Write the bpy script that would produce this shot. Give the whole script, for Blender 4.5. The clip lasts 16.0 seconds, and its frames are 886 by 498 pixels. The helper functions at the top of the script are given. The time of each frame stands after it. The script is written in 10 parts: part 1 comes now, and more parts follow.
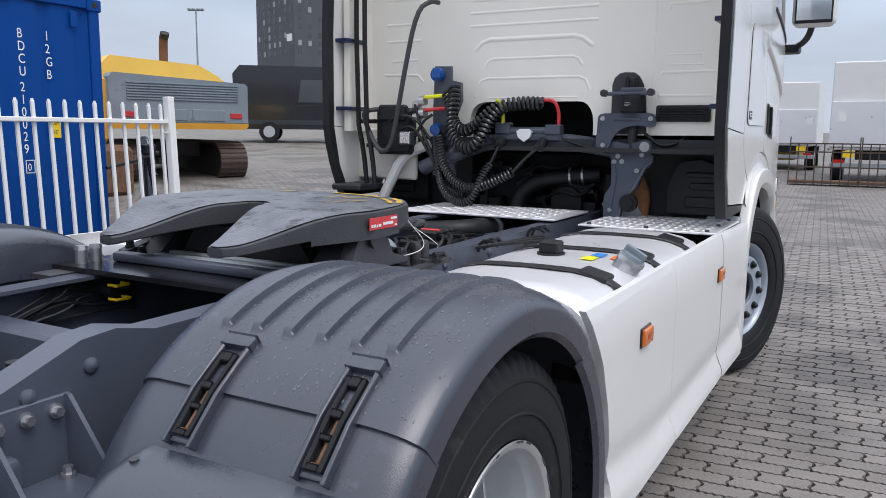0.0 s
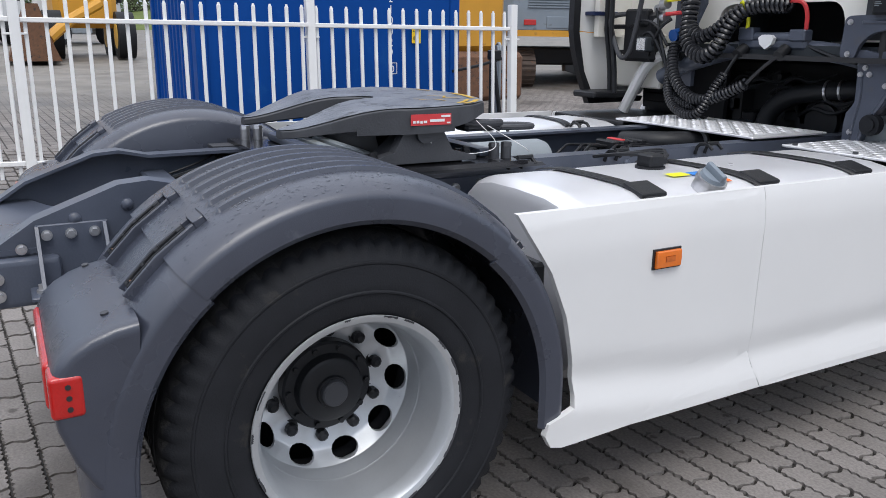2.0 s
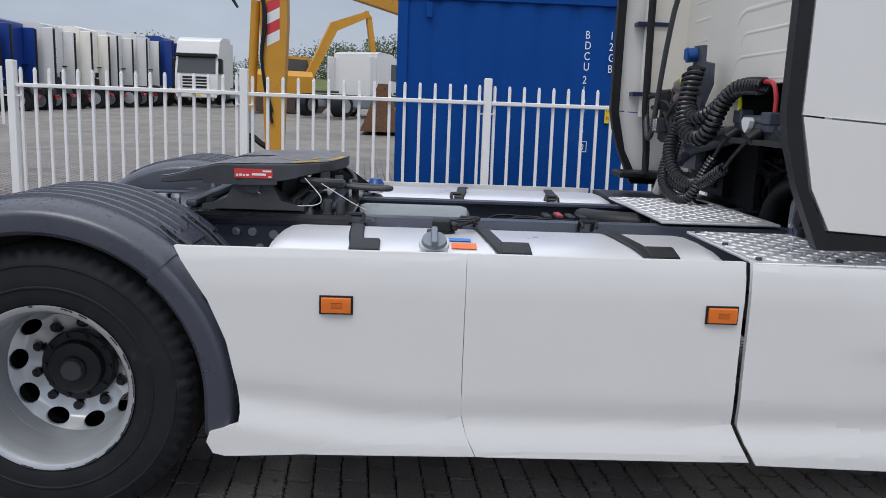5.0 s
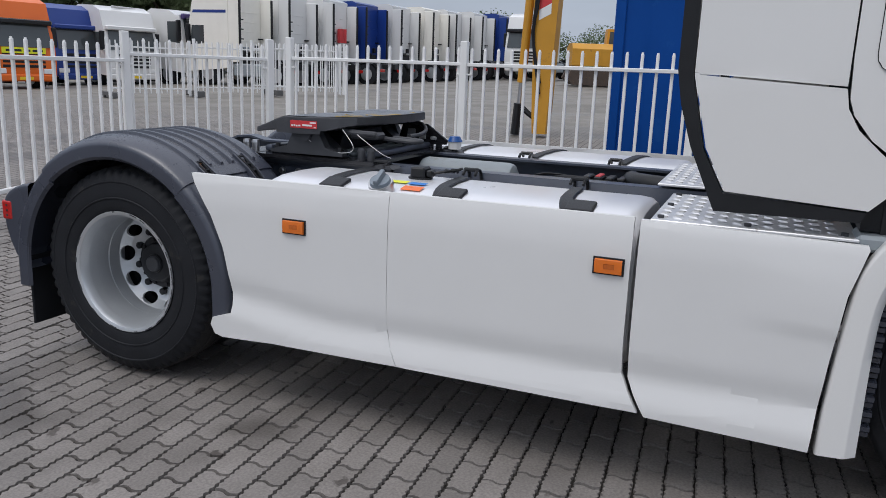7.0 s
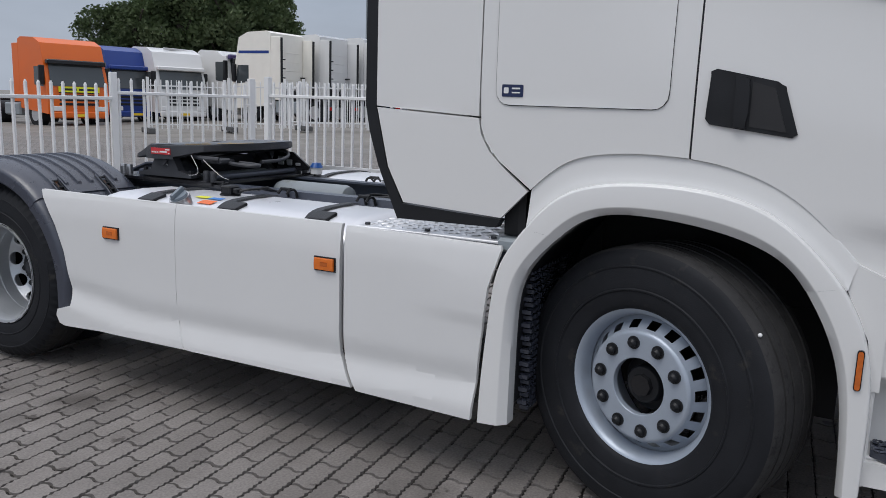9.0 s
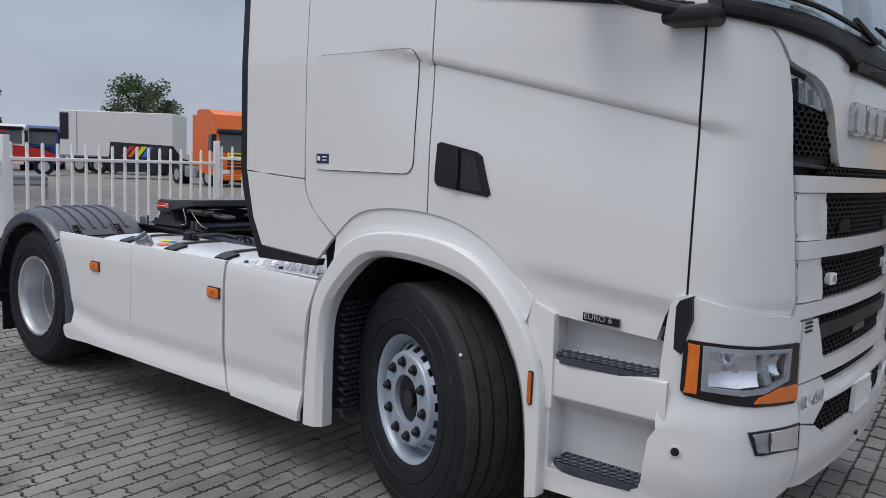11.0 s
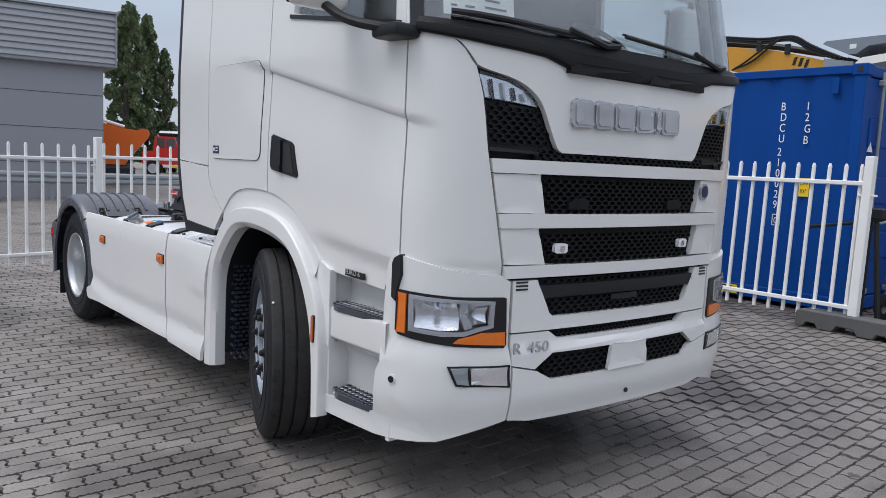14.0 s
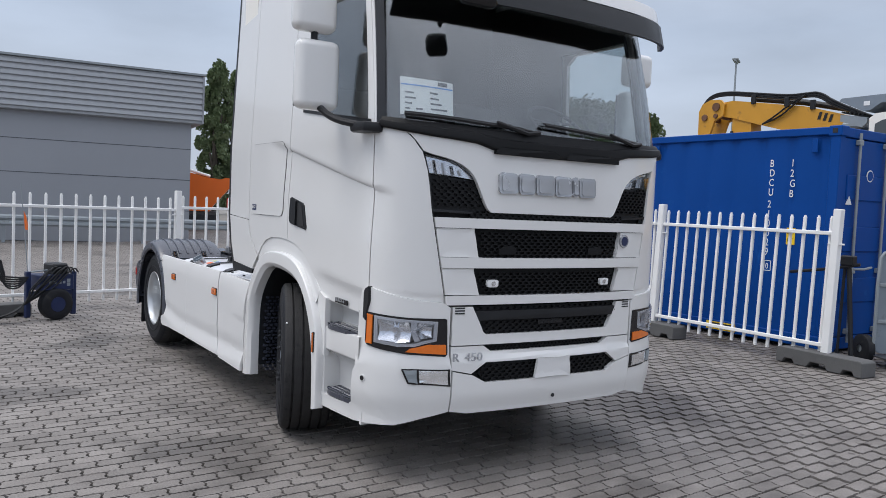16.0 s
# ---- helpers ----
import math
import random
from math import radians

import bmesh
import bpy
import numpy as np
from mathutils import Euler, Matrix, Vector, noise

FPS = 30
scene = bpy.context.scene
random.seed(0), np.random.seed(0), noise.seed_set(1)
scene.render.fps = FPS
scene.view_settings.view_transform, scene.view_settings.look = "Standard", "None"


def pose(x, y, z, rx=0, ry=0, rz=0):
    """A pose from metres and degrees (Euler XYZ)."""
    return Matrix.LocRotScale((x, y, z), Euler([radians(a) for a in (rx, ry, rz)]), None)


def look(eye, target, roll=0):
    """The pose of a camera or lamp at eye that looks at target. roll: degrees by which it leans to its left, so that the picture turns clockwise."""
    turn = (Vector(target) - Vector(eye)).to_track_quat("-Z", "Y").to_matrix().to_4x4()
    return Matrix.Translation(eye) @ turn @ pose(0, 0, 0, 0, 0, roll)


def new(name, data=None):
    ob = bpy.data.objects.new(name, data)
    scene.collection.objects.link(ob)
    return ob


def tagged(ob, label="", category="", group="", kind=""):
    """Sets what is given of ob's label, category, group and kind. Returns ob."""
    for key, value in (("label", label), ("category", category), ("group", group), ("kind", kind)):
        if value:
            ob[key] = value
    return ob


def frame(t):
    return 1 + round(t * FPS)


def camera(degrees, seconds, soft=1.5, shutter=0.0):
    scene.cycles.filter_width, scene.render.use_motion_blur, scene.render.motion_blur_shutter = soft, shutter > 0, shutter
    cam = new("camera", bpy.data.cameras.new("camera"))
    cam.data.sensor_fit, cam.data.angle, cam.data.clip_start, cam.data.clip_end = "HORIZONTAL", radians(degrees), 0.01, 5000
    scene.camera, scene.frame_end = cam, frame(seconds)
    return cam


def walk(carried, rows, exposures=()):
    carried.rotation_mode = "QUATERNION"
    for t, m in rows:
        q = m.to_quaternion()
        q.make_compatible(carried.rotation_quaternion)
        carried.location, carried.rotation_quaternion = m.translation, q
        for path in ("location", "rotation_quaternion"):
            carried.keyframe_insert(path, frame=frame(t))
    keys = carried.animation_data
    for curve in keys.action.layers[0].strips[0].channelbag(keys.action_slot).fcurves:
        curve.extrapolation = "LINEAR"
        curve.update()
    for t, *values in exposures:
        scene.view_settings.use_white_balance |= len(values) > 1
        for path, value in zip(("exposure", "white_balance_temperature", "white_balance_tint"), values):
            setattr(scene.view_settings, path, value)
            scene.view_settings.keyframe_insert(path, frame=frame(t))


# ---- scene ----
cam = camera(58.7, 16.0, soft=0.55)
PATH = [
    (0, (1.892, -1.487, 1.504), (0.925, 0.239, 1.208), 0.6),
    (0.5, (2.191, -1.335, 1.505), (0.906, 0.166, 1.196), 0.5),
    (1, (2.443, -1.092, 1.498), (0.986, 0.218, 1.099), 0.7),
    (1.5, (2.715, -0.901, 1.5), (1.162, 0.254, 0.998), 1.1),
    (2, (2.931, -0.704, 1.499), (1.246, 0.236, 0.974), 0.8),
    (2.5, (3.106, -0.423, 1.502), (1.363, 0.401, 0.968), 1.7),
    (3, (3.394, -0.158, 1.533), (1.583, 0.488, 0.983), 1.3),
    (3.5, (3.548, 0.146, 1.514), (1.704, 0.721, 0.997), 1.7),
    (4, (3.636, 0.507, 1.519), (1.733, 0.942, 1.082), 1.9),
    (6.5, (3.988, 2.39, 1.513), (2.105, 1.855, 1.1), 1.9),
    (7, (3.998, 2.783, 1.518), (2.189, 2.058, 1.072), 2.1),
    (7.5, (4.003, 3.135, 1.524), (2.22, 2.364, 1.049), 2.3),
    (8, (3.968, 3.479, 1.546), (2.21, 2.653, 1.07), 2.2),
    (8.5, (4.007, 3.878, 1.56), (2.247, 3.027, 1.139), 1.9),
    (9, (4.005, 4.26, 1.552), (2.245, 3.382, 1.189), 1.9),
    (11.5, (3.575, 6.324, 1.612), (2.093, 4.998, 1.401), 2.2),
    (12, (3.307, 6.594, 1.6), (1.878, 5.212, 1.379), 2.2),
    (12.5, (3.144, 6.806, 1.616), (1.792, 5.35, 1.391), 2.3),
    (13, (3.073, 7.023, 1.599), (1.776, 5.518, 1.371), 2.4),
    (13.5, (3.113, 7.333, 1.607), (1.836, 5.812, 1.378), 2.4),
    (14, (3.17, 7.666, 1.576), (1.903, 6.133, 1.363), 2.5),
    (14.5, (3.271, 8.025, 1.592), (2.024, 6.47, 1.432), 2.5),
    (15, (3.317, 8.399, 1.644), (2.091, 6.825, 1.5), 2.4),
    (15.5, (3.326, 8.723, 1.661), (2.128, 7.127, 1.538), 2.4),
    (16, (3.393, 9.063, 1.676), (2.284, 7.402, 1.568), 2.5),
]
walk(cam, [(t, look(eye, target, roll)) for t, eye, target, roll in PATH], [(0.0, 0.20), (1.5, 0.22), (3.4, 0.13), (4.1, 0.02), (6.4, -0.26), (7.0, -0.25), (9.0, -0.31), (12.5, -0.15), (13.5, -0.04), (15.0, 0.10), (16.0, 0.08)])

# ---- world and light: an overcast day ----
SUN_DIR = (0.46, -0.18, 0.87)
world = bpy.data.worlds.new("world")
scene.world = world
world.use_nodes = True
wn, wl = world.node_tree.nodes, world.node_tree.links
wn.clear()
w_out, w_bg = wn.new("ShaderNodeOutputWorld"), wn.new("ShaderNodeBackground")
sky = wn.new("ShaderNodeTexSky")
sky.sky_type, sky.sun_disc = "NISHITA", False
sky.sun_elevation, sky.sun_rotation = radians(60), radians(111)
sky.dust_density, sky.air_density = 4.0, 1.5
w_geo, w_sep = wn.new("ShaderNodeTexCoord"), wn.new("ShaderNodeSeparateXYZ")
wl.new(w_geo.outputs["Generated"], w_sep.inputs[0])
w_ramp = wn.new("ShaderNodeValToRGB")
w_ramp.color_ramp.elements[0].position, w_ramp.color_ramp.elements[0].color = 0.0, (0.66, 0.74, 0.88, 1)
w_ramp.color_ramp.elements[1].position, w_ramp.color_ramp.elements[1].color = 0.85, (1.72, 1.78, 1.98, 1)
w_mid = w_ramp.color_ramp.elements.new(0.22)
w_mid.color = (0.57, 0.67, 0.85, 1)
wl.new(w_sep.outputs["Z"], w_ramp.inputs[0])
w_cloud = wn.new("ShaderNodeTexNoise")
w_cloud.inputs["Scale"].default_value, w_cloud.inputs["Detail"].default_value = 3.2, 6.0
w_map = wn.new("ShaderNodeMapping")
w_map.inputs["Scale"].default_value = (1, 1, 3.0)
wl.new(w_geo.outputs["Generated"], w_map.inputs[0])
wl.new(w_map.outputs[0], w_cloud.inputs["Vector"])
w_cr = wn.new("ShaderNodeMapRange")
w_cr.inputs["From Min"].default_value, w_cr.inputs["From Max"].default_value = 0.3, 0.7
w_cr.inputs["To Min"].default_value, w_cr.inputs["To Max"].default_value = 0.86, 1.14
wl.new(w_cloud.outputs["Fac"], w_cr.inputs["Value"])
w_mul = wn.new("ShaderNodeMix")
w_mul.data_type, w_mul.blend_type = "RGBA", "MULTIPLY"
w_mul.inputs["Factor"].default_value = 1.0
wl.new(w_ramp.outputs["Color"], w_mul.inputs["A"])
wl.new(w_cr.outputs[0], w_mul.inputs["B"])
w_dim = wn.new("ShaderNodeVectorMath")
w_dim.operation = "SCALE"
w_dim.inputs["Scale"].default_value = 0.07
wl.new(sky.outputs["Color"], w_dim.inputs[0])
w_mix = wn.new("ShaderNodeMix")
w_mix.data_type = "RGBA"
w_mix.inputs["Factor"].default_value = 0.82
wl.new(w_dim.outputs[0], w_mix.inputs["A"])
wl.new(w_mul.outputs["Result"], w_mix.inputs["B"])
wl.new(w_mix.outputs["Result"], w_bg.inputs["Color"])
w_bg.inputs["Strength"].default_value = 0.92
wl.new(w_bg.outputs[0], w_out.inputs[0])

sun = new("sun", bpy.data.lights.new("sun", "SUN"))
sun.data.energy, sun.data.angle, sun.data.color = 1.25, radians(30), (1.0, 0.985, 0.965)
sun.matrix_world = look(Vector(SUN_DIR) * 50, (0, 0, 0))


# ---- materials ----
def mat(name, col, rough=0.5, metal=0.0, var=0.1, scale=5.0, bump=0.0, bscale=150.0, coat=0.0, spots=None, emit=0.0):
    """A procedural surface: colour varied at two scales, uneven gloss and fine relief; spots: (colour, amount, scale) of wear."""
    m = bpy.data.materials.new(name)
    m.use_nodes = True
    n, l = m.node_tree.nodes, m.node_tree.links
    b = n["Principled BSDF"]
    co = n.new("ShaderNodeTexCoord")
    big, fine = n.new("ShaderNodeTexNoise"), n.new("ShaderNodeTexNoise")
    for tex, s, d in ((big, scale, 5.0), (fine, bscale, 3.0)):
        tex.inputs["Scale"].default_value, tex.inputs["Detail"].default_value = s, d
        l.new(co.outputs["Object"], tex.inputs["Vector"])
    mix = n.new("ShaderNodeMix")
    mix.data_type = "RGBA"
    mix.inputs["A"].default_value = (*[c * (1 - var) for c in col], 1)
    mix.inputs["B"].default_value = (*[min(1, c * (1 + var)) for c in col], 1)
    both = n.new("ShaderNodeMath")
    both.operation = "MULTIPLY_ADD"
    both.inputs[1].default_value, both.inputs[2].default_value = 0.4, 0.3
    l.new(fine.outputs["Fac"], both.inputs[0])
    add = n.new("ShaderNodeMath")
    add.operation = "MULTIPLY_ADD"
    add.inputs[1].default_value = 1.2
    l.new(big.outputs["Fac"], add.inputs[0])
    sub = n.new("ShaderNodeMath")
    sub.operation = "SUBTRACT"
    sub.inputs[1].default_value = 0.6
    l.new(both.outputs[0], sub.inputs[0])
    l.new(sub.outputs[0], add.inputs[2])
    add.use_clamp = True
    l.new(add.outputs[0], mix.inputs["Factor"])
    top = mix.outputs["Result"]
    if spots:
        sp = n.new("ShaderNodeTexNoise")
        sp.inputs["Scale"].default_value, sp.inputs["Detail"].default_value = spots[2], 8.0
        sp.inputs["Roughness"].default_value = 0.65
        l.new(co.outputs["Object"], sp.inputs["Vector"])
        rg = n.new("ShaderNodeMapRange")
        rg.inputs["From Min"].default_value, rg.inputs["From Max"].default_value = 0.72 - spots[1], 0.80 - spots[1]
        l.new(sp.outputs["Fac"], rg.inputs["Value"])
        m2 = n.new("ShaderNodeMix")
        m2.data_type = "RGBA"
        m2.inputs["B"].default_value = (*spots[0], 1)
        l.new(rg.outputs[0], m2.inputs["Factor"])
        l.new(top, m2.inputs["A"])
        top = m2.outputs["Result"]
    l.new(top, b.inputs["Base Color"])
    rr = n.new("ShaderNodeMapRange")
    rr.inputs["To Min"].default_value, rr.inputs["To Max"].default_value = max(0.02, rough - 0.08), min(1, rough + 0.1)
    l.new(big.outputs["Fac"], rr.inputs["Value"])
    l.new(rr.outputs[0], b.inputs["Roughness"])
    b.inputs["Metallic"].default_value = metal
    b.inputs["Coat Weight"].default_value = coat
    b.inputs["Coat Roughness"].default_value = 0.06
    if bump:
        bp = n.new("ShaderNodeBump")
        bp.inputs["Strength"].default_value, bp.inputs["Distance"].default_value = bump, 0.004
        l.new(fine.outputs["Fac"], bp.inputs["Height"])
        l.new(bp.outputs[0], b.inputs["Normal"])
    if emit:
        l.new(top, b.inputs["Emission Color"])
        b.inputs["Emission Strength"].default_value = emit
    return m


def glass_mat(name, col=(0.9, 0.95, 0.95), rough=0.0, mixin=0.75, face=0.15):
    """A thin pane: mostly clear, with a mirror coat."""
    m = bpy.data.materials.new(name)
    m.use_nodes = True
    n, l = m.node_tree.nodes, m.node_tree.links
    n.remove(n["Principled BSDF"])
    tr, gl, mx, fr = (n.new("ShaderNodeBsdfTransparent"), n.new("ShaderNodeBsdfGlossy"), n.new("ShaderNodeMixShader"), n.new("ShaderNodeLayerWeight"))
    pw, ma = n.new("ShaderNodeMath"), n.new("ShaderNodeMath")
    pw.operation, ma.operation = "POWER", "MULTIPLY_ADD"
    pw.inputs[1].default_value, ma.inputs[1].default_value, ma.inputs[2].default_value = 4.5, 0.85, face
    fr.inputs["Blend"].default_value = 0.5
    l.new(fr.outputs["Facing"], pw.inputs[0])
    l.new(pw.outputs[0], ma.inputs[0])
    tr.inputs[0].default_value = (*[c * mixin for c in col], 1)
    gl.inputs["Roughness"].default_value = rough
    l.new(ma.outputs[0], mx.inputs[0])
    l.new(tr.outputs[0], mx.inputs[1])
    l.new(gl.outputs[0], mx.inputs[2])
    l.new(mx.outputs[0], n["Material Output"].inputs[0])
    return m


M = {}
M["white"] = mat("white_paint", (0.74, 0.735, 0.72), 0.20, var=0.015, scale=2.0, coat=0.5)
M["white2"] = mat("white_plastic", (0.71, 0.706, 0.695), 0.33, var=0.03, scale=3.0, bump=0.05, bscale=400)
M["cabback"] = mat("cab_back_paint", (0.86, 0.83, 0.755), 0.32, var=0.05, scale=3.0)
M["fender"] = mat("dark_grey_plastic", (0.042, 0.0475, 0.066), 0.27, var=0.22, scale=6.0, bump=0.12, bscale=420, spots=((0.075, 0.084, 0.105), 0.10, 9.0))
M["black"] = mat("black_plastic", (0.014, 0.0148, 0.017), 0.42, var=0.3, scale=7.0, bump=0.15, bscale=300)
M["gloss"] = mat("glossy_black", (0.012, 0.012, 0.014), 0.16, var=0.2, scale=5.0)
M["hose"] = mat("black_hose_plastic", (0.020, 0.021, 0.025), 0.26, var=0.25, scale=6.0)
# near-black: shade of insides and undersides put into the colour; also print
M["dark"] = mat("near_black_and_shade", (0.019, 0.019, 0.021), 0.7, var=0.3)
M["frame"] = mat("blue_grey_frame_paint", (0.070, 0.081, 0.109), 0.30, var=0.25, scale=5.0, bump=0.1, bscale=150, spots=((0.075, 0.080, 0.095), 0.12, 7.0))
M["rubber"] = mat("tyre_rubber", (0.018, 0.019, 0.022), 0.55, var=0.3, scale=9.0, bump=0.25, bscale=220, spots=((0.034, 0.033, 0.032), 0.12, 11.0))
M["rim"] = mat("silver_rim_paint", (0.56, 0.58, 0.60), 0.36, metal=0.65, var=0.08, scale=9.0, spots=((0.06, 0.058, 0.055), 0.02, 24.0))
M["rim_f"] = mat("blue_silver_rim_paint", (0.40, 0.45, 0.52), 0.38, metal=0.3, var=0.08, scale=9.0, spots=((0.10, 0.10, 0.10), 0.02, 24.0))
M["alu"] = mat("tank_aluminium", (0.80, 0.80, 0.82), 0.30, metal=0.45, var=0.03, scale=3.0, bump=0.03, bscale=60)
M["tread"] = mat("tread_plate_aluminium", (0.80, 0.80, 0.81), 0.34, metal=0.5, var=0.10, scale=12.0, spots=((0.4, 0.39, 0.38), 0.12, 20.0))
M["steel"] = mat("bright_steel", (0.55, 0.55, 0.56), 0.32, metal=0.9, var=0.15, scale=20.0)
M["orange"] = mat("amber_lens", (0.75, 0.17, 0.015), 0.18, var=0.1, scale=40.0, coat=0.6)
M["amberdim"] = mat("amber_lens_dark", (0.55, 0.12, 0.012), 0.2, var=0.25, scale=60.0, bump=0.4, bscale=90, coat=0.6)
M["red"] = mat("red_lens", (0.46, 0.008, 0.006), 0.15, var=0.12, scale=30.0, bump=0.3, bscale=160, coat=0.6)
M["clearlens"] = mat("reflector_silver", (0.75, 0.76, 0.78), 0.08, metal=0.85, var=0.2, scale=30.0, bump=0.5, bscale=60)
M["redlabel"] = mat("red_label", (0.60, 0.045, 0.05), 0.35, var=0.1, scale=30.0)
M["whitelabel"] = mat("white_label", (0.78, 0.78, 0.77), 0.4, var=0.04, scale=30.0)
M["yellow"] = mat("yellow_label", (0.85, 0.58, 0.02), 0.4, var=0.06, scale=30.0)
M["lemon"] = mat("lemon_sticker", (0.80, 0.80, 0.02), 0.4, var=0.05, scale=30.0)
M["blue_l"] = mat("blue_sticker", (0.03, 0.22, 0.65), 0.4, var=0.05, scale=30.0)
M["orange_l"] = mat("orange_sticker", (0.85, 0.16, 0.02), 0.4, var=0.05, scale=30.0)
M["fifth"] = mat("fifth_wheel_iron", (0.135, 0.143, 0.162), 0.36, metal=0.2, var=0.6, scale=9.0, bump=0.9, bscale=85, spots=((0.035, 0.036, 0.040), 0.17, 11.0))
M["ironside"] = mat("fifth_wheel_side", (0.042, 0.044, 0.050), 0.5, var=0.3, scale=9.0, bump=0.3, bscale=120)
M["chalk"] = mat("yellow_chalk_paint", (0.50, 0.31, 0.03), 0.7, var=0.3, scale=40.0)
M["rust"] = mat("rusty_iron", (0.14, 0.068, 0.036), 0.8, var=0.4, scale=12.0, bump=0.6, bscale=80, spots=((0.05, 0.035, 0.03), 0.15, 10.0))
M["bluecap"] = mat("blue_plastic", (0.01, 0.08, 0.30), 0.3, var=0.1)
M["bluepaint"] = mat("navy_paint", (0.012, 0.022, 0.075), 0.4, var=0.25, scale=8.0)
M["container"] = mat("container_blue", (0.0014, 0.055, 0.262), 0.5, var=0.10, scale=1.6, bump=0.1, bscale=40, spots=((0.006, 0.072, 0.29), 0.10, 3.0))
M["container"].node_tree.nodes["Principled BSDF"].inputs["Specular IOR Level"].default_value = 0.15
M["fender"].node_tree.nodes["Principled BSDF"].inputs["Specular IOR Level"].default_value = 0.75
M["fence"] = mat("white_fence_coating", (0.80, 0.80, 0.79), 0.45, var=0.05, scale=3.0)
M["yellowpaint"] = mat("machine_yellow", (0.56, 0.27, 0.022), 0.45, var=0.15, scale=2.0, spots=((0.35, 0.17, 0.03), 0.10, 4.0))
M["yellowbright"] = mat("machine_yellow_bright", (0.84, 0.52, 0.09), 0.42, var=0.1, scale=1.5)
M["rustpipe"] = mat("rusty_exhaust_pipe", (0.26, 0.115, 0.05), 0.7, metal=0.2, var=0.45, scale=10.0, bump=0.4, bscale=80, spots=((0.07, 0.045, 0.035), 0.15, 9.0))
M["greypaint"] = mat("machine_grey", (0.25, 0.28, 0.30), 0.5, var=0.15, scale=2.0, spots=((0.2, 0.21, 0.2), 0.12, 4.0))
M["track"] = mat("dull_track_iron", (0.080, 0.058, 0.046), 0.7, metal=0.2, var=0.4, scale=8.0, bump=0.5, bscale=60, spots=((0.13, 0.075, 0.045), 0.14, 6.0))
M["hoodgrey"] = mat("dusty_blue_grey_paint", (0.19, 0.225, 0.26), 0.5, var=0.2, scale=2.0, spots=((0.14, 0.16, 0.18), 0.14, 4.0))
M["concrete"] = mat("block_concrete", (0.10, 0.10, 0.10), 0.85, var=0.25, scale=6.0, bump=0.5, bscale=60)
M["cladding"] = mat("grey_cladding", (0.27, 0.285, 0.31), 0.5, metal=0.1, var=0.06, scale=0.6)
M["cladding2"] = mat("grey_louvre_cladding", (0.31, 0.325, 0.345), 0.45, metal=0.2, var=0.05, scale=0.6)
M["tower"] = mat("dark_brick_tower", (0.075, 0.082, 0.095), 0.7, var=0.2, scale=0.4)
M["pane"] = mat("dark_window_pane", (0.065, 0.075, 0.080), 0.07, var=0.2, scale=0.5)
M["leaf"] = mat("foliage", (0.165, 0.215, 0.110), 0.6, var=0.5, scale=0.7, spots=((0.080, 0.115, 0.055), 0.15, 1.2))
M["bark"] = mat("bark", (0.06, 0.05, 0.04), 0.9, var=0.3, scale=4.0)
M["red_paint"] = mat("red_truck_paint", (0.55, 0.02, 0.015), 0.35, var=0.1, scale=1.0)
M["orange_paint"] = mat("orange_truck_paint", (0.75, 0.14, 0.012), 0.35, var=0.08, scale=1.0)
M["blue_paint"] = mat("blue_truck_paint", (0.012, 0.045, 0.24), 0.3, var=0.1, scale=1.0)
M["purple"] = mat("purple_visor", (0.05, 0.03, 0.13), 0.35, var=0.1)
M["vanblack"] = mat("black_van_paint", (0.012, 0.014, 0.018), 0.2, var=0.1, scale=1.0, coat=0.6)
M["ws"] = glass_mat("windscreen_glass", (0.93, 0.965, 0.97), 0.0, 0.96)
M["lensglass"] = glass_mat("lamp_glass", (0.97, 0.98, 1.0), 0.0, 0.97, 0.045)
M["chrome"] = mat("lamp_reflector_chrome", (0.86, 0.87, 0.88), 0.16, metal=0.8, var=0.06, scale=25.0, bump=0.12, bscale=70)
M["lampdark"] = mat("lamp_inside_grey", (0.16, 0.165, 0.175), 0.35, metal=0.5, var=0.25, scale=30.0)
M["drop"] = mat("water_drop", (0.10, 0.11, 0.13), 0.04, var=0.3, scale=90.0)
M["dusty"] = mat("dusty_tread_rubber", (0.038, 0.037, 0.037), 0.72, var=0.35, scale=14.0, bump=0.5, bscale=120, spots=((0.020, 0.020, 0.021), 0.14, 26.0))
for key, level in (("black", 0.32), ("rubber", 0.16), ("dusty", 0.2)):
    M[key].node_tree.nodes["Principled BSDF"].inputs["Specular IOR Level"].default_value = level
M["mirror"] = mat("mirror", (0.8, 0.82, 0.85), 0.02, metal=1.0, var=0.0)
M["badge"] = mat("badge_silver", (0.50, 0.515, 0.54), 0.24, metal=0.45, var=0.03, scale=6.0)
M["interior"] = mat("cab_trim", (0.025, 0.031, 0.037), 0.7, var=0.2, scale=5.0)
M["grille"] = mat("grille_plastic", (0.0075, 0.0078, 0.0088), 0.55, var=0.2, scale=9.0)
M["grille"].node_tree.nodes["Principled BSDF"].inputs["Specular IOR Level"].default_value = 0.22
M["headliner"] = mat("grey_headliner", (0.20, 0.20, 0.195), 0.9, var=0.06, scale=4.0)
M["honeyback"] = mat("grille_backing", (0.006, 0.006, 0.007), 0.8, var=0.2)


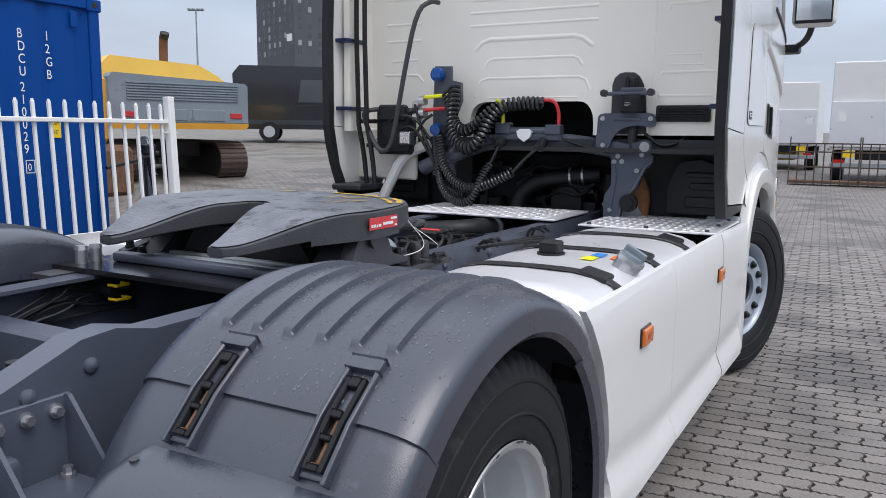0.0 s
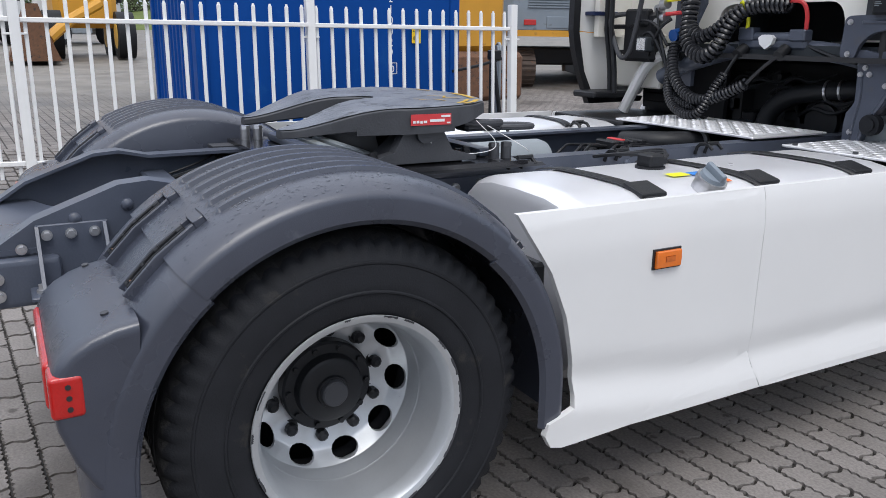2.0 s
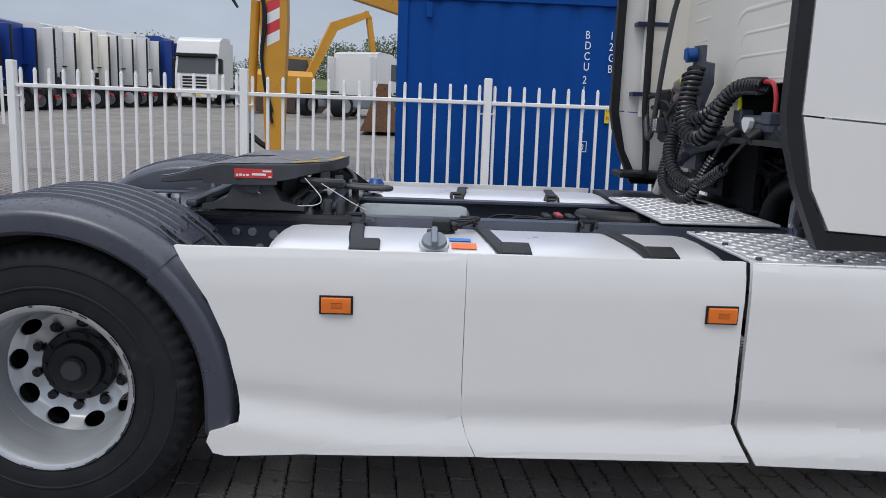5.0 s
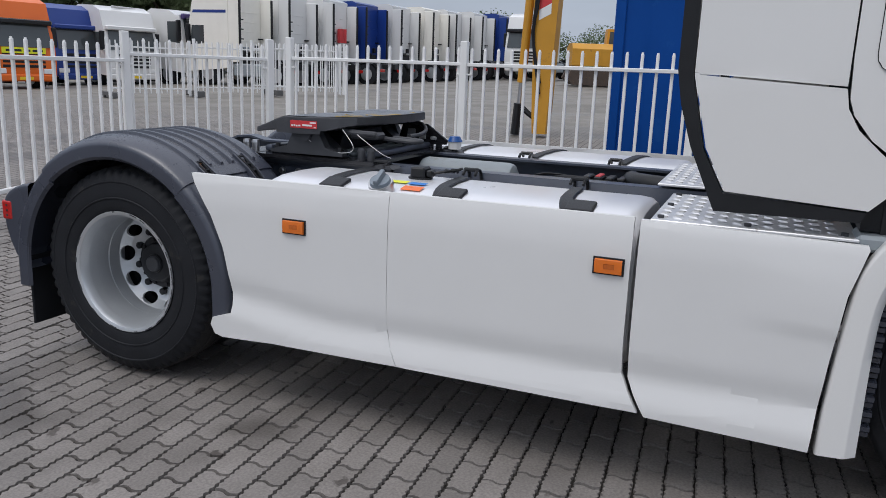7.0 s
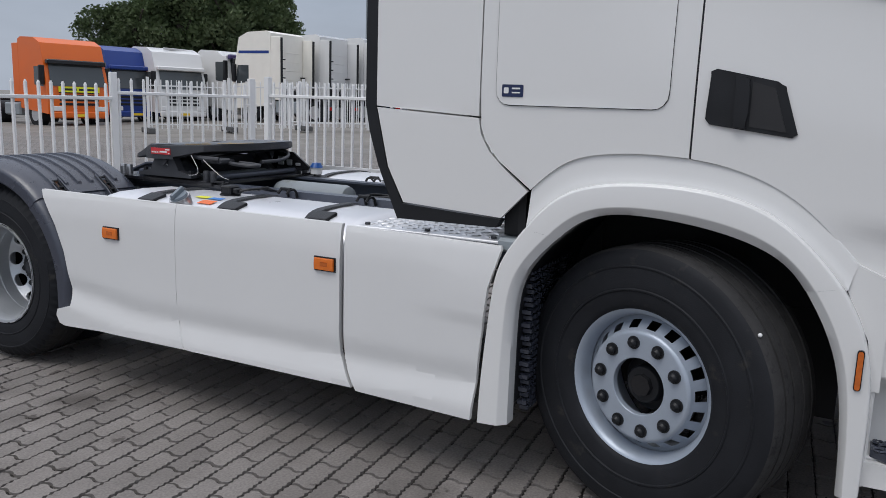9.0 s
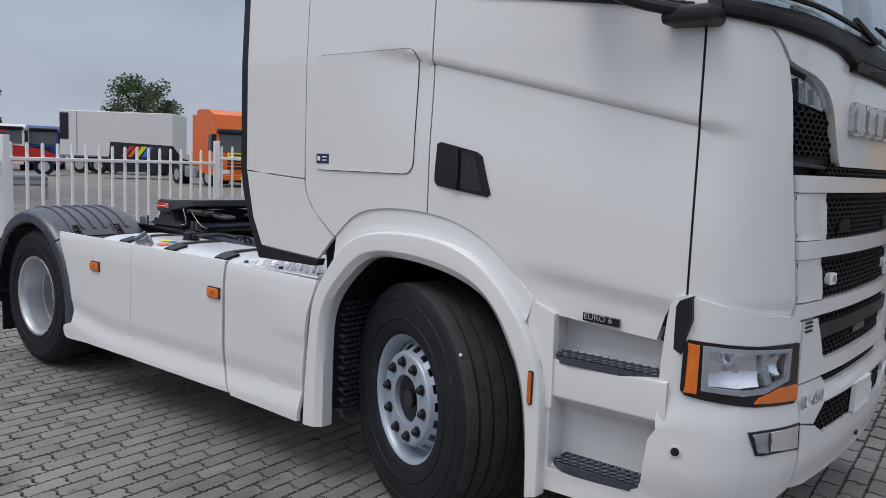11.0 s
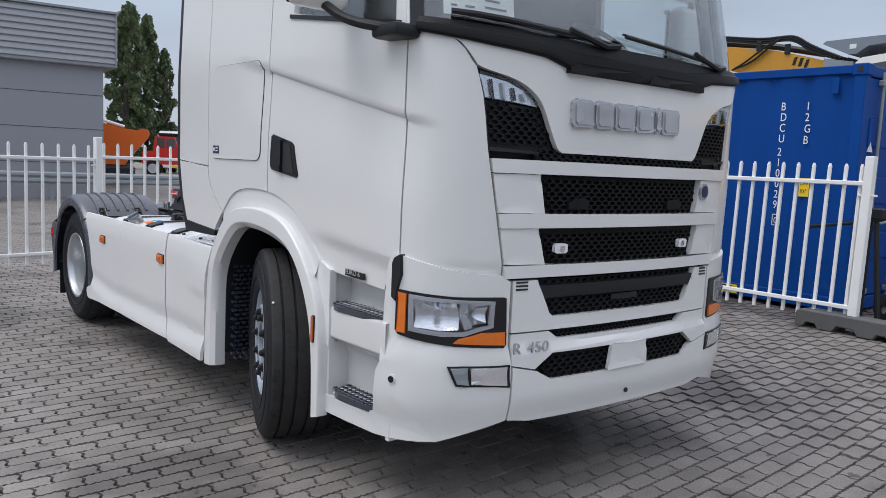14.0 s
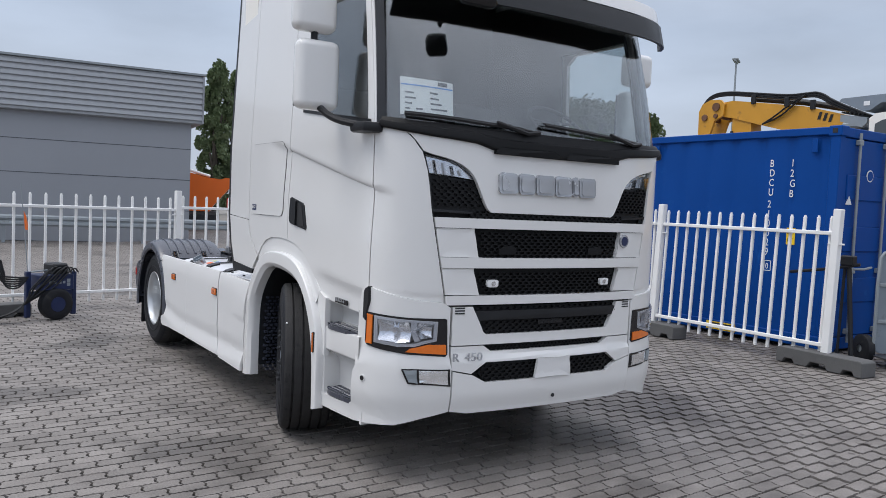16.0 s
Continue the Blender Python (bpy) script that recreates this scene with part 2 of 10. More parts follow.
# ---- mesh helpers ----
def part(name, bm, material, parent=None, label="", sharp=35):
    """Links a bmesh as one mesh object under a thing or a part."""
    me = bpy.data.meshes.new(name)
    bmesh.ops.recalc_face_normals(bm, faces=bm.faces)
    bm.to_mesh(me)
    bm.free()
    me.materials.append(M[material] if isinstance(material, str) else material)
    me.shade_smooth()
    me.set_sharp_from_angle(angle=radians(sharp))
    ob = new(name, me)
    if len(me.polygons) > 6:
        wn = ob.modifiers.new("face_normals", "WEIGHTED_NORMAL")
        wn.keep_sharp = True
    if parent is not None:
        ob.parent = parent
    return tagged(ob, label)


def thing(name, label, category, group="", m=None, kind=""):
    e = new(name)
    e.empty_display_size = 0.2
    if m is not None:
        e.matrix_basis = m
    return tagged(e, label, category, group, kind)


def B():
    return bmesh.new()


def box(bm, x0, x1, y0, y1, z0, z1, bev=0.0, m=None, seg=1):
    r = bmesh.ops.create_cube(bm, size=1.0)
    vs = r["verts"]
    for v in vs:
        v.co = Vector(((x0 + x1) / 2 + v.co.x * (x1 - x0), (y0 + y1) / 2 + v.co.y * (y1 - y0), (z0 + z1) / 2 + v.co.z * (z1 - z0)))
    if bev:
        es = list({e for v in vs for e in v.link_edges})
        rr = bmesh.ops.bevel(bm, geom=es, offset=bev, segments=seg, affect="EDGES", profile=0.5)
        vs = list({v for f in rr["faces"] for v in f.verts} | {v for v in vs if v.is_valid})
    if m is not None:
        for v in vs:
            v.co = m @ v.co
    return bm


def cyl(bm, p0, p1, r0, r1=None, seg=16, caps=True):
    p0, p1 = Vector(p0), Vector(p1)
    r1 = r0 if r1 is None else r1
    q = (p1 - p0).to_track_quat("Z", "Y")
    a, b = [], []
    for i in range(seg):
        d = q @ Vector((math.cos(i * math.tau / seg), math.sin(i * math.tau / seg), 0))
        a.append(bm.verts.new(p0 + d * r0))
        b.append(bm.verts.new(p1 + d * r1))
    for i in range(seg):
        j = (i + 1) % seg
        bm.faces.new((a[i], a[j], b[j], b[i]))
    if caps:
        bm.faces.new(a[::-1])
        bm.faces.new(b)
    return bm


def loft(bm, rings, closed=False, caps=False, wrap=False):
    """Faces between rings of equal length; closed: each ring is a loop; wrap: the last joins the first."""
    vs = [[bm.verts.new(p) for p in ring] for ring in rings]
    n = len(vs[0])
    pairs = list(zip(vs[:-1], vs[1:])) + ([(vs[-1], vs[0])] if wrap else [])
    for a, b in pairs:
        for i in range(n if closed else n - 1):
            j = (i + 1) % n
            bm.faces.new((a[i], a[j], b[j], b[i]))
    if caps:
        bm.faces.new(vs[0][::-1])
        bm.faces.new(vs[-1])
    return bm


def tube(bm, pts, r, seg=8, smooth=0, caps=True):
    """A round bar along points; smooth: how many times the corners are rounded."""
    pts = [Vector(p) for p in pts]
    for _ in range(smooth):
        out = [pts[0]]
        for a, b in zip(pts[:-1], pts[1:]):
            out += [a.lerp(b, 0.25), a.lerp(b, 0.75)]
        pts = out + [pts[-1]]
    up = Vector((0.123, 0.31, 0.94))
    rings = []
    for i, p in enumerate(pts):
        t = (pts[min(i + 1, len(pts) - 1)] - pts[max(i - 1, 0)]).normalized()
        u = up - t * up.dot(t)
        if u.length < 1e-4:
            u = t.orthogonal()
        u.normalize()
        up = u
        w = t.cross(u)
        rings.append([p + (u * math.cos(k * math.tau / seg) + w * math.sin(k * math.tau / seg)) * r for k in range(seg)])
    return loft(bm, rings, closed=True, caps=caps)


def prism(bm, poly, f0, f1):
    """A solid between two copies of an outline; f0 and f1 lay a 2D point into space."""
    a = [bm.verts.new(f0(*p)) for p in poly]
    b = [bm.verts.new(f1(*p)) for p in poly]
    bm.faces.new(a[::-1])
    bm.faces.new(b)
    for i in range(len(a)):
        j = (i + 1) % len(a)
        bm.faces.new((a[i], a[j], b[j], b[i]))
    return bm


def px(bm, poly, x0, x1):
    return prism(bm, poly, lambda y, z: (x0, y, z), lambda y, z: (x1, y, z))


def py(bm, poly, y0, y1):
    return prism(bm, poly, lambda x, z: (x, y0, z), lambda x, z: (x, y1, z))


def pz(bm, poly, z0, z1):
    return prism(bm, poly, lambda x, y: (x, y, z0), lambda x, y: (x, y, z1))


def lathe(bm, profile, m=None, seg=48):
    """A body turned about the x axis from (x, r) points."""
    rings = []
    for k in range(seg):
        a = k * math.tau / seg
        rings.append([(x, r * math.cos(a), r * math.sin(a)) for x, r in profile])
    if m is not None:
        rings = [[m @ Vector(p) for p in ring] for ring in rings]
    return loft(bm, rings, wrap=True)


def bevel_all(bm, off, seg=1, ang=30):
    es = [e for e in bm.edges if len(e.link_faces) == 2 and e.calc_face_angle(0) > radians(ang)]
    bmesh.ops.bevel(bm, geom=es, offset=off, segments=seg, affect="EDGES", profile=0.5)
    return bm


def rrect(x0, x1, y0, y1, r, n=5):
    """A rectangle's outline with rounded corners."""
    out = []
    for cx, cy, a0 in ((x1 - r, y1 - r, 0), (x0 + r, y1 - r, 90), (x0 + r, y0 + r, 180), (x1 - r, y0 + r, 270)):
        for k in range(n):
            a = radians(a0 + 90 * k / (n - 1))
            out.append((cx + r * math.cos(a), cy + r * math.sin(a)))
    return out


def smooth01(a, b, v):
    k = min(1, max(0, (v - a) / (b - a)))
    return k * k * (3 - 2 * k)


def text_part(name, body, size, m, material, parent, depth=0.001, spacing=1.0, label="", xscale=1.0):
    c = bpy.data.curves.new(name, "FONT")
    c.body, c.size, c.extrude, c.space_character = body, size, depth, spacing
    c.align_x = "LEFT"
    tmp = new(name, c)
    me = bpy.data.meshes.new_from_object(tmp.evaluated_get(bpy.context.evaluated_depsgraph_get()))
    bpy.data.objects.remove(tmp)
    bpy.data.curves.remove(c)
    me.name = name
    for v in me.vertices:
        v.co.x *= xscale
    me.transform(m)
    me.materials.clear()
    me.materials.append(M[material])
    ob = new(name, me)
    ob.parent = parent
    return tagged(ob, label)


# ---- ground ----
def ground_z(x, y=0.0):
    """The yard falls slightly towards the truck from the fence side."""
    d = max(0.0, -x - 1.4)
    side = smooth01(3.0, 9.0, -x) * 0.03 * max(0.0, min(y, 60.0) - 5.0)
    south = 1.0 - 0.75 * smooth01(10.0, 30.0, -y)
    return (0.04 * min(d, 4.6) + 0.025 * max(0.0, min(d, 60.0) - 4.6)) * south + side


BW, BH = 0.218, 0.111
ROW = radians(3.8)
YARD = (-7.0, 9.0, -4.5, 10.5)


def paving_mat(name, far):
    m = bpy.data.materials.new(name)
    m.use_nodes = True
    n, l = m.node_tree.nodes, m.node_tree.links
    b = n["Principled BSDF"]
    geo = n.new("ShaderNodeNewGeometry")
    mp = n.new("ShaderNodeMapping")
    mp.inputs["Rotation"].default_value = (0, 0, -ROW)
    l.new(geo.outputs["Position"], mp.inputs[0])
    stain, grain, patch = n.new("ShaderNodeTexNoise"), n.new("ShaderNodeTexNoise"), n.new("ShaderNodeTexNoise")
    for tex, s, d in ((stain, 0.8, 7.0), (grain, 90.0, 4.0), (patch, 2.6, 7.0)):
        tex.inputs["Scale"].default_value, tex.inputs["Detail"].default_value = s, d
        l.new(geo.outputs["Position"], tex.inputs["Vector"])
    def mixc(a, bb, fac, mode="MIX"):
        k = n.new("ShaderNodeMix")
        k.data_type, k.blend_type = "RGBA", mode
        for inp, v in (("A", a), ("B", bb), ("Factor", fac)):
            if isinstance(v, bpy.types.NodeSocket):
                l.new(v, k.inputs[inp])
            else:
                k.inputs[inp].default_value = v if inp == "Factor" else (*v, 1)
        return k.outputs["Result"]
    def ranged(sock, a, bb, c=0.0, d=1.0):
        k = n.new("ShaderNodeMapRange")
        for inp, v in zip(("From Min", "From Max", "To Min", "To Max"), (a, bb, c, d)):
            k.inputs[inp].default_value = v
        l.new(sock, k.inputs["Value"])
        return k.outputs[0]
    base = mixc((0.165, 0.149, 0.137), (0.236, 0.216, 0.201), ranged(patch.outputs["Fac"], 0.3, 0.7))
    bump = n.new("ShaderNodeBump")
    bump.inputs["Distance"].default_value = 0.004
    if far:
        brick = n.new("ShaderNodeTexBrick")
        brick.inputs["Scale"].default_value = 1.0
        brick.inputs["Brick Width"].default_value, brick.inputs["Row Height"].default_value = BW, BH
        brick.inputs["Mortar Size"].default_value, brick.inputs["Mortar Smooth"].default_value = 0.0095, 0.3
        brick.inputs["Color1"].default_value, brick.inputs["Color2"].default_value = (0.85, 0.85, 0.85, 1), (1.1, 1.1, 1.1, 1)
        brick.inputs["Mortar"].default_value = (0.13, 0.115, 0.10, 1)
        l.new(mp.outputs[0], brick.inputs["Vector"])
        sep = n.new("ShaderNodeSeparateXYZ")
        l.new(geo.outputs["Position"], sep.inputs[0])
        inside = None
        for axis, lo, hi in (("X", YARD[0], YARD[1]), ("Y", YARD[2], YARD[3])):
            for op, v in (("GREATER_THAN", lo + 0.1), ("LESS_THAN", hi - 0.1)):
                k = n.new("ShaderNodeMath")
                k.operation = op
                k.inputs[1].default_value = v
                l.new(sep.outputs[axis], k.inputs[0])
                if inside is None:
                    inside = k.outputs[0]
                else:
                    kk = n.new("ShaderNodeMath")
                    kk.operation = "MULTIPLY"
                    l.new(inside, kk.inputs[0])
                    l.new(k.outputs[0], kk.inputs[1])
                    inside = kk.outputs[0]
        col = mixc(base, brick.outputs["Color"], 1.0, "MULTIPLY")
        plain = mixc((0.150, 0.138, 0.122), (0.235, 0.218, 0.192), ranged(stain.outputs["Fac"], 0.35, 0.65))
        col = mixc(plain, col, ranged(sep.outputs["X"], -14.0, -9.0))
        joint = mixc((0.012, 0.0105, 0.009), (0.034, 0.029, 0.024), ranged(grain.outputs["Fac"], 0.35, 0.65))
        base = mixc(col, joint, inside)
        bump.inputs["Strength"].default_value = 0.3
        l.new(grain.outputs["Fac"], bump.inputs["Height"])
    else:
        info = n.new("ShaderNodeObjectInfo")
        add = n.new("ShaderNodeMath")
        add.operation = "ADD"
        l.new(info.outputs["Random"], add.inputs[0])
        l.new(geo.outputs["Random Per Island"], add.inputs[1])
        fr = n.new("ShaderNodeMath")
        fr.operation = "FRACT"
        l.new(add.outputs[0], fr.inputs[0])
        tone = ranged(fr.outputs[0], 0, 1, 0.88, 1.14)
        base = mixc(base, tone, 1.0, "MULTIPLY")
        speck = mixc((0.78, 0.78, 0.78), (1.18, 1.18, 1.18), ranged(grain.outputs["Fac"], 0.3, 0.7))
        base = mixc(base, speck, 1.0, "MULTIPLY")
        bump.inputs["Strength"].default_value = 0.5
        l.new(grain.outputs["Fac"], bump.inputs["Height"])
    # stains widen towards +y: damp blocks, and the truck's shade put into the colour
    place = n.new("ShaderNodeSeparateXYZ")
    l.new(geo.outputs["Position"], place.inputs[0])
    damp = n.new("ShaderNodeMath")
    damp.operation = "ADD"
    l.new(stain.outputs["Fac"], damp.inputs[0])
    l.new(ranged(place.outputs["Y"], 1.0, 6.0, 0.0, 0.055), damp.inputs[1])
    wet_shade = ranged(damp.outputs[0], 0.56, 0.64)
    base = mixc(base, mixc(base, (0.56, 0.55, 0.54), 1.0, "MULTIPLY"), wet_shade)
    spots_ = n.new("ShaderNodeTexNoise")
    spots_.inputs["Scale"].default_value, spots_.inputs["Detail"].default_value = 7.0, 5.0
    l.new(geo.outputs["Position"], spots_.inputs["Vector"])
    base = mixc(base, mixc(base, (0.42, 0.40, 0.39), 1.0, "MULTIPLY"), ranged(spots_.outputs["Fac"], 0.665, 0.70))
    l.new(base, b.inputs["Base Color"])
    l.new(ranged(stain.outputs["Fac"], 0.5, 0.7, 0.72, 0.45), b.inputs["Roughness"])
    l.new(bump.outputs[0], b.inputs["Normal"])
    return m


M["paver"] = paving_mat("concrete_paver", False)
M["yard"] = paving_mat("paved_yard", True)

bm = B()
xs = [-900, -400, -150, -61.4, -30, -12, -9, -8, -7, -6.0, -5, -4, -3, -1.4, 0, 3, 9, 30, 100, 400, 900]
ys = [-900, -300, -100, -40, -15, -5, 0, 5, 11, 30, 60, 80, 300, 900]
loft(bm, [[(x, y, ground_z(x, y) - 0.016) for x in xs] for y in ys])
ground = tagged(part("ground", bm, "yard"), "grey paved yard of concrete blocks with damp stains", "ground", kind="structure")

# ---- the tractor truck: x to its right, y ahead, rear axle at y = 0 ----
truck = thing("tractor_truck", "white two-axle tractor truck with sleeper cab and open chassis", "truck")

CON = [(0.0, 5.262), (0.3, 5.257), (0.62, 5.233), (0.80, 5.212), (0.93, 5.178), (1.03, 5.133), (1.105, 5.066), (1.15, 4.98),
       (1.175, 4.88), (1.19, 4.70), (1.203, 4.40), (1.210, 4.0), (1.212, 3.4), (1.205, 2.3)]


def dense(pts, n=14):
    out = []
    p = [pts[0]] + pts + [pts[-1]]
    p[0] = (-pts[1][0], pts[1][1])
    for i in range(1, len(p) - 2):
        for k in range(n):
            t = k / n
            a = []
            for c in (0, 1):
                p0, p1, p2, p3 = p[i - 1][c], p[i][c], p[i + 1][c], p[i + 2][c]
                a.append(0.5 * (2 * p1 + (p2 - p0) * t + (2 * p0 - 5 * p1 + 4 * p2 - p3) * t * t + (3 * p1 - p0 - 3 * p2 + p3) * t ** 3))
            out.append(a)
    return np.array(out + [list(pts[-1])])


CD = dense(CON)
CS = np.concatenate([[0], np.cumsum(np.linalg.norm(np.diff(CD, axis=0), axis=1))])


def sx(x):
    """Arc length along the cab's plan outline at the front, by x."""
    return math.copysign(float(np.interp(abs(x), CD[:90, 0], CS[:90])), x)


def sy(y):
    """Arc length at the side, by y."""
    return float(np.interp(-y, -CD[70:, 1], CS[70:]))


def skin(s, z, d=0.0):
    """A point of the cab's outer skin at arc length s and height z, d outward."""
    a = abs(s)
    x, y = float(np.interp(a, CS, CD[:, 0])), float(np.interp(a, CS, CD[:, 1]))
    x2, y2 = float(np.interp(a + 0.02, CS, CD[:, 0])), float(np.interp(a + 0.02, CS, CD[:, 1]))
    x1, y1 = float(np.interp(max(0, a - 0.02), CS, CD[:, 0])), float(np.interp(max(0, a - 0.02), CS, CD[:, 1]))
    tx, ty = x2 - x1, y2 - y1
    k = math.hypot(tx, ty) or 1
    nx, ny = -ty / k, tx / k
    wf = smooth01(4.1, 5.05, y)
    up = max(0.0, z - 2.08)
    # the pressed line that falls towards the front: the upper sheet rolls in, the lower one comes back out slowly
    over = z - (2.019 - 0.22 * (y - 3.797))
    roll = max(0.0, 1 - over / 0.022) ** 2 if over > 0 else 1 - smooth01(0.0, 0.42, -over)
    d = d - 0.017 * min(1.0, roll) * smooth01(3.35, 3.7, y) * (1 - smooth01(4.98, 5.12, y))
    x, y = x + nx * d, y + ny * d
    y -= wf * (0.17 * up + 0.05 * up * up) 
    x *= 1 - 0.035 * up
    x = math.copysign(x, s) if s else 0.0
    return Vector((x, y - 0.017 * x * wf, z))


def tuck(y, z):
    """How far the sheet under the door's lower crease falls inwards."""
    return 0.022 * smooth01(0.0, 0.10, 1.243 - 0.113 * (y - 4.375) - z) * smooth01(4.2, 4.45, y)


def side_map(side):
    return lambda u, z, d: skin(side * sy(u), z, d - tuck(u, z))


def front_map(u, z, d):
    return skin(sx(u), z, d)


def arc_map(side):
    return lambda u, z, d: skin(side * u, z, d - tuck(5.0, z))


def plate_map(x0, side=1):
    """A flat upright plane at x0: u is y."""
    return lambda u, z, d: Vector((side * (x0 + d), u, z))


def panel(name, poly, material, parent, f, th=0.02, off=0.0, hole=None, bev=0.005, step=(0.07, 0.024), label="", sharp=30, fall=0.0):
    """A sheet of thickness th on the surface f, cut to an outline, with rounded edges; fall: its grid drops by that slope along u, with lines on the door's crease."""
    bm = B()
    loops = [poly] + ([hole] if hole else [])
    if not hole:
        bm.faces.new([bm.verts.new((u, z, 0)) for u, z in poly])
        bmesh.ops.triangulate(bm, faces=bm.faces[:])
    else:
        es = []
        for lp in loops:
            vs = [bm.verts.new((u, z, 0)) for u, z in lp]
            es += [bm.edges.new((vs[i], vs[(i + 1) % len(vs)])) for i in range(len(vs))]
        bmesh.ops.triangle_fill(bm, use_beauty=True, use_dissolve=False, edges=es)
    us, zs = [p[0] for p in poly], [p[1] for p in poly]
    for lo, hi, st, ax in ((min(us), max(us), step[0], 0), (min(zs), max(zs), step[1], 1)):
        n = max(1, int((hi - lo) / st))
        for k in range(1, n):
            c = lo + (hi - lo) * k / n + 1.3e-4
            co, no = [0, 0, 0], [0, 0, 0]
            co[ax], no[ax] = c, 1
            if fall and ax:
                continue
            bmesh.ops.bisect_plane(bm, geom=bm.verts[:] + bm.edges[:] + bm.faces[:], plane_co=co, plane_no=no, dist=1e-5)
    if fall:
        ref = 2.019 + fall * 3.797
        k0, k1 = (min(z + fall * u for u, z in poly) - ref) / step[1], (max(z + fall * u for u, z in poly) - ref) / step[1]
        for k in range(math.ceil(k0), math.floor(k1) + 1):
            for off_ in ((0.0,) if k else (-0.012, -0.006, 0.0, 0.006)):
                bmesh.ops.bisect_plane(bm, geom=bm.verts[:] + bm.edges[:] + bm.faces[:], plane_co=(0, ref + k * step[1] + off_, 0), plane_no=(fall, 1, 0), dist=1e-5)
    top = {v: (v.co.x, v.co.y) for v in bm.verts}
    rim = [e for e in bm.edges if len(e.link_faces) == 1]
    faces = list(bm.faces)
    low = {}
    for v, (u, z) in top.items():
        low[v] = bm.verts.new(f(u, z, off - th))
    for fc in faces:
        bm.faces.new([low[v] for v in reversed(fc.verts)])
    for e in rim:
        a, b = e.verts
        bm.faces.new((a, b, low[b], low[a]))
    for v, (u, z) in top.items():
        v.co = f(u, z, off)
    if bev:
        bmesh.ops.bevel(bm, geom=rim, offset=bev, segments=2, affect="EDGES", profile=0.5, clamp_overlap=True)
    return part(name, bm, material, parent, label, sharp)


def inside_poly(u, v, poly):
    hit = False
    for i in range(len(poly)):
        (x1, y1), (x2, y2) = poly[i - 1], poly[i]
        if (y1 > v) != (y2 > v) and u < (x2 - x1) * (v - y1) / (y2 - y1) + x1:
            hit = not hit
    return hit


def honeycomb(name, poly, parent, f, w=0.036, h=0.030, off=0.0, th=0.014, material="grille"):
    """A mesh of hexagonal cells cut to an outline."""
    bm = B()
    us, zs = [p[0] for p in poly], [p[1] for p in poly]
    rows, cols = int((max(zs) - min(zs)) / (h * 0.78)) + 2, int((max(us) - min(us)) / w) + 2
    for r in range(rows):
        for c in range(cols):
            cu, cz = min(us) + (c + 0.5 * (r % 2)) * w, min(zs) + r * h * 0.78
            if not inside_poly(cu, cz, poly):
                continue
            ring = [(math.cos(radians(60 * k + 90)), math.sin(radians(60 * k + 90))) for k in range(6)]
            o = [bm.verts.new(f(cu + 0.575 * w * a, cz + 0.53 * h * b, off)) for a, b in ring]
            i = [bm.verts.new(f(cu + 0.44 * w * a, cz + 0.40 * h * b, off)) for a, b in ring]
            j = [bm.verts.new(f(cu + 0.42 * w * a, cz + 0.38 * h * b, off - th)) for a, b in ring]
            for k in range(6):
                q = (k + 1) % 6
                bm.faces.new((o[k], o[q], i[q], i[k]))
                bm.faces.new((i[k], i[q], j[q], j[k]))
    return part(name, bm, material, parent)


def spline(pts, n=4):
    """A smooth curve through the points, n steps to each span."""
    out = []
    p = [pts[0]] + list(pts) + [pts[-1]]
    for i in range(1, len(p) - 2):
        for k in range(n):
            t = k / n
            out.append(tuple(0.5 * (2 * p[i][c] + (p[i + 1][c] - p[i - 1][c]) * t + (2 * p[i - 1][c] - 5 * p[i][c] + 4 * p[i + 1][c] - p[i + 2][c]) * t * t + (3 * p[i][c] - p[i - 1][c] - 3 * p[i + 1][c] + p[i + 2][c]) * t ** 3) for c in (0, 1)))
    return out + [tuple(pts[-1])]


def relax(pts, rounds=10):
    """Evens out kinks along a curve, its ends held."""
    p = [Vector(q) for q in pts]
    for _ in range(rounds):
        p = [p[0]] + [p[i] * 0.5 + (p[i - 1] + p[i + 1]) * 0.25 for i in range(1, len(p) - 1)] + [p[-1]]
    return [tuple(q) for q in p]


def seam_u(z):
    """Half the width of the grille at height z, where the corner panels begin."""
    return float(np.interp(z, (1.10, 1.65, 1.86, 1.975, 2.0), (0.785, 0.889, 0.916, 0.948, 0.958)))


# the curve over the front wheel, along the cab's lower edge
OVER = relax(spline([(3.225, 1.243), (3.285, 1.300), (3.355, 1.352), (3.45, 1.386), (3.62, 1.402), (3.793, 1.394), (3.93, 1.372), (4.08, 1.318), (4.22, 1.220), (4.34, 1.09)], 5), 6)
